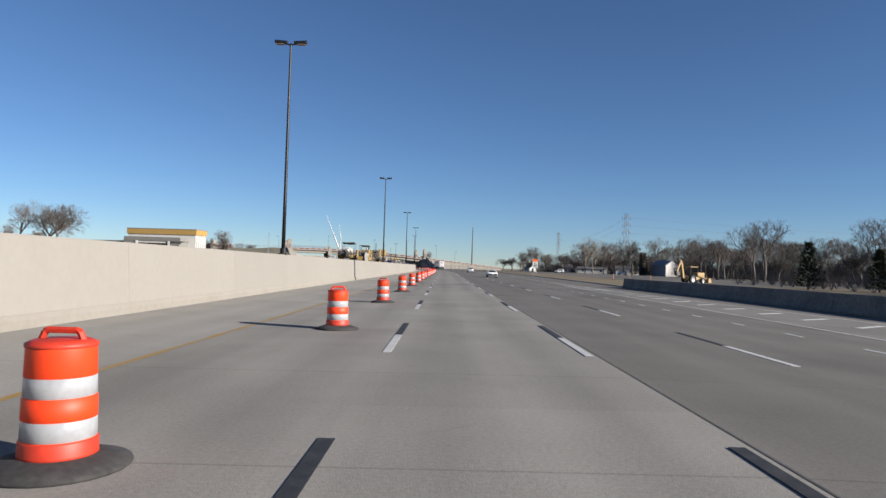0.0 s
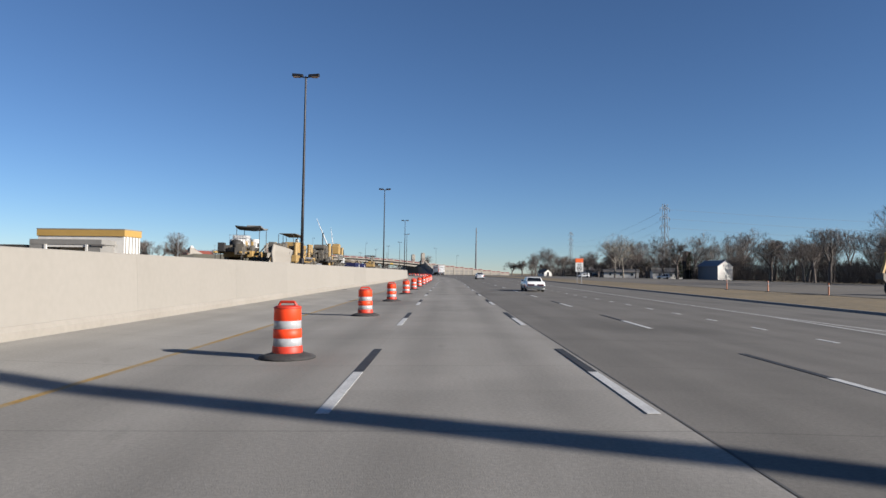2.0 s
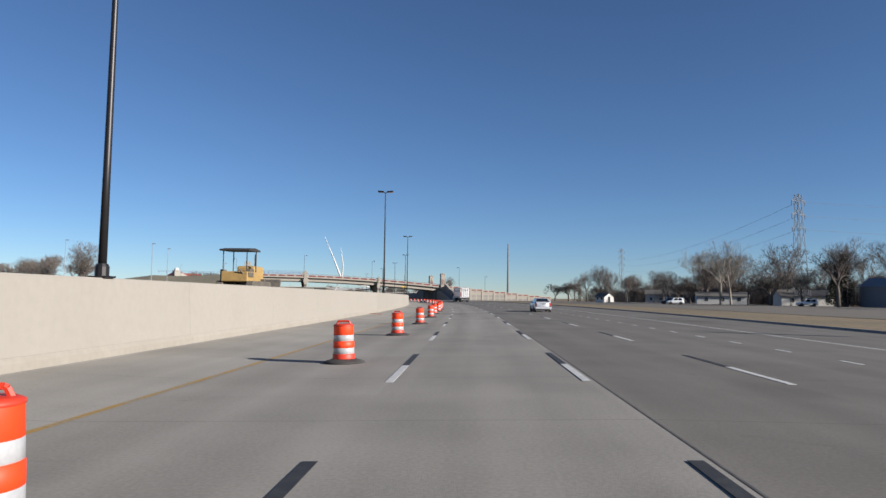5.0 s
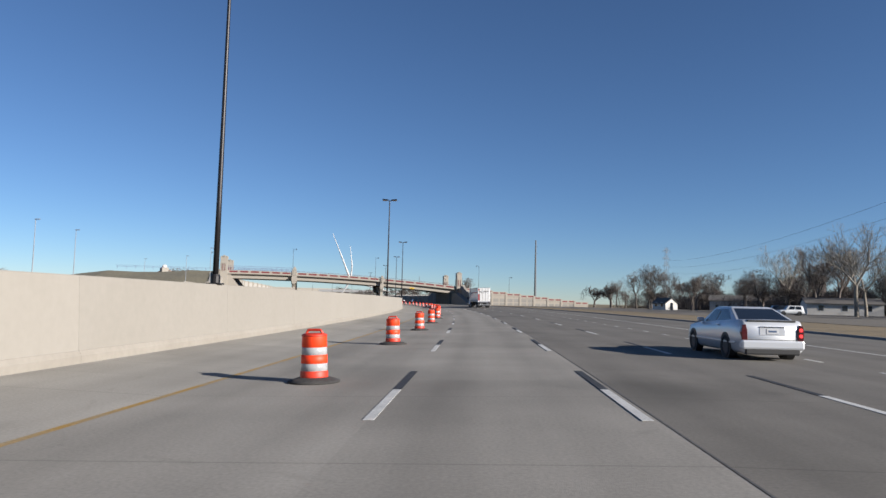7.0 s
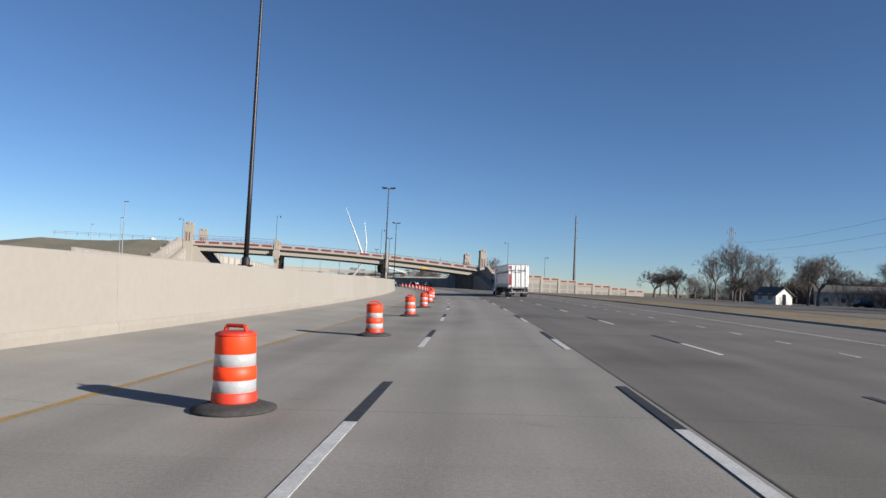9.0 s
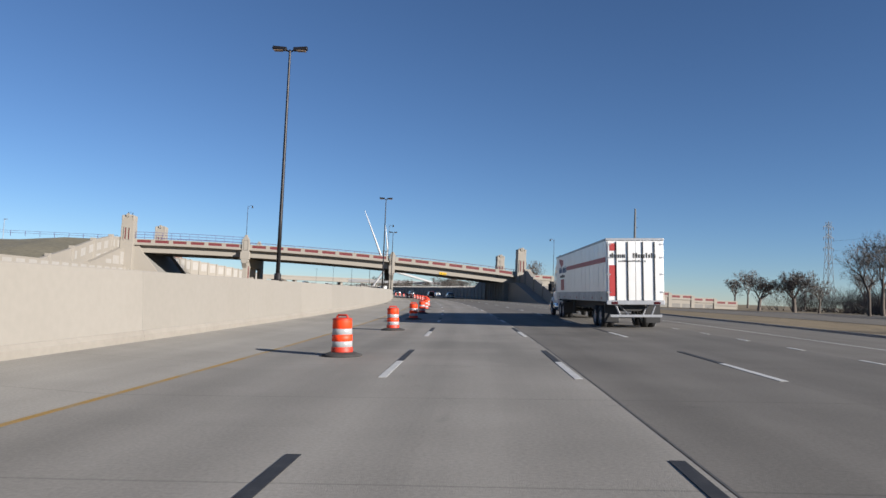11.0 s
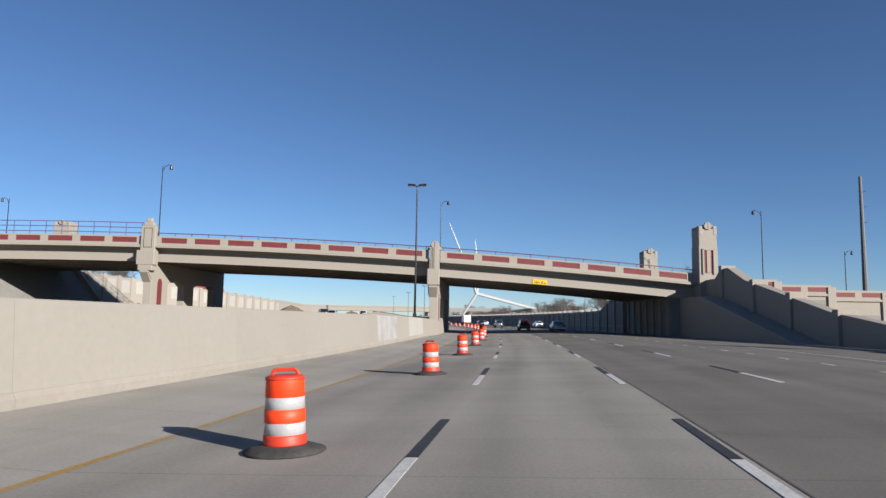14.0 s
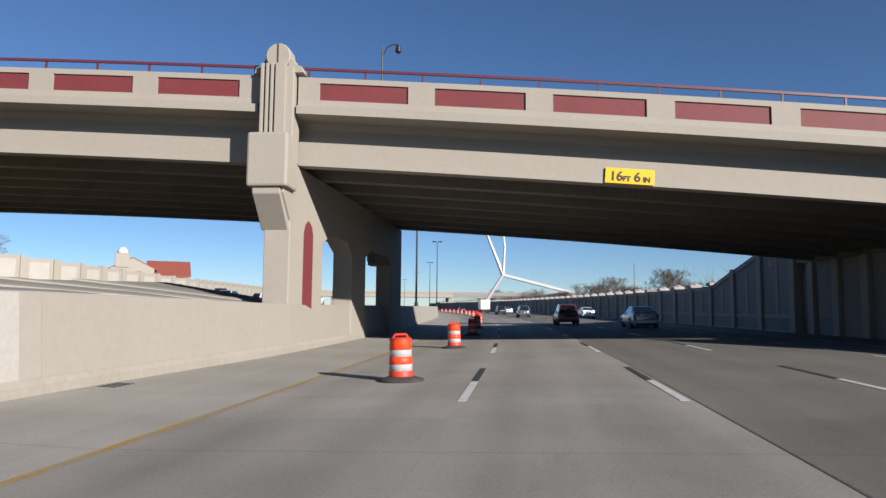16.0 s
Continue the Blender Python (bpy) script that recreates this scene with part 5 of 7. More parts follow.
c.matrix_basis = on_road(202.3, 7.75)
c = car("dark red compact off-roader with a rear spare wheel", M["red_car"], spare=True, **SUV)
c.matrix_basis = on_road(480.0, 3.9)
c = car("silver hatchback in the shade of the bridge", M["silver_car"], **SEDAN)
c.matrix_basis = on_road(471.0, 8.1)
c = car("dark blue-grey pickup-sized car under the bridge", M["blue_car"], **SUV)
c.matrix_basis = on_road(524.0, 3.8)
c = car("white saloon ahead on the open road", M["white_car"], **SEDAN)
c.matrix_basis = on_road(514.0, 11.2)
c = car("black off-roader far ahead on the road", M["dark_car"], **SUV)
c.matrix_basis = on_road(560.0, 3.8)
c = car("silver saloon far ahead on the road", M["silver_car"], **SEDAN)
c.matrix_basis = on_road(575.0, 7.4)
c = car("dark saloon far ahead on the road", M["dark_car"], **SEDAN)
c.matrix_basis = on_road(610.0, 0.2)


def stroke_bars(axis, d0, d1, a0, a1, z0, z1, k, seed):
    """A row of short upright bars of uneven width, in place of a word."""
    r = random.Random(seed)
    bm = bmesh.new()
    step = (a1 - a0) / k
    lo, hi = sorted((d0 - (d1 - d0) * 0.5, d1))
    for i in range(k):
        a = a0 + i * step
        b = a + step * r.uniform(0.5, 0.8)
        top = z1 if r.random() < 0.35 else z0 + (z1 - z0) * 0.72
        box(bm, *((lo, hi, a, b) if axis == "x" else (a, b, lo, hi)), z0, top)
    return bm


def semi_truck():
    """Tractor and box trailer, rear bumper at y = 0."""
    t = thing("semi_truck", "white tractor and long white box trailer with a red stripe", "truck", "traffic on the road")
    w = 1.3
    zb, zt, L = 1.22, 4.08, 16.1
    body = part("trailer_body", boxm(-w, w, 0.05, L, zb + 0.45, zt, bev=0.03), M["trailer"], t)
    part("trailer_skirt", boxm(-w - 0.006, w + 0.006, 0.05, L, zb, zb + 0.46, bev=0.01), M["trailer_low"], t, "grimy lower trailer rail")
    part("roof_rail", boxm(-w - 0.02, w + 0.02, 0.0, L + 0.02, zt - 0.09, zt + 0.02, bev=0.015), M["galv"], t)
    for sx in (-1, 1):
        for i in range(14):
            y = 0.6 + i * 1.15
            part("panel_seam", boxm(*sorted((sx * (w - 0.01), sx * (w + 0.008))), y, y + 0.05, zb + 0.46, zt - 0.09), M["trailer"], body)
        part("stripe", boxm(*sorted((sx * (w - 0.01), sx * (w + 0.012))), 0.15, 11.6, 3.02, 3.25), M["truck_red"], body, "dark red stripe")
        # emblem and lettering as plain shapes
        bm = bmesh.new()
        prism(bm, [(13.0, 3.72), (14.6, 3.88), (14.6, 3.66), (13.8, 3.30), (13.0, 3.42)], *sorted((sx * (w - 0.01), sx * (w + 0.012))), "x")
        part("emblem", bm, M["truck_red"], body, "red emblem shape")
        for y0, y1, z0, z1, k, seed in ((11.75, 13.35, 2.92, 3.30, 9, 1), (13.6, 14.85, 2.92, 3.30, 7, 2), (12.45, 13.05, 2.62, 2.80, 5, 3), (13.15, 13.7, 2.62, 2.80, 5, 4), (13.8, 14.35, 2.62, 2.80, 5, 5)):
            part("letter_bars", stroke_bars("x", sx * w, sx * (w + 0.012), y0, y1, z0, z1, k, seed), M["letter_blue"] if k > 5 else M["frame_dark"], body, "lettering shown as plain upright bars")
        part("red_square", boxm(*sorted((sx * (w - 0.01), sx * (w + 0.012))), 12.7, 14.0, 1.80, 2.50), M["truck_red"], body, "dark red square")
        for i in range(7):
            part("side_marker", boxm(*sorted((sx * w, sx * (w + 0.02))), 1.0 + i * 2.3, 1.14 + i * 2.3, zb + 0.12, zb + 0.20), M["truck_red"], t)
    # doors
    for sx in (-1, 1):
        dr = part("rear_door", boxm(*sorted((sx * 0.012, sx * (w - 0.08))), -0.02, 0.08, zb + 0.06, zt - 0.14, bev=0.012), M["trailer"], t)
        for x in (0.34, 0.86):
            bm = tube(bmesh.new(), (sx * x, -0.05, zb + 0.05), (sx * x, -0.05, zt - 0.15), 0.022, n=6)
            part("lock_rod", bm, M["frame_dark"], dr)
        for z in (zb + 0.4, zb + 1.2, zt - 0.9, zt - 0.3):
            part("hinge", boxm(*sorted((sx * (w - 0.2), sx * (w - 0.02))), -0.035, 0.0, z, z + 0.07), M["galv"], dr)
    part("red_block", boxm(-w + 0.13, -w + 0.42, -0.035, -0.015, zb + 0.25, zb + 1.65), M["truck_red"], t, "tall red reflective block")
    part("shield", boxm(-w + 0.15, -w + 0.42, -0.035, -0.015, zt - 0.55, zt - 0.22, bev=0.0), M["truck_red"], t)
    for x0, x1, z0, z1, k, seed in ((-w + 0.16, -0.42, zt - 0.88, zt - 0.66, 8, 6), (-0.1, 0.95, zt - 0.88, zt - 0.66, 9, 7), (-0.75, 0.5, zt - 1.06, zt - 0.98, 14, 8)):
        part("letter_bars", stroke_bars("y", -0.016, -0.034, x0, x1, z0, z1, k, seed), M["frame_dark"], t, "dark lettering shown as plain upright bars")
    part("rear_sill", boxm(-w, w, -0.06, 0.12, zb - 0.14, zb + 0.06, bev=0.02), M["galv"], t)
    bm = boxm(-1.15, 1.15, -0.04, 0.06, 0.52, 0.64, bev=0.01)
    for sx in (-1, 1):
        tube(bm, (sx * 0.7, 0.0, 0.6), (sx * 0.95, 0.1, zb), 0.04, n=6)
        tube(bm, (sx * 0.3, 0.0, 0.6), (sx * 0.75, 0.6, zb), 0.035, n=6)
    part("underride_guard", bm, M["galv"], t)
    for sx in (-1, 1):
        part("tail_light", boxm(sx * 0.95 - 0.14, sx * 0.95 + 0.14, -0.08, -0.05, zb - 0.11, zb - 0.0, bev=0.01), M["tail_red"], t)
    part("frame_rail", boxm(-0.5, 0.5, 0.3, L + 5.0, 0.78, zb - 0.02, bev=0.02), M["frame_dark"], t)
    tyre, rim = wheel_meshes(0.51, 0.28, 8)

    def axle(y, dual=True):
        part("axle", tube(bmesh.new(), (-1.1, y, 0.51), (1.1, y, 0.51), 0.09), M["frame_dark"], t)
        for sx in (-1, 1):
            for x in ((1.12, 0.80) if dual else (1.1,)):
                wh = part("wheel", tyre, None, t)
                wh.matrix_basis = pose(sx * x, y, 0.51)
                part("rim", rim, None, wh)
            # mudguard edge
    for y in (1.7, 3.0):
        axle(y)
    for sx in (-1, 1):
        part("mud_flap", boxm(sx * 0.95 - 0.32, sx * 0.95 + 0.32, 0.62, 0.66, 0.25, zb - 0.02), M["black_plastic"], t)
        part("mud_flap", boxm(sx * 0.95 - 0.32, sx * 0.95 + 0.32, 13.02, 13.06, 0.35, 1.05), M["sign_white"] if sx > 0 else M["black_plastic"], t, "white mud flap" if sx > 0 else "")
        bm = boxm(sx * 0.85 - 0.07, sx * 0.85 + 0.07, 11.2, 11.34, 0.42, zb, bev=0.01)
        tube(bm, (sx * 0.85, 11.27, 0.55), (sx * 0.85, 12.2, zb), 0.035, n=6)
        box(bm, sx * 0.85 - 0.16, sx * 0.85 + 0.16, 11.1, 11.44, 0.36, 0.42)
        part("landing_leg", bm, M["frame_dark"], t)
    # tractor
    for y in (13.6, 14.9):
        axle(y)
    axle(19.35, False)
    y0 = 16.5
    bm = bmesh.new()
    prism(bm, [(y0, 1.05), (y0 + 2.55, 1.05), (y0 + 2.6, 1.75), (y0 + 2.2, 2.15), (y0 + 1.95, 2.85), (y0 + 1.2, 3.55), (y0 + 0.4, 3.85), (y0, 3.85)], -1.15, 1.15, "x", bev=0.09)
    cab = part("cab", bm, M["white_car"], t)
    bm = bmesh.new()
    prism(bm, [(y0 + 2.4, 0.85), (y0 + 4.25, 0.85), (y0 + 4.3, 1.45), (y0 + 3.9, 1.62), (y0 + 2.4, 1.95)], -0.92, 0.92, "x", bev=0.12)
    part("hood", bm, M["white_car"], t)
    part("bumper", boxm(-1.2, 1.2, y0 + 4.15, y0 + 4.4, 0.35, 0.85, bev=0.06), M["chrome"], t)
    for sx in (-1, 1):
        bm = bmesh.new()
        prism(bm, [(y0 + 2.05, 0.85), (y0 + 2.25, 1.2), (y0 + 2.85, 1.32), (y0 + 3.5, 1.15), (y0 + 3.75, 0.75), (y0 + 3.6, 0.75), (y0 + 3.35, 1.05), (y0 + 2.85, 1.15), (y0 + 2.4, 1.05), (y0 + 2.2, 0.8)], *sorted((sx * 0.85, sx * 1.22)), "x", bev=0.02)
        part("fender", bm, M["white_car"], t)
        bm = bmesh.new()
        prism(bm, [(y0 + 1.25, 1.75), (y0 + 2.12, 1.75), (y0 + 2.02, 2.2), (y0 + 1.85, 2.5), (y0 + 1.25, 2.5)], *sorted((sx * 1.12, sx * 1.158)), "x")
        part("side_window", bm, M["glass"], cab, "dark cab window")
        part("sleeper_window", boxm(*sorted((sx * 1.12, sx * 1.158)), y0 + 0.55, y0 + 1.15, 3.05, 3.3, bev=0.02), M["glass"], cab)
        part("fuel_tank", tube(bmesh.new(), (sx * 0.98, y0 - 0.15, 0.68), (sx * 0.98, y0 + 1.7, 0.68), 0.32, n=16), M["chrome"], t, "bright cylindrical fuel tank", True)
        part("step", boxm(*sorted((sx * 0.8, sx * 1.2)), y0 + 1.75, y0 + 2.1, 0.45, 0.52, bev=0.01), M["frame_dark"], t)
        bm = bmesh.new()
        tube(bm, (sx * 1.12, y0 + 1.9, 2.1), (sx * 1.45, y0 + 2.05, 2.1), 0.025, n=6)
        tube(bm, (sx * 1.12, y0 + 1.9, 1.75), (sx * 1.45, y0 + 2.05, 1.85), 0.025, n=6)
        box(bm, sx * 1.45 - 0.12, sx * 1.45 + 0.12, y0 + 2.0, y0 + 2.1, 1.75, 2.3, bev=0.03)
        part("mirror", bm, M["black_plastic"], t)
        bm = tube(bmesh.new(), (sx * 1.0, y0 + 0.1 - 0.25, 0.9), (sx * 1.0, y0 - 0.15, 4.25), 0.065, n=10)
        part("exhaust_stack", bm, M["pole"], t, "dark upright exhaust stack")
        part("chassis_fairing", boxm(*sorted((sx * 0.98, sx * 1.18)), y0 - 2.3, y0 + 1.75, 0.42, 1.12, bev=0.04), M["trailer_low"], t, "grey side fairing over the tanks")
        part("cab_extender", boxm(*sorted((sx * 1.02, sx * 1.14)), y0 - 0.42, y0 + 0.02, 1.25, 3.7, bev=0.03), M["white_car"], cab, "upright fairing behind the cab")
    bm = bmesh.new()
    prism(bm, [(y0 + 2.18, 2.0), (y0 + 1.99, 2.75), (y0 + 2.03, 2.77), (y0 + 2.22, 2.02)], -1.0, 1.0, "x")
    part("windscreen", bm, M["glass"], cab)
    part("fifth_wheel", boxm(-0.5, 0.5, 13.8, 15.2, 1.05, 1.2, bev=0.03), M["frame_dark"], t)
    return t


truck = semi_truck()
truck.matrix_basis = on_road(319.75, 7.3)


# white box truck far ahead
t = thing("box_truck", "small white box truck far ahead on the road", "truck", m=on_road(590.0, 3.8))
body = part("cargo_box", boxm(-1.15, 1.15, 0, 4.6, 0.95, 3.3, bev=0.04), M["trailer"], t)
for sx in (-1, 1):
    part("rear_door", boxm(*sorted((sx * 0.03, sx * 1.08)), -0.03, 0.0, 1.05, 3.15, bev=0.01), M["trailer"], body)
    part("tail_light", boxm(*sorted((sx * 0.85, sx * 1.08)), -0.05, 0.05, 0.75, 0.88), M["tail_red"], t)
part("cab", boxm(-1.0, 1.0, 4.7, 6.6, 0.6, 2.3, bev=0.15), M["white_car"], t)
part("chassis", boxm(-0.5, 0.5, 0.2, 6.4, 0.55, 0.9), M["frame_dark"], t)
part("rear_bumper", boxm(-1.1, 1.1, -0.1, 0.05, 0.5, 0.66, bev=0.02), M["frame_dark"], t)
for sx in (-1, 1):
    for y in (1.2, 5.6):
        wh = part("wheel", finish(lathe(bmesh.new(), [(0, -0.14), (0.42, -0.14), (0.45, -0.08), (0.45, 0.08), (0.42, 0.14), (0, 0.14)], 16, "x"), "wheel", M["tyre"]), None, t)
        wh.matrix_basis = pose(sx * 0.92, y, 0.45)

# ---------------------------------------------------------------- bare trees
def bare_tree(seed, h, spread=0.62, trunk_h=0.28, bark="bark", levels=5, twig=1.0):
    """Trunk and limbs in one mesh, fine twigs in another, grown by repeated forking."""
    r = random.Random(seed)
    wood, fine = bmesh.new(), bmesh.new()

    def twig_blade(p, e, w):
        side = (e - p).orthogonal().normalized()
        side = Matrix.Rotation(r.uniform(0, 6.28), 3, (e - p).normalized()) @ side * w
        fine.faces.new((fine.verts.new(p - side), fine.verts.new(p + side), fine.verts.new(e)))

    def grow(p, d, length, rad, lev):
        if lev == levels:
            e = p + (d + Vector((r.uniform(-1, 1), r.uniform(-1, 1), r.uniform(-0.2, 0.8))) * 0.35).normalized() * length * 1.5
            twig_blade(p, e, 0.017 * twig)
            f = p.lerp(e, r.uniform(0.3, 0.6))
            twig_blade(f, f + (d + Vector((r.uniform(-1, 1), r.uniform(-1, 1), r.uniform(-0.4, 0.9)))).normalized() * length * 0.9, 0.012 * twig)
            return
        # a limb bends a little on its way
        steps = 3 if lev < 2 else 2
        q = p
        for i in range(steps):
            d = (d + Vector((r.uniform(-1, 1), r.uniform(-1, 1), r.uniform(-0.3, 0.7))) * (0.10 + 0.05 * lev)).normalized()
            e = q + d * (length / steps)
            r0, r1 = max(rad * (1 - 0.3 * i / steps), 0.016), max(rad * (1 - 0.3 * (i + 1) / steps), 0.012)
            tube(wood if lev < 3 else fine, q, e, r0, r1, 7 if lev == 0 else 5 if lev < 3 else 3, caps=False)
            q = e
            if lev >= 1 and lev < levels and i < steps - 1:
                side = Vector((r.uniform(-1, 1), r.uniform(-1, 1), r.uniform(-0.1, 0.9))).normalized()
                grow(q, (d * 0.55 + side * 0.8).normalized(), length * 0.62, r1 * 0.5, lev + 1)
        if lev < levels:
            n = 3 if lev < 4 else 6
            a0 = r.uniform(0, 6.28)
            for k in range(n):
                a = a0 + 6.283 * k / n + r.uniform(-0.5, 0.5)
                out = d.orthogonal().normalized()
                out = Matrix.Rotation(a, 3, d) @ out
                dd = (d * r.uniform(0.7, 1.1) + out * spread * r.uniform(0.7, 1.4) + Vector((0, 0, 0.12))).normalized()
                grow(q, dd, length * r.uniform(0.58, 0.80), rad * 0.7 * r.uniform(0.6, 0.8), lev + 1)
    grow(Vector((0, 0, -0.2)), Vector((r.uniform(-0.05, 0.05), r.uniform(-0.05, 0.05), 1)), h * trunk_h, h * 0.021, 0)
    top = max(v.co.z for v in fine.verts) if fine.verts else h
    k = h / top
    for b in (wood, fine):
        for v in b.verts:
            v.co *= k
    return finish(wood, "trunk", M[bark], True), finish(fine, "crown", M[bark])


TREES = [bare_tree(11, 14, 0.6), bare_tree(12, 12, 0.75), bare_tree(13, 16, 0.5), bare_tree(14, 11, 0.85, 0.2), bare_tree(15, 13, 0.65, 0.22), bare_tree(16, 9, 0.9, 0.14)]
PALE = bare_tree(21, 19, 0.55, 0.3, "pale_bark")


def tree(kind, m, scale=1.0, label="bare grey-brown winter tree among a tree belt"):
    t = thing("tree", label, "tree", "bare trees round the site")
    t.matrix_basis = m @ Matrix.Scale(scale, 4)
    part("trunk", kind[0], None, t)
    part("crown", kind[1], None, t)
    return t


rt = random.Random(7)


def far_tree(s, lat, hs=1.0):
    kind = rt.choice(TREES)
    p = P(s, lat, terrain(s, lat))
    tree(kind, pose(*p, 0, 0, rt.uniform(0, 360)), hs * rt.uniform(0.75, 1.2))


# belt of trees on the right, thick near the camera's start, and thinner ahead
for i in range(122):
    s = 40 + i * 3.4 + rt.uniform(-4, 4)
    lat = float(np.interp(s, [40, 160, 280, 450], [88, 100, 118, 128])) + rt.uniform(-12, 26)
    far_tree(s, lat, 0.95)
for i in range(24):
    s = 110 + i * 19 + rt.uniform(-6, 6)
    far_tree(s, float(np.interp(s, [120, 560], [165, 150])) + rt.uniform(-15, 40), 1.0)
for s, lat, k, sc in ((160, 77, 2, 1.0), (150, 70, 0, 0.95), (170, 82, 1, 1.05), (180, 74, 4, 0.9), (292, 119, 0, 1.45), (286, 111, 1, 1.3), (305, 125, 2, 1.2)):
    p = P(s, lat, terrain(s, lat))
    tree(TREES[k], pose(*p, 0, 0, 40 * k + s), sc)
for s, lat, k, sc in ((288, 86, 3, 0.9), (296, 83, 5, 0.95), (308, 84, 1, 0.85), (322, 80, 4, 0.9), (330, 84, 0, 0.8), (214, 92, 1, 1.0), (228, 98, 0, 0.95), (240, 96, 4, 1.0), (300, 104, 0, 1.35), (312, 98, 2, 1.15), (326, 102, 1, 1.35), (338, 96, 0, 1.2), (346, 104, 2, 1.15), (270, 82, 4, 1.0), (60, 66, 3, 1.0), (70, 74, 1, 1.1), (104, 80, 4, 0.95), (118, 84, 0, 0.9)):
    p = P(s, lat, terrain(s, lat))
    tree(TREES[k], pose(*p, 0, 0, 55 * k + s), sc)
for s, lat, sc, rz in ((301, 72.5, 0.98, 20), (306, 78, 0.8, 130), (372, 108, 1.15, 70), (381, 121, 1.0, 210)):
    p = P(s, lat, terrain(s, lat))
    tree(PALE, pose(*p, 0, 0, rz), sc, "tall pale-barked bare sycamore beside the lot")
for i in range(26):
    far_tree(325 + i * 4.3 + rt.uniform(-4, 4), 80 + rt.uniform(-8, 34), 0.9)
# ahead on the right, behind the far wall, and to the left beyond the yard
for i in range(46):
    s = 495 + i * 8.2 + rt.uniform(-5, 5)
    far_tree(s, 30 + rt.uniform(0, 30) + i * 0.38, 0.75)
for i in range(20):
    s = 60 + i * 38 + rt.uniform(-8, 8)
    far_tree(s, -185 - rt.uniform(0, 110), 0.8)
for i in range(28):
    far_tree(230 + i * 10.5 + rt.uniform(-8, 8), -150 - rt.uniform(0, 60), 0.62)
for s, lat, sc in ((146, -88, 0.9), (152, -100, 0.9), (150, -92, 0.95), (158, -97, 0.8), (540, -88, 0.8), (548, -96, 0.7), (560, -100, 0.6), (520, -102, 0.7)):
    far_tree(s, lat, sc)


for i in range(16):
    far_tree(308 + i * 6.5 + rt.uniform(-3, 3), -84 - i * 4.0 - rt.uniform(0, 14), 0.85)


def brush(name, n, s0, s1, lat0, lat1, h, seed, label):
    """A thicket of thin bare stems, too many to count."""
    r = random.Random(seed)
    bm = bmesh.new()
    for i in range(n):
        s, la = r.uniform(s0, s1), r.uniform(lat0, lat1)
        p = P(s, la, terrain(s, la) - 0.1)
        for k in range(9):
            d = Vector((r.uniform(-0.7, 0.7), r.uniform(-0.7, 0.7), r.uniform(0.5, 1.3))).normalized()
            e = p + d * h * r.uniform(0.4, 1.0)
            tube(bm, p, e, 0.035, 0.008, 3, caps=False)
            for q in range(4):
                f = p.lerp(e, r.uniform(0.35, 0.9))
                g = f + (d + Vector((r.uniform(-1, 1), r.uniform(-1, 1), r.uniform(-0.2, 0.8)))).normalized() * h * 0.3
                tube(bm, f, g, 0.014, 0.004, 3, caps=False)
    return tagged(new(name, finish(bm, name, M["bark"])), label, "brush", kind="stuff")


brush("brush", 2500, 40, 480, 104, 150, 8.0, 31, "thicket of bare brown brush under the trees")
brush("brush", 420, 330, 440, 100, 135, 6.5, 36, "dense bare brown thicket behind the houses")
brush("brush", 260, 20, 130, 50, 90, 3.2, 32, "low bare brush behind the barrier")
brush("brush", 620, 490, 860, 24, 50, 7.0, 33, "bare brush above the far retaining wall")
brush("brush", 110, 132, 190, -112, -84, 3.0, 35, "low bare brush beyond the yard")
brush("brush", 300, 60, 760, -210, -150, 5.0, 34, "far bare brush beyond the yard")


def evergreen(m, h, w, seed):
    """A dense dark cedar: a trunk and many short leafy sprays."""
    t = thing("cedar_tree", "dense dark green cedar tree beside the lot", "tree", "cedars on the verge", m=m)
    part("trunk", tube(bmesh.new(), (0, 0, -0.2), (0, 0, h * 0.9), 0.16, 0.03, 7), M["bark"], t)
    r = random.Random(seed)
    bm = bmesh.new()
    for i in range(900):
        z = r.uniform(0.06, 1.0)
        rad = w * (1 - z) ** 0.55 * math.sqrt(r.uniform(0.15, 1.0)) * (0.8 + 0.4 * noise.noise(Vector((z * 4, i * 0.01, seed))))
        a = r.uniform(0, 6.283)
        c = Vector((rad * math.cos(a), rad * math.sin(a), z * h))
        o = Vector((math.cos(a), math.sin(a), 0.5)).normalized()
        u = o.cross(Vector((0, 0, 1))).normalized()
        sz = 0.42 * r.uniform(0.6, 1.4)
        for k in range(2):
            o2 = (o + Vector((r.uniform(-.6, .6), r.uniform(-.6, .6), r.uniform(-.5, .5)))).normalized()
            bm.faces.new([bm.verts.new(c - u * sz * 0.4), bm.verts.new(c + u * sz * 0.4), bm.verts.new(c + o2 * sz)])
    part("crown", bm, M["evergreen"], t)
    return t


for s, lat, h, w, sd in ((87, 48, 6.2, 2.6, 1), (83, 55, 5.4, 2.3, 2), (281, 92, 9.5, 3.0, 3), (277, 86, 6.5, 2.6, 4)):
    p = P(s, lat, terrain(s, lat))
    evergreen(pose(*p), h, w, sd)


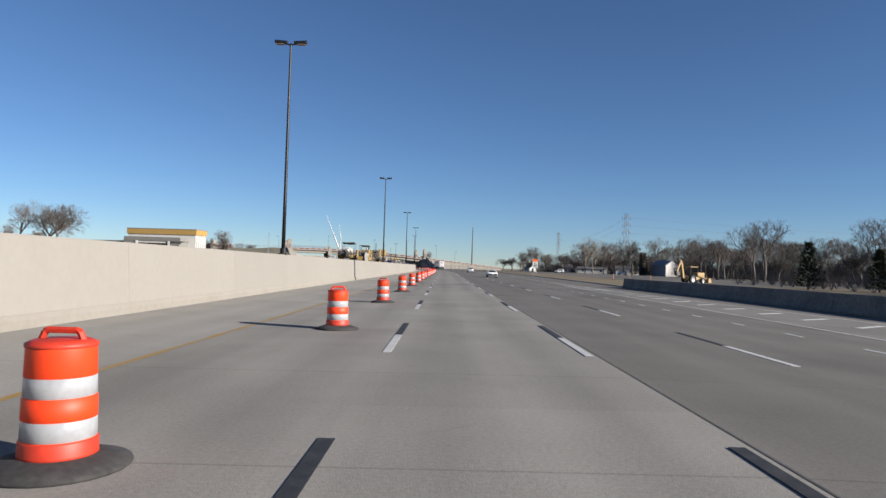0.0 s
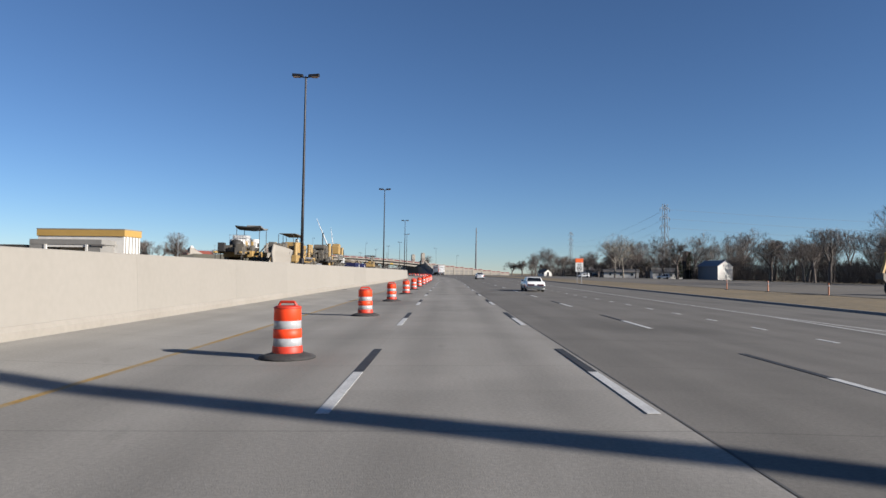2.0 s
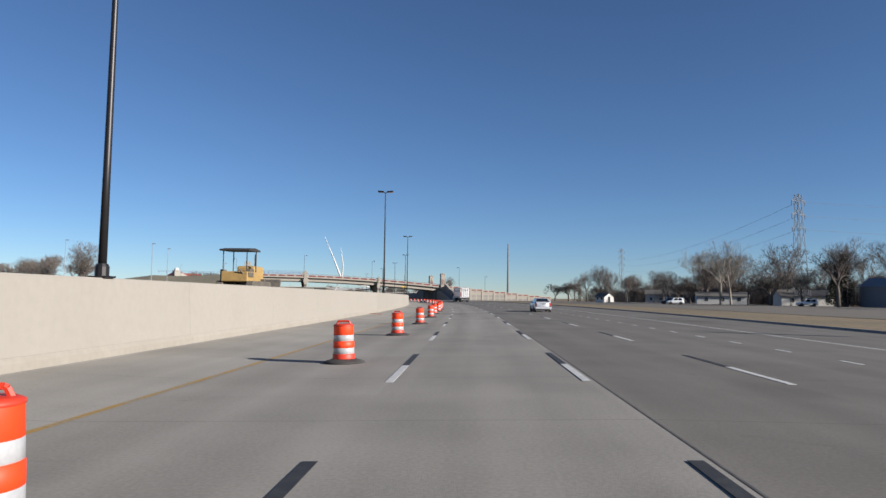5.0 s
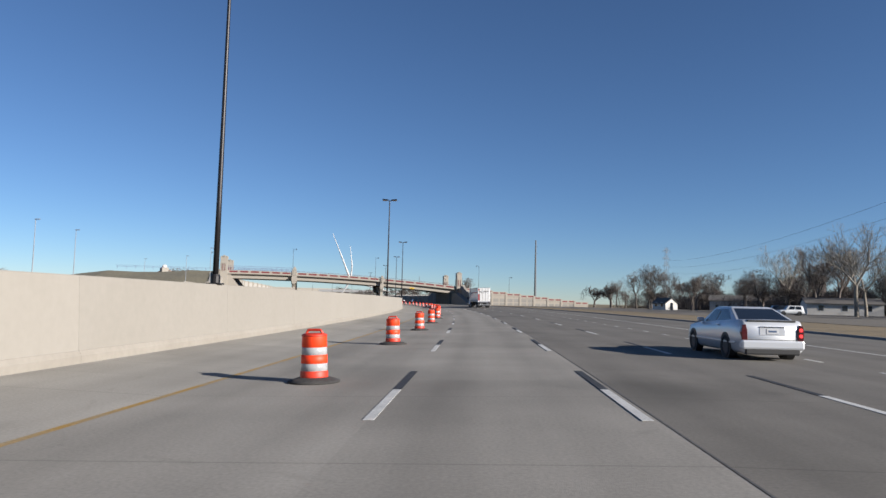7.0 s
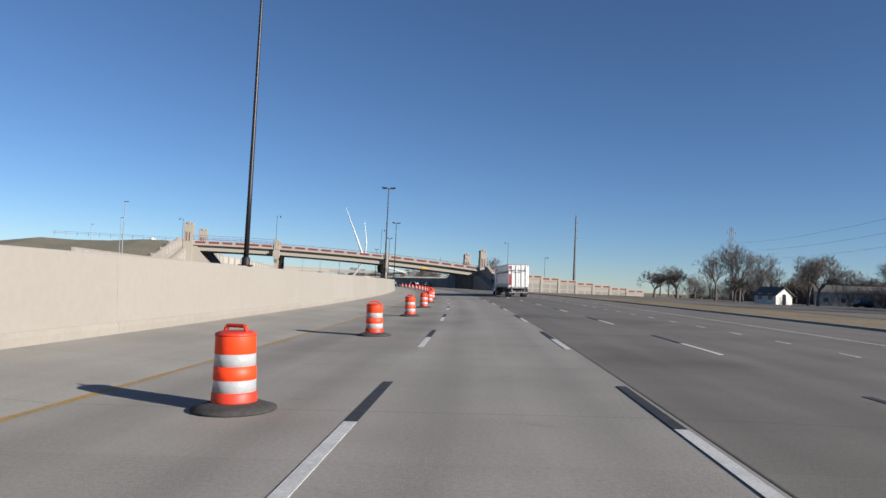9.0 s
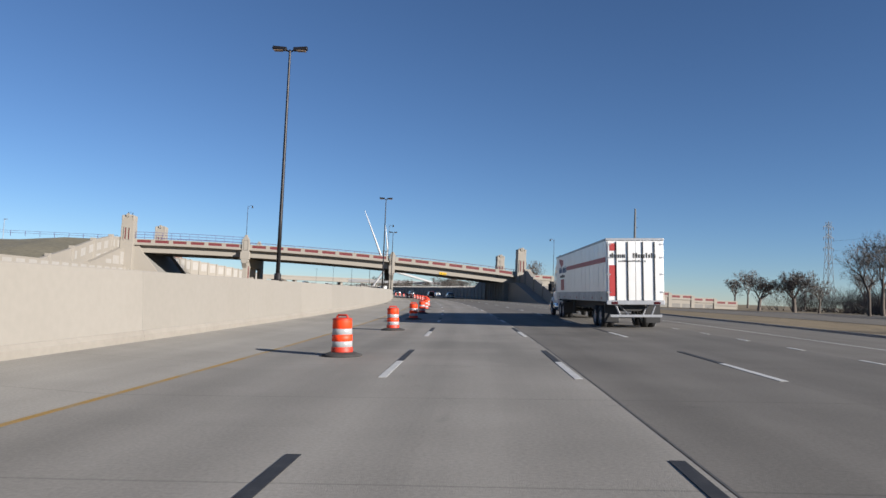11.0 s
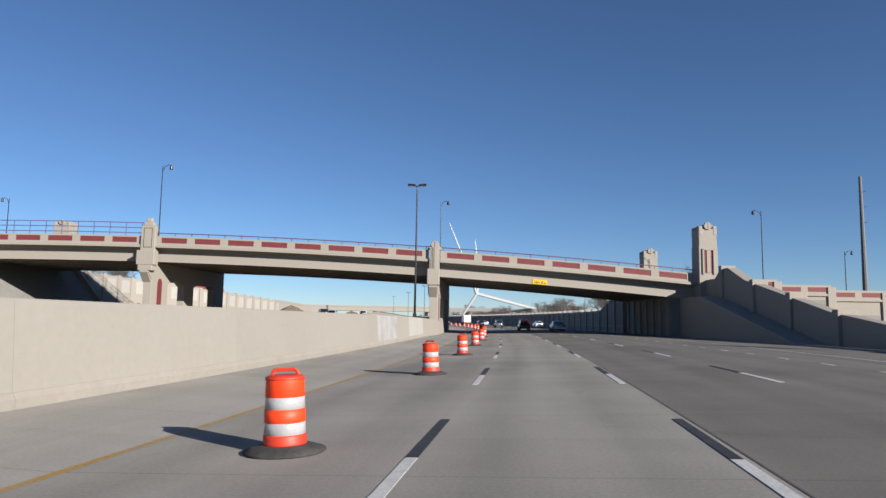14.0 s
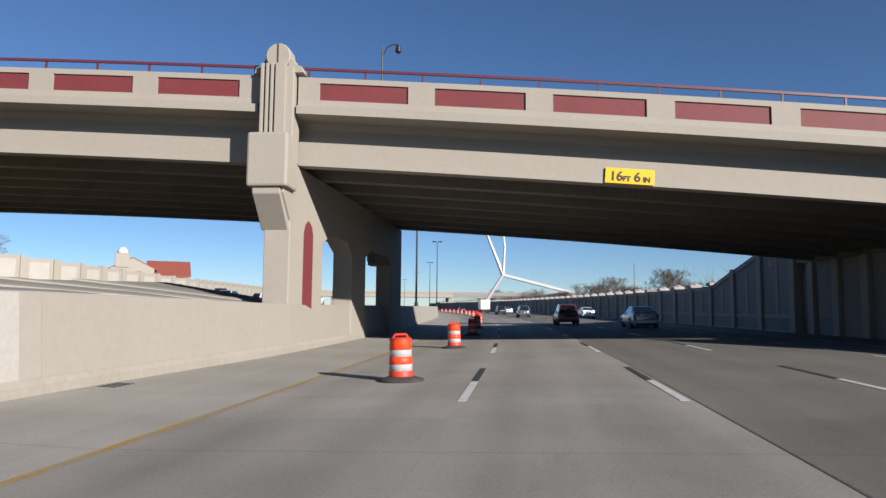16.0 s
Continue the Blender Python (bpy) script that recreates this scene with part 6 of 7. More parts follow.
# ---------------------------------------------------------------- houses, shed and far buildings
def house(label, m, L, W, h, ridge, wall_m, roof_m, windows=3, category="house", name="house"):
    t = thing(name, label, category, m=m)
    bm = bmesh.new()
    prism(bm, [(-W / 2, -0.3), (W / 2, -0.3), (W / 2, h), (0, h + ridge - 0.06), (-W / 2, h)], 0, L, "y")
    part("wall", bm, wall_m, t)
    for sx in (-1, 1):
        bm = bmesh.new()
        e = W / 2 + 0.4
        k = ridge / (W / 2)
        prism(bm, [(0, h + ridge), (0, h + ridge + 0.14), (sx * e, h - 0.4 * k + 0.14), (sx * e, h - 0.4 * k)], -0.35, L + 0.35, "y")
        part("roof_slope", bm, roof_m, t)
        for i in range(windows):
            y = L * (i + 0.6) / (windows + 0.2)
            wn_ = part("window", boxm(*sorted((sx * (W / 2 - 0.05), sx * (W / 2 + 0.03))), y - 0.5, y + 0.5, 0.9, 2.0), M["window"], t)
            part("window_frame", boxm(*sorted((sx * (W / 2), sx * (W / 2 + 0.02))), y - 0.6, y + 0.6, 0.8, 2.1), M["sign_white"], wn_)
    part("door", boxm(-0.5, 0.5, -0.04, 0.02, 0, 2.05), M["window"], t)
    return t


def at(s, lat, turn=0):
    return pose(*P(s, lat, terrain(s, lat)), 0, 0, turn)


# the grey body paints in the shade of its road side; the gable stays white
shed = house("white gabled shed with a shade-grey side wall", at(273.8, 101, 22), 9.4, 6.6, 4.8, 1.9, M["siding_grey"], M["siding_grey"], 0, "shed", "shed")
bm = bmesh.new()
prism(bm, [(-3.35, 0), (3.35, 0), (3.35, 4.72), (0, 6.6), (-3.35, 4.72)], -0.14, -0.02, "y")
part("gable_front", bm, M["siding"], shed, "white boarded gable front")
house("low white house with a grey shingle roof", at(294, 98, 80), 13, 8, 2.5, 1.5, M["siding"], M["roof_grey"])
house("white bungalow behind bare trees", at(318, 90, 75), 14, 8, 2.4, 1.1, M["siding"], M["roof_grey"])
house("long white house beyond the lot", at(392, 118, 70), 20, 9, 3.4, 1.8, M["siding"], M["roof_grey"], 5)
house("long pale house behind the sycamores", at(376, 134, 70), 18, 9, 3.4, 1.8, M["siding"], M["roof_grey"], 5)
house("small white house by the trees", at(362, 66, 30), 5, 4.4, 1.9, 1.4, M["siding"], M["roof_grey"], 2)
for s, lat, h, w in ((283, 92, 9.6, 1.05), (372, 118, 11.0, 1.2)):
    t = thing("brick_chimney", "tall square dark brick stack among the trees", "chimney", m=at(s, lat, 20))
    part("shaft", boxm(-w, w, -w, w, -0.3, h, bev=0.06), M["brick"], t)
    part("cap", boxm(-w - 0.15, w + 0.15, -w - 0.15, w + 0.15, h, h + 0.35, bev=0.05), M["brick"], t)

# depot with an ochre fascia beyond the yard
t = thing("depot_building", "long white depot building with an ochre fascia", "building", m=pose(-116.0, 237.6, 2.5, 0, 0, -5.4))
part("wall", boxm(0, 25.6, 0, 8, -0.8, 7.5), M["siding"], t)
part("fascia", boxm(-0.3, 25.9, -0.3, 8.3, 7.5, 9.3, bev=0.06), M["bld_yellow"], t, "ochre roof fascia")
part("fascia_trim", boxm(-0.35, 25.95, -0.35, 8.35, 9.3, 9.6, bev=0.03), M["concrete_grey"], t)
for i in range(5):
    part("wall_rib", boxm(25.58, 25.75, 0.6 + i * 1.6, 0.9 + i * 1.6, -0.8, 7.5), M["concrete_grey"], t)
awning = part("awning", boxm(2.4, 23.2, -6.5, -0.02, 4.9, 6.3, bev=0.05), M["concrete_grey"], t, "grey flat loading awning")
part("awning_fascia", boxm(20.4, 24.2, -6.7, -5.9, 4.5, 5.0, bev=0.03), M["roof_grey"], awning)
part("side_bay", boxm(2.4, 6.6, -6.4, -0.02, -0.8, 4.9), M["concrete_grey"], t)
part("side_bay", boxm(19.2, 22.8, -6.4, -0.02, -0.8, 4.9), M["concrete_grey"], t)
for x in (6.7, 18.6):
    part("pillar", boxm(x, x + 0.6, -6.6, -6.0, -0.8, 4.95), M["siding"], t)
for i in range(3):
    part("bay_door", boxm(7.8 + i * 3.6, 10.6 + i * 3.6, -0.12, -0.02, -0.4, 3.6), M["galv"], t)
part("awning_lintel", boxm(7.3, 18.6, -6.3, -6.05, 4.2, 4.9), M["siding"], t)
t = thing("warehouse", "low pale warehouse beside the depot", "building", m=pose(-131.5, 233.5, 2.5, 0, 0, -5))
part("wall", boxm(0, 9.2, 0, 12, -0.8, 4.5, bev=0.05), M["siding"], t)
part("annex_wall", boxm(9.25, 15.0, 0.6, 12, -0.8, 4.4, bev=0.05), M["concrete"], t)
part("roof", boxm(-0.3, 15.2, -0.3, 12.3, 4.5, 4.75), M["roof_grey"], t)
part("shutter", boxm(2.0, 4.6, -0.08, -0.02, -0.4, 2.6), M["galv"], t)

# chapel beyond the far carriageway
t = thing("chapel", "cream chapel with a red tiled roof and a small dome", "building", m=pose(-203, 583, 6.0, 0, 0, 46) @ Matrix.Scale(1.6, 4))
bm = bmesh.new()
prism(bm, [(-4, -3.0), (4, -3.0), (4, 4.2), (0, 6.3), (-4, 4.2)], -1.5, 9.0, "y")
part("front_gable", bm, M["concrete"], t)
part("nave_wall", boxm(3.9, 10.5, 0, 9, -3.0, 3.0), M["siding"], t)
bm = bmesh.new()
prism(bm, [(-0.6, 2.8), (4.5, 6.0), (9.6, 2.8), (9.6, 3.0), (4.5, 6.25), (-0.6, 3.0)], 2.5, 11.0, "x")
part("roof", bm, M["roof_red"], t, "red tiled roof")
for sx in (-1, 1):
    bm = bmesh.new()
    prism(bm, [(0, 6.35), (0, 6.55), (sx * 4.5, 4.15), (sx * 4.5, 3.95)], -1.2, 9.2, "y")
    part("gable_roof", bm, M["roof_red"], t)
tw = part("bell_tower", boxm(-3.2, -0.6, -1.7, 0.9, 4.4, 7.2, bev=0.1), M["concrete"], t)
bm = bmesh.new()
lathe(bm, [(1.0, 7.2), (0.95, 7.7), (0.7, 8.15), (0.3, 8.4), (0, 8.45)], 16, "z", (-1.9, -0.4, 0))
part("dome", bm, M["siding"], tw, smooth=True)
for i in range(2):
    part("window", boxm(5.2 + i * 2.6, 6.2 + i * 2.6, -0.05, 0.02, 0.8, 2.2), M["window"], t)


# ---------------------------------------------------------------- pylon, poles and wires
def pylon(m, h, w=2.6):
    t = thing("transmission_tower", "grey steel lattice transmission tower far off", "pylon", "pylons", m=m)
    bm = bmesh.new()
    zs = [0, h * 0.18, h * 0.36, h * 0.52, h * 0.66, h * 0.78, h * 0.89, h]
    def c(i, k):
        ww = w * (1 - 0.80 * min(1, zs[i] / (h * 0.8))) * 0.5 + 0.35
        return Vector((ww * (1, -1, -1, 1)[k], ww * (1, 1, -1, -1)[k], zs[i]))
    for i in range(len(zs) - 1):
        for k in range(4):
            tube(bm, c(i, k), c(i + 1, k), 0.07, n=4, caps=False)
            tube(bm, c(i, k), c(i + 1, (k + 1) % 4), 0.035, n=4, caps=False)
            tube(bm, c(i, (k + 1) % 4), c(i + 1, k), 0.035, n=4, caps=False)
    part("lattice", bm, M["pylon"], t)
    for z in (h * 0.7, h * 0.82, h * 0.94):
        bm = bmesh.new()
        tube(bm, (-2.6, 0, z), (2.6, 0, z), 0.08, n=4)
        tube(bm, (-2.6, 0, z), (0, 0, z + 0.9), 0.05, n=4)
        tube(bm, (2.6, 0, z), (0, 0, z + 0.9), 0.05, n=4)
        arm = part("cross_arm", bm, M["pylon"], t)
        for sx in (-1, 1):
            part("insulator", tube(bmesh.new(), (sx * 2.5, 0, z), (sx * 2.5, 0, z - 1.2), 0.09, n=6), M["pole"], arm)
    return t


pylon(pose(80.5, 301, 0, 0, 0, 30), 28.5)
pylon(pose(93, 560, 0, 0, 0, 30), 34)
for x, y, h, r in ((19.7, 533.0, 34.0, 0.68), (-60, 700, 20, 0.25)):
    t = thing("utility_pole", "tall tapered steel utility pole", "utility pole", "utility poles", m=pose(x, y, 0))
    bm = bmesh.new()
    lathe(bm, [(r, -0.3), (r * 0.45, h)], 10)
    part("shaft", bm, M["pylon"], t)
    for z in (h * 0.9, h * 0.8, h * 0.7):
        part("insulator", tube(bmesh.new(), (0, 0, z), (1.0, 0, z + 0.15), 0.05, n=6), M["pole"], t)
for j, z in enumerate((19.5, 22.9, 26.4)):
    for a, b in ((Vector((420, 330, z)), Vector((80.5, 301, z))), (Vector((80.5, 301, z)), Vector((93, 560, z)))):
        side = (b - a).cross(Vector((0, 0, 1))).normalized() * 0.03
        rings = []
        for i in range(13):
            u = i / 12
            q = a.lerp(b, u) - Vector((0, 0, 16 * u * (1 - u)))
            rings.append([q + side, q - side, q + Vector((0, 0, 0.05))])
        tagged(new("power_line", finish(loft(rings), "power_line", M["pylon"])), "thin sagging power line between pylons", "cable", "power lines")
# slim lamps in the yard beyond the wall
for x, y, h in ((-79.5, 291, 11.5), (-84, 309, 11.5), (-92, 276, 11.0), (-72, 345, 11), (-95, 380, 11), (-130, 420, 12)):
    t = thing("street_lamp", "slim grey lamp post beyond the yard", "street lamp", "lamps of the far street", m=pose(x, y, 2.2))
    bm = bmesh.new()
    lathe(bm, [(0.10, -0.2), (0.05, h)], 8)
    part("shaft", bm, M["galv"], t)
    part("lamp_head", boxm(-0.15, 0.75, -0.14, 0.14, h, h + 0.14, bev=0.03), M["galv"], t)

# ---------------------------------------------------------------- white-winged footbridge far ahead
t = thing("winged_footbridge", "white steel footbridge with two tall wing masts", "bridge", m=pose(-112, 690, 0))
J = Vector((0, 0, 15))


def blade(name, a, b, w0, w1, mid=None):
    bm = bmesh.new()
    pts = [a, mid or a.lerp(b, 0.5), b]
    ws = [w0, (w0 + w1) / 2 * 1.1, w1]
    for i in range(2):
        tube(bm, pts[i], pts[i + 1], ws[i], ws[i + 1], 6)
    part(name, bm, M["mast_white"], t)


blade("wing_mast", J, Vector((-15, 0, 51)), 0.95, 0.2, Vector((-6.5, 0, 31)))
blade("wing_mast", J, Vector((-1.2, 0, 42)), 0.8, 0.15, Vector((0.8, 0, 27)))
blade("leg", J, Vector((-9.5, -2, 0)), 0.7, 0.6)
blade("arm", J, Vector((27, 22, 7.5)), 0.7, 0.6)
part("walkway", boxm(-30, 34, 20, 23, 6.4, 8.2, bev=0.1), M["mast_white"], t)

# ---------------------------------------------------------------- second bridge in the distance
t = thing("far_bridge", "plain cream concrete bridge far ahead", "bridge", m=upright(790, 0, 0))
part("deck", boxm(-95, 60, 0, 14, 6.6, 8.9, bev=0.05), M["concrete"], t)
part("parapet", boxm(-95, 60, -0.2, 0.2, 8.9, 9.8, bev=0.03), M["concrete"], t)
for x in (-70, -42, -11.5, 22, 48):
    part("pier", boxm(x - 0.8, x + 0.8, 1, 13, -0.5, 6.6, bev=0.05), M["concrete"], t)

# ---------------------------------------------------------------- machines in the yard behind the wall
def yard(s, lat, turn=0.0):
    return upright(s, lat, terrain(s, lat) + 0.04, turn=turn)


def track(t, x, y0, y1, h=0.75):
    bm = bmesh.new()
    prism(bm, [(y0, h * 0.5), (y0 + 0.25, 0.02), (y1 - 0.25, 0.02), (y1, h * 0.5), (y1 - 0.25, h), (y0 + 0.25, h)], x - 0.22, x + 0.22, "x", bev=0.05)
    tr = part("crawler_track", bm, M["mach_grey"], t)
    n = int((y1 - y0) / 0.5)
    for i in range(n):
        y = y0 + 0.35 + i * (y1 - y0 - 0.7) / max(1, n - 1)
        part("track_roller", tube(bmesh.new(), (x - 0.25, y, h * 0.42), (x + 0.25, y, h * 0.42), h * 0.26, n=10), M["frame_dark"], tr)


def canopy(t, x0, x1, y0, y1, z, tilt=0.1, material="mach_grey"):
    bm = bmesh.new()
    prism(bm, [(y0 - 0.2, z), (y1 + 0.2, z + tilt), (y1 + 0.2, z + tilt + 0.1), ((y0 + y1) / 2, z + tilt / 2 + 0.2), (y0 - 0.2, z + 0.1)], x0 - 0.2, x1 + 0.2, "x", bev=0.02)
    part("canopy", bm, M[material], t, "sheet canopy")
    for x in (x0, x1):
        for y in (y0, y1):
            part("canopy_post", tube(bmesh.new(), (x, y, 1.5), (x, y, z + 0.05), 0.035, n=6), M["frame_dark"], t)


def pipes(t, seed, x0, x1, y0, y1, z0, z1, n, material="mach_grey"):
    """A tangle of hoses, brackets and small housings on one machine part."""
    r = random.Random(seed)
    bm = bmesh.new()
    for i in range(n):
        p = Vector((r.uniform(x0, x1), r.uniform(y0, y1), r.uniform(z0, z1)))
        if r.random() < 0.5:
            s = Vector((r.uniform(0.08, 0.3), r.uniform(0.1, 0.45), r.uniform(0.08, 0.35)))
            box(bm, p.x - s.x, p.x + s.x, p.y - s.y, p.y + s.y, p.z - s.z, p.z + s.z, bev=0.015)
        else:
            q = p + Vector((r.uniform(-0.5, 0.5), r.uniform(-1, 1), r.uniform(-0.6, 0.6)))
            q.z = min(max(q.z, z0), z1)
            m = (p + q) / 2 + Vector((0, 0, -0.15))
            tube(bm, p, m, 0.04, n=6)
            tube(bm, m, q, 0.04, n=6)
    tagged(part("engine_clutter", bm, M[material], t, "dusty dark hoses and housings"), "dusty dark hoses and housings", kind="stuff")


# first paver, with a caged white tank and a sagging canopy
PAVER_BASE = 1.0
t = thing("paving_machine", "dusty yellow concrete paver with dark canopy and caged white tank", "machine", "paving machines in the yard", m=yard(99.1, -16.4) @ Matrix.Translation((0, 0, 0.28)))
for x in (-0.9, 1.0):
    track(t, x, 2.3, 6.2, 0.8)
    part("track_pad", boxm(x - 0.3, x + 0.3, 2.4, 6.1, -0.36, 0.06, bev=0.03), M["frame_dark"], t)
for x in (-1.0, 0.9):
    part("low_beam", boxm(x - 0.09, x + 0.09, 0.0, 2.6, PAVER_BASE - 0.02, PAVER_BASE + 0.12, bev=0.02), M["cat_yellow"], t)
    for y in (0.15, 1.3):
        part("beam_leg", tube(bmesh.new(), (x, y, -0.35), (x, y + 0.08, PAVER_BASE), 0.035, n=6), M["frame_dark"], t)
part("stake", tube(bmesh.new(), (0.9, 0.55, 0.3), (0.9, 0.55, 1.95), 0.03, n=6), M["frame_dark"], t)
ch = part("chassis", boxm(-1.1, 1.15, 2.2, 6.3, 0.72, 1.22, bev=0.05), M["cat_yellow"], t)
for y in (2.5, 3.4, 4.3, 5.2, 6.0):
    part("stiffener", boxm(1.14, 1.23, y, y + 0.09, 0.74, 1.2, bev=0.01), M["cat_yellow"], ch)
part("deck", boxm(-0.7, 0.9, 0.8, 2.4, PAVER_BASE + 0.12, PAVER_BASE + 0.2, bev=0.01), M["mach_grey"], t)
d = part("drum_tank", tube(bmesh.new(), (0.2, 0.9, 1.62), (0.2, 1.75, 1.62), 0.4, n=20), M["frame_dark"], t, "dark steel drum lying on its side", True)
for y in (0.98, 1.32, 1.66):
    part("drum_hoop", tube(bmesh.new(), (0.2, y - 0.02, 1.62), (0.2, y + 0.02, 1.62), 0.415, n=20), M["mach_grey"], d)
part("drum_tank", tube(bmesh.new(), (-0.35, 1.6, 1.72), (0.5, 2.15, 1.72), 0.36, n=20), M["tank_white"], t, "white plastic drum lying on its side", True)
part("box_cabinet", boxm(-0.9, -0.4, 0.35, 0.7, 1.1, 1.75, bev=0.03), M["frame_dark"], t)
for y, z in ((2.36, 1.95), (3.95, 2.0)):
    part("guide_post", boxm(0.5, 0.68, y - 0.09, y + 0.09, 1.2, z, bev=0.03), M["cat_yellow"], t)
tank = part("tank", boxm(-0.55, 0.5, 2.65, 3.7, 1.45, 2.42, bev=0.07), M["tank_white"], t, "translucent white liquid tank in a cage")
for i in range(6):
    y = 2.62 + i * 0.22
    part("cage_bar", tube(bmesh.new(), (0.53, y, 1.4), (0.53, y, 2.45), 0.012, n=5), M["galv"], tank)
    x = -0.57 + i * 0.22
    part("cage_bar", tube(bmesh.new(), (x, 2.62, 1.4), (x, 2.62, 2.45), 0.012, n=5), M["galv"], tank)
for z in (1.42, 1.68, 1.93, 2.18, 2.45):
    part("cage_bar", tube(bmesh.new(), (0.53, 2.62, z), (0.53, 3.72, z), 0.012, n=5), M["galv"], tank)
    part("cage_bar", tube(bmesh.new(), (-0.57, 2.62, z), (0.53, 2.62, z), 0.012, n=5), M["galv"], tank)
part("pallet", boxm(-0.57, 0.55, 2.62, 3.72, 1.22, 1.4, bev=0.01), M["frame_dark"], t)
bm = bmesh.new()
prism(bm, [(4.35, 1.2), (5.3, 1.2), (5.2, 1.95), (4.5, 2.02)], 0.25, 0.8, "x", bev=0.04)
desk = part("control_desk", bm, M["tank_white"], t, "white sloping control cabinet")
part("dial_panel", boxm(0.8, 0.815, 4.6, 5.1, 1.6, 1.9), M["frame_dark"], desk)
part("round_tank", tube(bmesh.new(), (0.3, 5.75, 1.22), (0.3, 5.75, 2.25), 0.32, n=18), M["tank_white"], t, "upright white plastic tank", True)
part("seat", boxm(-0.3, 0.15, 4.9, 5.3, 1.7, 2.35, bev=0.08), M["frame_dark"], t)
part("engine_hood", boxm(-0.95, -0.1, 3.9, 5.6, 1.22, 1.85, bev=0.08), M["cat_yellow"], t)
# sagging canopy of dark sheet, with pale patches on top
secs = []
for i in range(11):
    u = i / 10
    y = 4.0 + 2.2 * u
    zc = 3.2 - 0.1 * u - 0.14 * math.sin(u * math.pi)
    secs.append([(-0.8, y, zc - 0.03), (0.3, y, zc - 0.12), (1.2, y + 0.04 * math.sin(i * 2.1), zc - 0.04), (1.2, y, zc + 0.05), (0.3, y, zc - 0.02 + 0.03 * math.sin(i * 2.9)), (-0.8, y, zc + 0.06)])
top = part("canopy", loft(secs), M["frame_dark"], t, "sagging dark sheet canopy")
r = random.Random(31)
for i in range(10):
    y = 4.03 + i * 0.21
    u = (y - 4.0) / 2.2
    z = 3.25 - 0.1 * u - 0.14 * math.sin(u * math.pi)
    part("pale_patch", boxm(0.4 + r.uniform(-0.3, 0.4), 1.22, y, y + r.uniform(0.08, 0.19), z - 0.06, z + 0.035, bev=0.01), M["concrete_grey"], top)
for x, y in ((-0.7, 4.1), (1.1, 4.1), (-0.7, 6.1), (1.1, 6.1)):
    part("canopy_post", tube(bmesh.new(), (x, y, 1.0), (x, y, 3.12), 0.028, n=6), M["frame_dark"], t)
pipes(t, 5, -0.9, 1.15, 2.4, 6.2, 1.15, 1.5, 34)
pipes(t, 15, -0.6, 0.8, 0.4, 2.4, 1.1, 1.45, 16)
pipes(t, 25, 0.9, 1.35, 2.2, 6.3, 0.1, 0.8, 20)
part("brace", tube(bmesh.new(), (1.25, 3.2, 0.95), (1.25, 5.6, 1.75), 0.05), M["frame_dark"], t)

# curved concrete-caked blade standing behind the wall
t = thing("screed_blade", "large curved concrete-caked screed blade standing upright", "machine", m=yard(98.4, -13.0))
secs = []
for i in range(13):
    u = i / 12
    y = 7.4 * u
    zt = 1.95 - 0.2 * u + 0.02 * math.sin(u * 40)
    off = 0.35 * u * u
    secs.append([(0.3 - off, y - 0.9 * u, -0.1), (0.12 - off, y - 0.55 * u, zt * 0.33), (0.06 - off, y - 0.1 * u, zt * 0.72), (0.16 - off, y, zt), (0.04 - off, y, zt + 0.03), (-0.1 - off, y - 0.15 * u, zt * 0.7), (-0.06 - off, y - 0.6 * u, zt * 0.33), (0.1 - off, y - 0.95 * u, -0.1)])
part("blade", loft(secs), M["concrete"], t, "pale concrete-caked curved plate", True)
for i in range(4):
    z = 0.15 + i * 0.4
    part("end_plate", boxm(-1.1, -0.25, 6.15 + i * 0.22, 6.5 + i * 0.25, z, z + 0.42, bev=0.02), M["frame_dark"], t)
part("top_rail", tube(bmesh.new(), (-0.02, 0.3, 1.96), (-0.35, 7.3, 1.78), 0.045, n=6), M["frame_dark"], t)
for i in range(5):
    part("brace", tube(bmesh.new(), (-0.7, 0.6 + i * 1.3, 0), (-0.1, 0.6 + i * 1.3, 1.6), 0.05, n=6), M["mach_grey"], t)
pipes(t, 35, -1.0, -0.2, 1.0, 6.6, 1.6, 2.1, 14)

# second paver
t = thing("paving_machine", "yellow slipform paver with a flat sun canopy", "machine", "paving machines in the yard", m=yard(106.4, -14.5))
for x in (-0.9, 0.9):
    track(t, x, 1.6, 4.6)
    track(t, x, 6.4, 9.4)
for a, b, z1 in ((1.4, 4.9, 1.4), (4.95, 7.4, 1.28), (7.45, 9.6, 1.32)):
    part("chassis", boxm(-1.15, 1.12, a, b, 0.82, z1, bev=0.04), M["cat_yellow"], t)
part("side_pipe", tube(bmesh.new(), (1.2, 4.9, 1.22), (1.2, 7.5, 1.22), 0.09, n=10), M["galv"], t)
part("side_pipe", tube(bmesh.new(), (1.2, 4.7, 1.02), (1.2, 7.3, 1.02), 0.06, n=8), M["frame_dark"], t)
bm = bmesh.new()
prism(bm, [(-0.55, 4.0), (0.4, 4.0), (0.65, 4.3), (0.65, 5.8), (-0.55, 5.8)], 1.42, 2.62, "z", bev=0.04)
hood = part("hood", bm, M["cat_yellow"], t)
part("hood_seam", boxm(0.64, 0.665, 4.98, 5.01, 1.45, 2.58), M["frame_dark"], hood)
part("fuel_tank", boxm(-0.8, 0.6, 7.15, 7.85, 1.3, 2.45, bev=0.06), M["cat_yellow"], t)
part("muffler", tube(bmesh.new(), (0.1, 5.7, 2.15), (0.1, 7.1, 2.35), 0.24, n=14), M["mach_grey"], t)
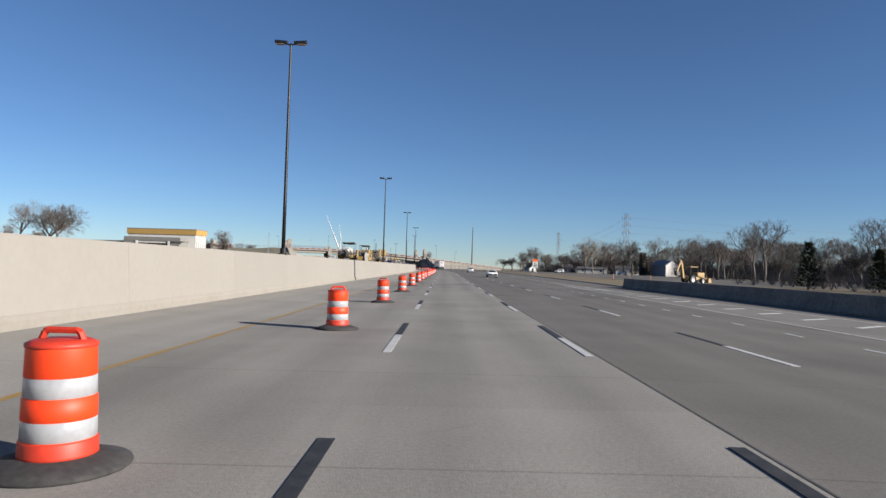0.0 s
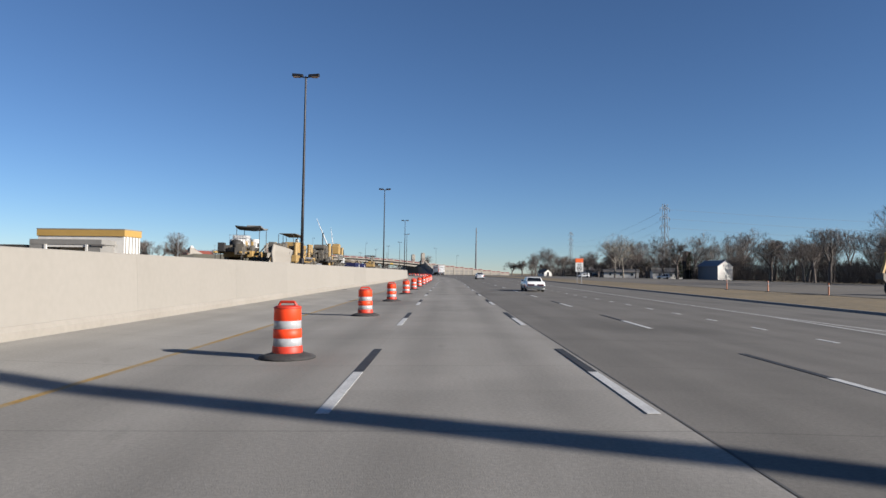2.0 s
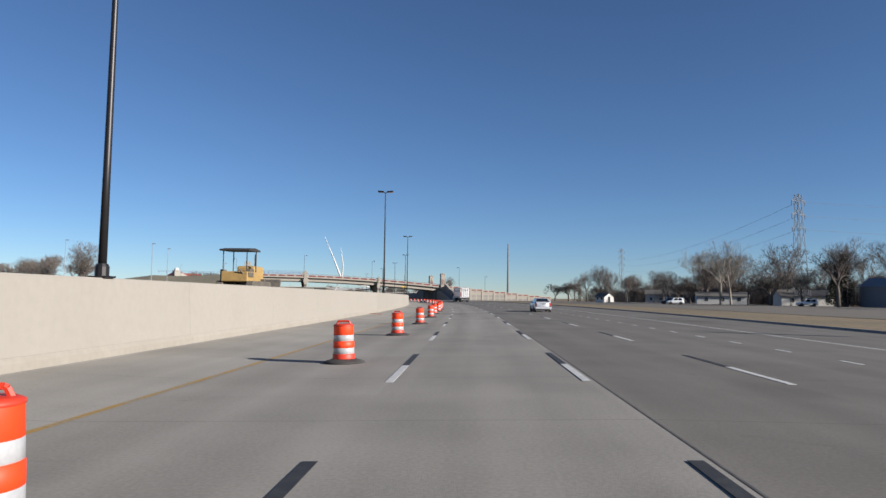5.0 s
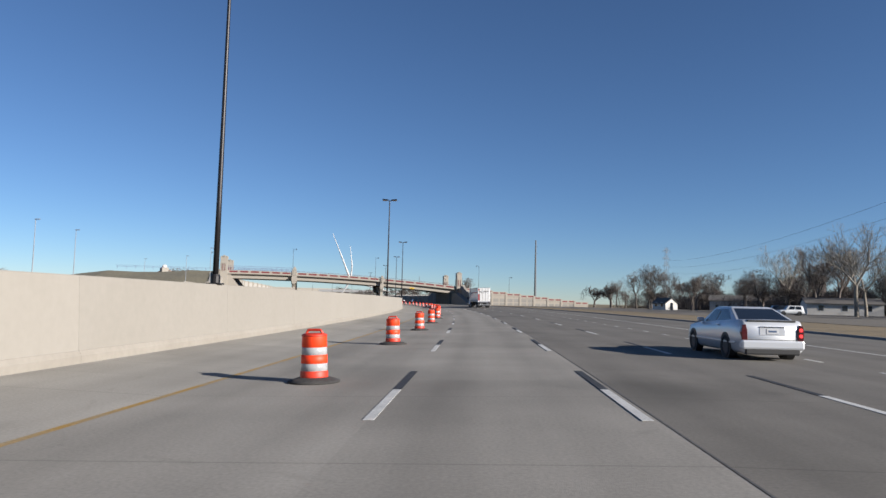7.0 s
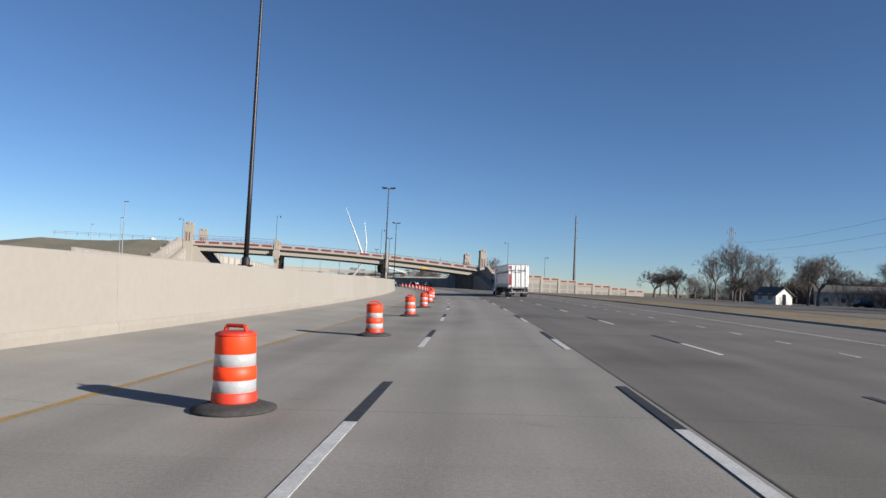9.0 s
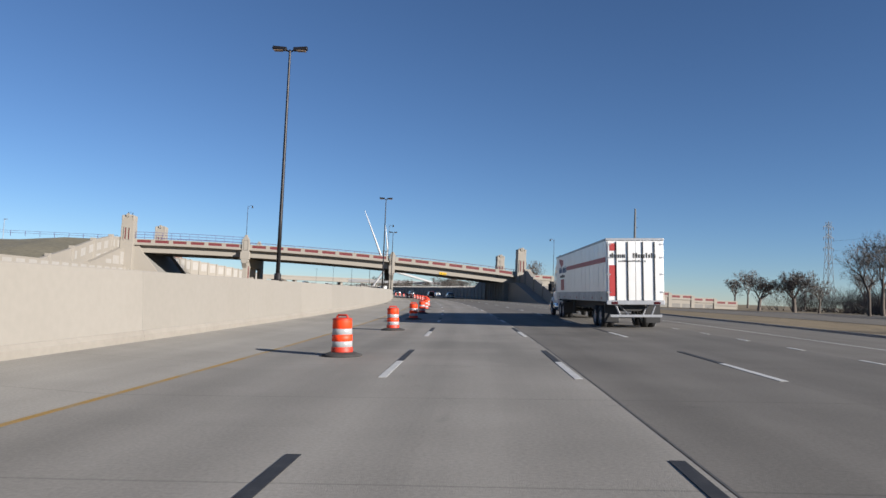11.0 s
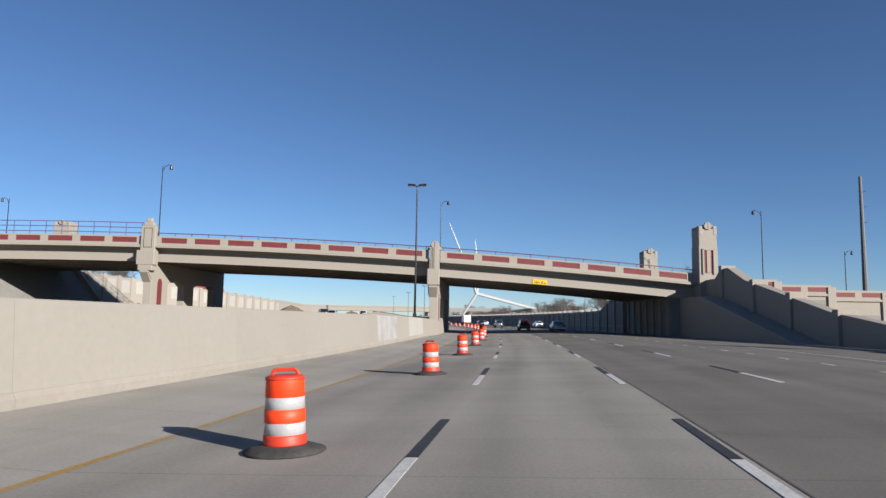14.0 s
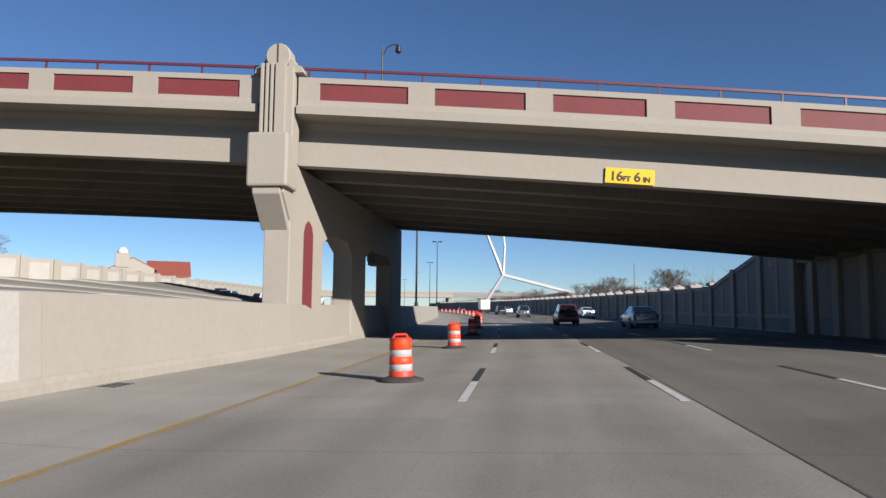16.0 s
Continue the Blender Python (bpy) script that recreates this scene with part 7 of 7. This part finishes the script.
part("engine_block", boxm(-0.7, 0.35, 5.7, 7.1, 1.3, 2.0, bev=0.06), M["mach_grey"], t)
part("hood_lid", boxm(-0.8, 0.5, 5.6, 7.5, 2.55, 2.62, bev=0.02), M["mach_grey"], t)
bm = tube(bmesh.new(), (0.35, 7.2, 2.3), (0.3, 7.1, 3.35), 0.07)
tube(bm, (0.3, 7.1, 3.35), (0.3, 6.95, 3.45), 0.07)
part("exhaust", bm, M["frame_dark"], t)
for x, y, h in ((-0.95, 2.0, 2.5), (0.9, 2.0, 2.5), (-0.95, 9.3, 2.6), (0.5, 9.5, 2.62)):
    bm = bmesh.new()
    lathe(bm, [(0.17, 0.4), (0.17, h - 0.1), (0.2, h - 0.08), (0.2, h), (0, h)], 12, "z", (x, y, 0))
    part("leg_column", bm, M["cat_yellow"], t)
bm = bmesh.new()
prism(bm, [(2.2, 3.26), (5.7, 3.10), (5.7, 3.13), (4.0, 3.28), (2.2, 3.3)], -0.6, 0.8, "x", bev=0.01)
part("canopy", bm, M["mach_grey"], t, "thin sheet canopy")
for x in (-0.7, 0.6):
    for y in (2.4, 4.0, 5.2):
        part("canopy_post", tube(bmesh.new(), (x, y, 1.4), (x, y, 3.25 - 0.045 * (y - 2.2)), 0.028, n=6), M["frame_dark"], t)
pipes(t, 6, -1.0, 1.0, 1.8, 4.0, 1.4, 2.2, 26)
pipes(t, 16, -0.6, 0.7, 5.7, 7.1, 1.3, 2.4, 26)
pipes(t, 26, 0.7, 1.3, 1.5, 9.4, 0.15, 0.85, 30)
for x in (0.62, 0.95):
    part("ladder_rail", tube(bmesh.new(), (x, 7.95, 1.3), (x, 8.25, 2.5), 0.025, n=6), M["frame_dark"], t)
for i in range(4):
    part("ladder_rung", tube(bmesh.new(), (0.62, 8.02 + i * 0.07, 1.55 + i * 0.26), (0.95, 8.02 + i * 0.07, 1.55 + i * 0.26), 0.018, n=6), M["frame_dark"], t)
bm = bmesh.new()
lathe(bm, [(0, 0), (0.13, 0.02), (0.17, 0.14), (0.12, 0.28), (0, 0.32)], 10, "z", (0.2, 5.5, 2.68))
part("work_lamp", bm, M["tank_white"], t, smooth=True)

# third machine, bare engine works between columns
t = thing("trimmer_machine", "dusty machine with exposed engine between yellow columns", "machine", "paving machines in the yard", m=yard(118.4, -13.5))
for x, y0, y1 in ((-1.1, 0.2, 3.2), (1.2, 3.6, 6.6)):
    track(t, x, y0, y1, 0.85)


def leg_column(t, x, y, h, r=0.17):
    bm = bmesh.new()
    lathe(bm, [(r * 0.8, 0.3), (r * 0.8, 0.9), (r, 0.95), (r, h - 0.1), (r * 1.12, h - 0.08), (r * 1.12, h - 0.02), (r * 0.6, h), (0, h)], 14, "z", (x, y, 0))
    col = part("leg_column", bm, M["cat_yellow"], t, smooth=False)
    bm = tube(bmesh.new(), (x + r + 0.06, y - 0.05, 0.8), (x + r + 0.06, y - 0.05, h - 0.3), 0.035, n=6)
    tube(bm, (x + r + 0.06, y - 0.05, h - 0.3), (x, y, h - 0.15), 0.03, n=6)
    part("hydraulic_hose", bm, M["frame_dark"], col)
    part("collar", finish(lathe(bmesh.new(), [(r + 0.02, 1.25), (r + 0.05, 1.27), (r + 0.05, 1.42), (r + 0.02, 1.44)], 14, "z", (x, y, 0)), "collar", M["mach_grey"]), None, col)
    return col


leg_column(t, -1.0, 1.0, 2.75)
leg_column(t, 0.42, 3.45, 3.0, 0.2)
leg_column(t, 1.2, 7.05, 2.72, 0.16)
part("leg_plate", boxm(-1.1, -0.9, 0.74, 0.8, 0.9, 1.9, bev=0.02), M["frame_dark"], t)
for x in (-1.25, 0.55):
    part("chassis_beam", boxm(x, x + 0.28, 0.6, 7.0, 1.05, 1.32, bev=0.03), M["mach_grey"], t)
for y in (0.9, 3.3, 5.2, 6.6):
    part("cross_beam", boxm(-1.2, 1.2, y, y + 0.2, 1.0, 1.25, bev=0.02), M["mach_grey"], t)
eng = part("engine_block", boxm(-1.0, 0.2, 1.4, 3.0, 1.35, 2.2, bev=0.06), M["mach_grey"], t)
for i in range(6):
    part("cylinder_head", boxm(0.1, 0.28, 1.5 + i * 0.24, 1.68 + i * 0.24, 1.75, 2.15, bev=0.03), M["frame_dark"], eng)
for y, z, r in ((1.55, 2.55, 0.26), (2.25, 2.6, 0.24)):
    part("air_cleaner", tube(bmesh.new(), (-0.8, y, z), (0.25, y, z), r, n=14), M["mach_grey"], t, "round grey air cleaner")
part("fan_shroud", boxm(-0.9, 0.35, 2.75, 3.15, 1.4, 2.75, bev=0.1), M["mach_grey"], t)
part("operator_desk", boxm(-0.6, 0.25, 3.75, 4.5, 2.1, 2.75, bev=0.08), M["concrete_grey"], t, "pale grey control box")
part("valve_block", boxm(-0.7, 0.5, 3.8, 4.7, 1.55, 2.1, bev=0.12), M["cat_yellow"], t)
part("filter_can", tube(bmesh.new(), (0.62, 4.2, 1.1), (0.62, 4.2, 1.75), 0.16, n=12), M["cat_yellow"], t)
part("filter_can", tube(bmesh.new(), (0.7, 3.75, 0.8), (0.7, 3.75, 1.4), 0.13, n=12), M["cat_yellow"], t)
part("side_panel", boxm(0.6, 0.66, 2.4, 3.9, 1.0, 1.6, bev=0.02), M["concrete_grey"], t, "pale dusty side panel")
# fuel tank with a stepped top on a pale open frame
bm = bmesh.new()
prism(bm, [(4.2, 1.88), (5.2, 1.88), (5.26, 2.0), (5.26, 2.85), (5.2, 2.95), (4.75, 3.05), (4.62, 3.02), (4.55, 2.88), (4.2, 2.82), (4.12, 2.72), (4.12, 1.95)], 0.55, 1.35, "x", bev=0.06)
tank = part("fuel_tank", bm, M["cat_yellow"], t, "yellow fuel tank with a sloped top")
part("filler_cap", tube(bmesh.new(), (0.9, 5.0, 2.98), (0.9, 5.0, 3.09), 0.09, n=10), M["frame_dark"], tank)
for z0, z1 in ((1.28, 1.40), (1.72, 1.86)):
    part("tank_frame_rail", boxm(1.3, 1.52, 3.8, 6.1, z0, z1, bev=0.015), M["concrete_grey"], t)
for y in (3.8, 4.55, 5.3, 5.98):
    part("tank_frame_post", boxm(1.32, 1.5, y, y + 0.14, 1.38, 1.74, bev=0.01), M["concrete_grey"], t)
bm = tube(bmesh.new(), (-0.35, 3.75, 2.7), (-0.35, 3.75, 4.0), 0.065)
tube(bm, (-0.35, 3.75, 4.0), (-0.35, 3.98, 4.12), 0.065)
part("exhaust", bm, M["frame_dark"], t)
for x, y, h in ((1.2, 6.0, 2.9), (1.25, 6.25, 2.6), (1.3, 7.45, 2.2), (-1.25, 0.45, 2.5)):
    part("sensor_rod", tube(bmesh.new(), (x, y, 0.9), (x, y, h), 0.022, n=5), M["frame_dark"], t)
part("sensor_arm", tube(bmesh.new(), (1.2, 5.85, 2.55), (1.2, 6.5, 2.5), 0.02, n=5), M["frame_dark"], t)
part("hand_wheel", finish(lathe(bmesh.new(), [(0.26, -0.03), (0.3, 0), (0.26, 0.03), (0.24, 0)], 16, "x", (1.4, 6.3, 1.45)), "hand_wheel", M["frame_dark"]), None, t)
part("step_bracket", boxm(1.2, 1.6, 6.4, 8.0, 0.82, 0.9, bev=0.01), M["mach_grey"], t)
part("white_box", boxm(1.2, 1.55, 6.55, 6.85, 1.0, 1.55, bev=0.02), M["sign_white"], t)
pipes(t, 7, -1.0, 0.7, 1.0, 4.6, 0.9, 2.4, 60)
pipes(t, 8, -0.4, 1.4, 4.2, 7.0, 0.5, 1.3, 30)

# skips, a dozer and stacked forms farther along
for s, L, lat in ((134.0, 5.0, -13.0), (139.2, 4.6, -12.9)):
    t = thing("skip_bin", "dark blue steel skip half full of rubble", "skip", "blue skips in the yard", m=yard(s, lat))
    bm = bmesh.new()
    prism(bm, [(0.3, 0.1), (L - 0.3, 0.1), (L, 1.15), (0, 1.15)], -1.1, 1.1, "x", bev=0.03)
    part("bin", bm, M["blue_bin"], t)
    for i in range(5):
        y = 0.5 + i * (L - 1.0) / 4
        part("bin_rib", boxm(1.1, 1.17, y - 0.06, y + 0.06, 0.12, 1.1), M["blue_bin"], t)
    part("label_plate", boxm(1.1, 1.175, L * 0.55, L * 0.55 + 0.35, 0.55, 0.95), M["sign_white"], t, "small white plate")
    r = random.Random(int(s))
    bm = bmesh.new()
    for i in range(15):
        p = Vector((r.uniform(-0.8, 0.8), r.uniform(0.8, L - 0.8), r.uniform(0.9, 1.25)))
        k = r.uniform(0.12, 0.38)
        box(bm, -k, k, -k * 1.4, k * 1.4, -k * 0.6, k * 0.6, m=Matrix.Translation(p) @ pose(0, 0, 0, r.uniform(-30, 30), r.uniform(-30, 30), r.uniform(0, 90)))
    part("rubble", bm, M["dirt"], t)
t = thing("bulldozer", "yellow tracked dozer with a canopy behind the wall", "machine", "paving machines in the yard", m=yard(169.0, -14.2))
for x in (-0.9, 0.9):
    track(t, x, 0.3, 4.2, 0.95)
part("hood", boxm(-0.55, 0.55, 2.4, 4.3, 0.9, 1.9, bev=0.1), M["cat_yellow"], t)
part("seat_deck", boxm(-0.8, 0.8, 0.4, 2.4, 0.9, 1.5, bev=0.06), M["cat_yellow"], t)
canopy(t, -0.7, 0.7, 0.5, 2.2, 2.7, 0.05, "frame_dark")
bm = bmesh.new()
prism(bm, [(4.7, 0.05), (4.95, 0.05), (4.8, 0.6), (5.0, 1.15), (4.85, 1.15), (4.6, 0.6)], -1.5, 1.5, "x", bev=0.02)
part("blade", bm, M["mach_grey"], t)
part("exhaust", tube(bmesh.new(), (0.2, 3.6, 1.9), (0.2, 3.6, 2.7), 0.05), M["frame_dark"], t)
pipes(t, 9, -0.8, 0.8, 0.5, 4.2, 0.9, 1.6, 16)
bm = bmesh.new()
secs = []
for i in range(11):
    u = i / 10
    h = 0.55 * math.sin(math.pi * min(1, u * 1.15)) ** 0.7 if u < 0.87 else 0.1
    secs.append([(x * 1.1, u * 9.0, -0.15 + h * (1 - (x / 1.05) ** 2) * (1 + 0.2 * math.sin(7 * x + 5 * u))) for x in (-1.0, -0.6, -0.2, 0.2, 0.6, 1.0)] + [(1.1, u * 9.0, -0.3), (-1.1, u * 9.0, -0.3)])
mound = thing("soil_mound", "low mound of dark soil behind the wall", "mound", m=yard(157.0, -12.6))
part("soil", loft(secs), M["mach_grey"], mound, smooth=True)
for s, n in ((184, 5), (193, 6)):
    t = thing("form_stack", "stack of steel formwork and planks in the yard", "stack", "stacks in the yard", m=yard(s, -14.8, 4))
    r = random.Random(s)
    for i in range(n):
        y0 = r.uniform(0, 1.5)
        part("form", boxm(-1.0 + r.uniform(-.1, .1), 1.0, y0, y0 + 6.0, 0.12 + i * 0.14, 0.24 + i * 0.14, bev=0.01), M[r.choice(["mach_grey", "mach_grey", "concrete_grey"])], t)
# parked site cars seen over the wall before the bridge
for s, lat, mt, nm in ((496, -30, "silver_car", "silver"), (520, -26, "white_car", "white"), (548, -31, "dark_car", "black"), (300, -60, "red_car", "red")):
    c = car(nm + " car on the far carriageway", M[mt], **SEDAN)
    c.matrix_basis = upright(s, lat, terrain(s, lat), 0.03, 180)

# backhoe on the lot to the right
t = thing("backhoe_loader", "yellow backhoe loader with its boom folded up", "machine", m=upright(111.6, 40.3, terrain(111.6, 40.3), turn=-64))
tyre, rim = wheel_meshes(0.72, 0.45, 6)
tyre2, rim2 = wheel_meshes(0.5, 0.32, 6)
for sx in (-1, 1):
    for y, (a, b), r_ in ((0.8, (tyre, rim), 0.72), (3.2, (tyre2, rim2), 0.5)):
        wh = part("wheel", a, None, t)
        wh.matrix_basis = pose(sx * 0.85, y, r_)
        part("rim", b, None, wh)
part("chassis", boxm(-0.5, 0.5, 0.2, 4.0, 0.6, 1.2, bev=0.05), M["cat_yellow"], t)
part("hood", boxm(-0.5, 0.5, 2.3, 4.0, 1.2, 1.9, bev=0.08), M["cat_yellow"], t)
part("cab_roof", boxm(-0.75, 0.75, 0.4, 2.2, 2.75, 2.9, bev=0.05), M["cat_yellow"], t)
for sx in (-1, 1):
    for y in (0.45, 2.1):
        part("cab_post", tube(bmesh.new(), (sx * 0.68, y, 1.1), (sx * 0.68, y, 2.8), 0.05), M["frame_dark"], t)
bm = bmesh.new()
prism(bm, [(-0.3, 0.9), (-0.7, 3.2), (-1.1, 4.0), (-1.4, 3.9), (-1.0, 3.1), (-0.65, 0.9)], -0.16, 0.16, "x", bev=0.03)
part("boom", bm, M["cat_yellow"], t)
bm = bmesh.new()
prism(bm, [(-1.2, 3.95), (-1.9, 2.4), (-2.1, 2.0), (-1.8, 1.95), (-1.6, 2.4), (-1.0, 3.6)], -0.13, 0.13, "x", bev=0.03)
part("dipper", bm, M["cat_yellow"], t)
bm = bmesh.new()
prism(bm, [(-2.3, 2.1), (-1.7, 2.0), (-1.5, 1.4), (-1.9, 1.2), (-2.3, 1.5)], -0.35, 0.35, "x", bev=0.03)
part("bucket", bm, M["mach_grey"], t)
bm = bmesh.new()
prism(bm, [(4.3, 0.2), (5.1, 0.15), (4.9, 0.9), (4.35, 0.95)], -1.05, 1.05, "x", bev=0.03)
part("loader_bucket", bm, M["cat_yellow"], t)
for sx in (-1, 1):
    part("loader_arm", tube(bmesh.new(), (sx * 0.65, 2.2, 1.4), (sx * 0.65, 4.5, 0.7), 0.09), M["cat_yellow"], t)

# speed sign of the work zone
t = thing("speed_sign", "white speed limit sign with an orange work zone header", "sign", m=upright(158.4, 20.9, terrain(158.4, 20.9), turn=0))
for x in (-0.35, 0.35):
    part("post", tube(bmesh.new(), (x, 0.03, -0.2), (x, 0.03, 3.9), 0.04, n=6), M["galv"], t)
pl = part("panel", boxm(-0.62, 0.62, -0.03, 0.0, 1.95, 3.42, bev=0.012), M["sign_white"], t)
part("header", boxm(-0.62, 0.62, -0.03, 0.0, 3.44, 4.05, bev=0.012), M["sign_orange"], t, "orange header panel")
part("text_bar", boxm(-0.34, 0.34, -0.036, -0.028, 3.12, 3.22), M["black_ink"], pl)
part("text_bar", boxm(-0.28, 0.28, -0.036, -0.028, 2.95, 3.05), M["black_ink"], pl)
part("text_bar", boxm(-0.4, 0.4, -0.036, -0.028, 2.06, 2.14), M["black_ink"], pl)
cu = bpy.data.curves.new("number", "FONT")
cu.body, cu.size, cu.extrude, cu.align_x, cu.offset = "60", 0.85, 0.004, "CENTER", 0.015
me = bpy.data.meshes.new_from_object(bpy.data.objects.new("number", cu))
me.materials.append(M["black_ink"])
ob = new("number", me)
ob.parent = pl
ob.matrix_basis = pose(0, -0.036, 2.24, 90, 0, 0)

# delineator posts, cones and the dark message board by the wing wall
for s, lat in ((129.5, 32.5), (121.5, 33.5), (112, 34.5)):
    t = thing("delineator_post", "faded orange delineator post on a rubber foot", "post", "delineators on the verge", m=upright(s, lat, terrain(s, lat)))
    bm = bmesh.new()
    lathe(bm, [(0.07, 0.05), (0.06, 1.1), (0.02, 1.16)], 8)
    part("tube", bm, M["cone_pale"], t)
    part("foot", boxm(-0.2, 0.2, -0.2, 0.2, 0, 0.06, bev=0.01), M["rubber"], t)
    part("band", tube(bmesh.new(), (0, 0, 0.8), (0, 0, 0.95), 0.075, n=8), M["band"], t)
t = thing("message_board", "dark portable message board on a trailer, unlit", "message board", m=upright(407.5, 20.6, terrain(407.5, 20.6), turn=-8))
part("board", boxm(-1.75, 1.75, -0.1, 0.12, 2.2, 4.2, bev=0.03), M["frame_dark"], t)
part("bezel", boxm(-1.65, 1.65, -0.12, -0.09, 2.3, 4.1), M["black_plastic"], t)
part("mast", boxm(-0.1, 0.1, -0.05, 0.15, 0.6, 2.3, bev=0.02), M["galv"], t)
part("trailer", boxm(-0.8, 0.8, -1.2, 1.2, 0.45, 0.75, bev=0.04), M["sign_orange"], t)
for sx in (-1, 1):
    wh = part("wheel", finish(lathe(bmesh.new(), [(0, -0.1), (0.3, -0.1), (0.3, 0.1), (0, 0.1)], 14, "x"), "wheel", M["tyre"]), None, t)
    wh.matrix_basis = pose(sx * 0.95, 0, 0.3)
for s, lat in ((404, 20.4), (409, 23.2), (412, 22.5), (400, 21.8), (416, 24)):
    t = thing("traffic_cone", "orange traffic cone on a black foot", "cone", "cones by the message board", m=upright(s, lat, terrain(s, lat)))
    bm = bmesh.new()
    lathe(bm, [(0.19, 0.04), (0.05, 0.9), (0.03, 0.92)], 12)
    part("cone", bm, M["orange"], t, smooth=True)
    part("foot", boxm(-0.24, 0.24, -0.24, 0.24, 0, 0.045, bev=0.01), M["rubber"], t)
    part("band", finish(lathe(bmesh.new(), [(0.118, 0.52), (0.09, 0.68)], 12), "band", M["band"]), None, t)
# parked cars by the houses, and an old white van
for s, lat, mt, lb in ((300, 62, "white_car", "white saloon parked by the houses"), (308, 64, "dark_car", "dark saloon parked by the houses"), (280, 84, "white_car", "white car parked beside the shed"), (384, 102, "dark_car", "dark car parked before the long house")):
    c = car(lb, M[mt], **SUV)
    c.matrix_basis = upright(s, lat, terrain(s, lat), 0.0, 75)
# debris and drain on the shoulder
t = thing("shoulder_debris", "short orange-brown board lying on the shoulder", "debris", m=on_road(192.0, -8.9, 0.0, 65))
part("board", boxm(-0.06, 0.06, -0.8, 0.8, 0, 0.06, bev=0.01), M["cone_pale"], t)
for s in (106.4, 375.3, 437.0):
    t = thing("drain_grate", "small dark drain grate in the shoulder", "drain", "drains along the wall", m=on_road(s, wall_lat(s) + 0.45, 0.0))
    part("frame", boxm(-0.22, 0.22, -0.4, 0.4, 0.0, 0.012), M["galv"], t)
    for i in range(5):
        part("bar", boxm(-0.19, 0.19, -0.34 + i * 0.15, -0.28 + i * 0.15, 0.012, 0.02), M["frame_dark"], t)

# site vehicles and a heap of soil on the unfinished far carriageway past the bridge
for s, lat, mt, lb, turn in ((500, -33, "dark_car", "dark site car on the unfinished carriageway", 200), (512, -26, "white_car", "white site car on the unfinished carriageway", 180), (530, -36, "silver_car", "silver site car on the unfinished carriageway", 160), (546, -24, "red_car", "red site car on the unfinished carriageway", 185)):
    c = car(lb, M[mt], **SUV)
    c.matrix_basis = upright(s, lat, terrain(s, lat), 0.02, turn)
r = random.Random(77)
for s, lat, L, H in ((505, -40, 9.0, 2.4), (524, -30, 7.0, 1.8)):
    heap = thing("soil_heap", "brown heap of loose soil on the site", "heap", "soil heaps on the site", m=upright(s, lat, terrain(s, lat), -0.05, r.uniform(0, 60)))
    bm = bmesh.new()
    rings = []
    for i in range(8):
        k = 1 - i / 7
        rings.append([bm.verts.new((L * 0.5 * k ** 0.8 * math.cos(a) * (1 + 0.18 * math.sin(3 * a + s)) + r.uniform(-0.1, 0.1), L * 0.36 * k ** 0.8 * math.sin(a) * (1 + 0.15 * math.cos(2 * a + s)) + r.uniform(-0.1, 0.1), H * (1 - k) ** 0.85 + r.uniform(-0.06, 0.06) * (i > 0))) for a in (j * 6.2832 / 18 for j in range(18))])
    for a, b in zip(rings, rings[1:]):
        for j in range(18):
            bm.faces.new((a[j], a[(j + 1) % 18], b[(j + 1) % 18], b[j]))
    bm.faces.new(rings[-1])
    bmesh.ops.recalc_face_normals(bm, faces=bm.faces[:])
    part("soil", bm, M["dirt"], heap)
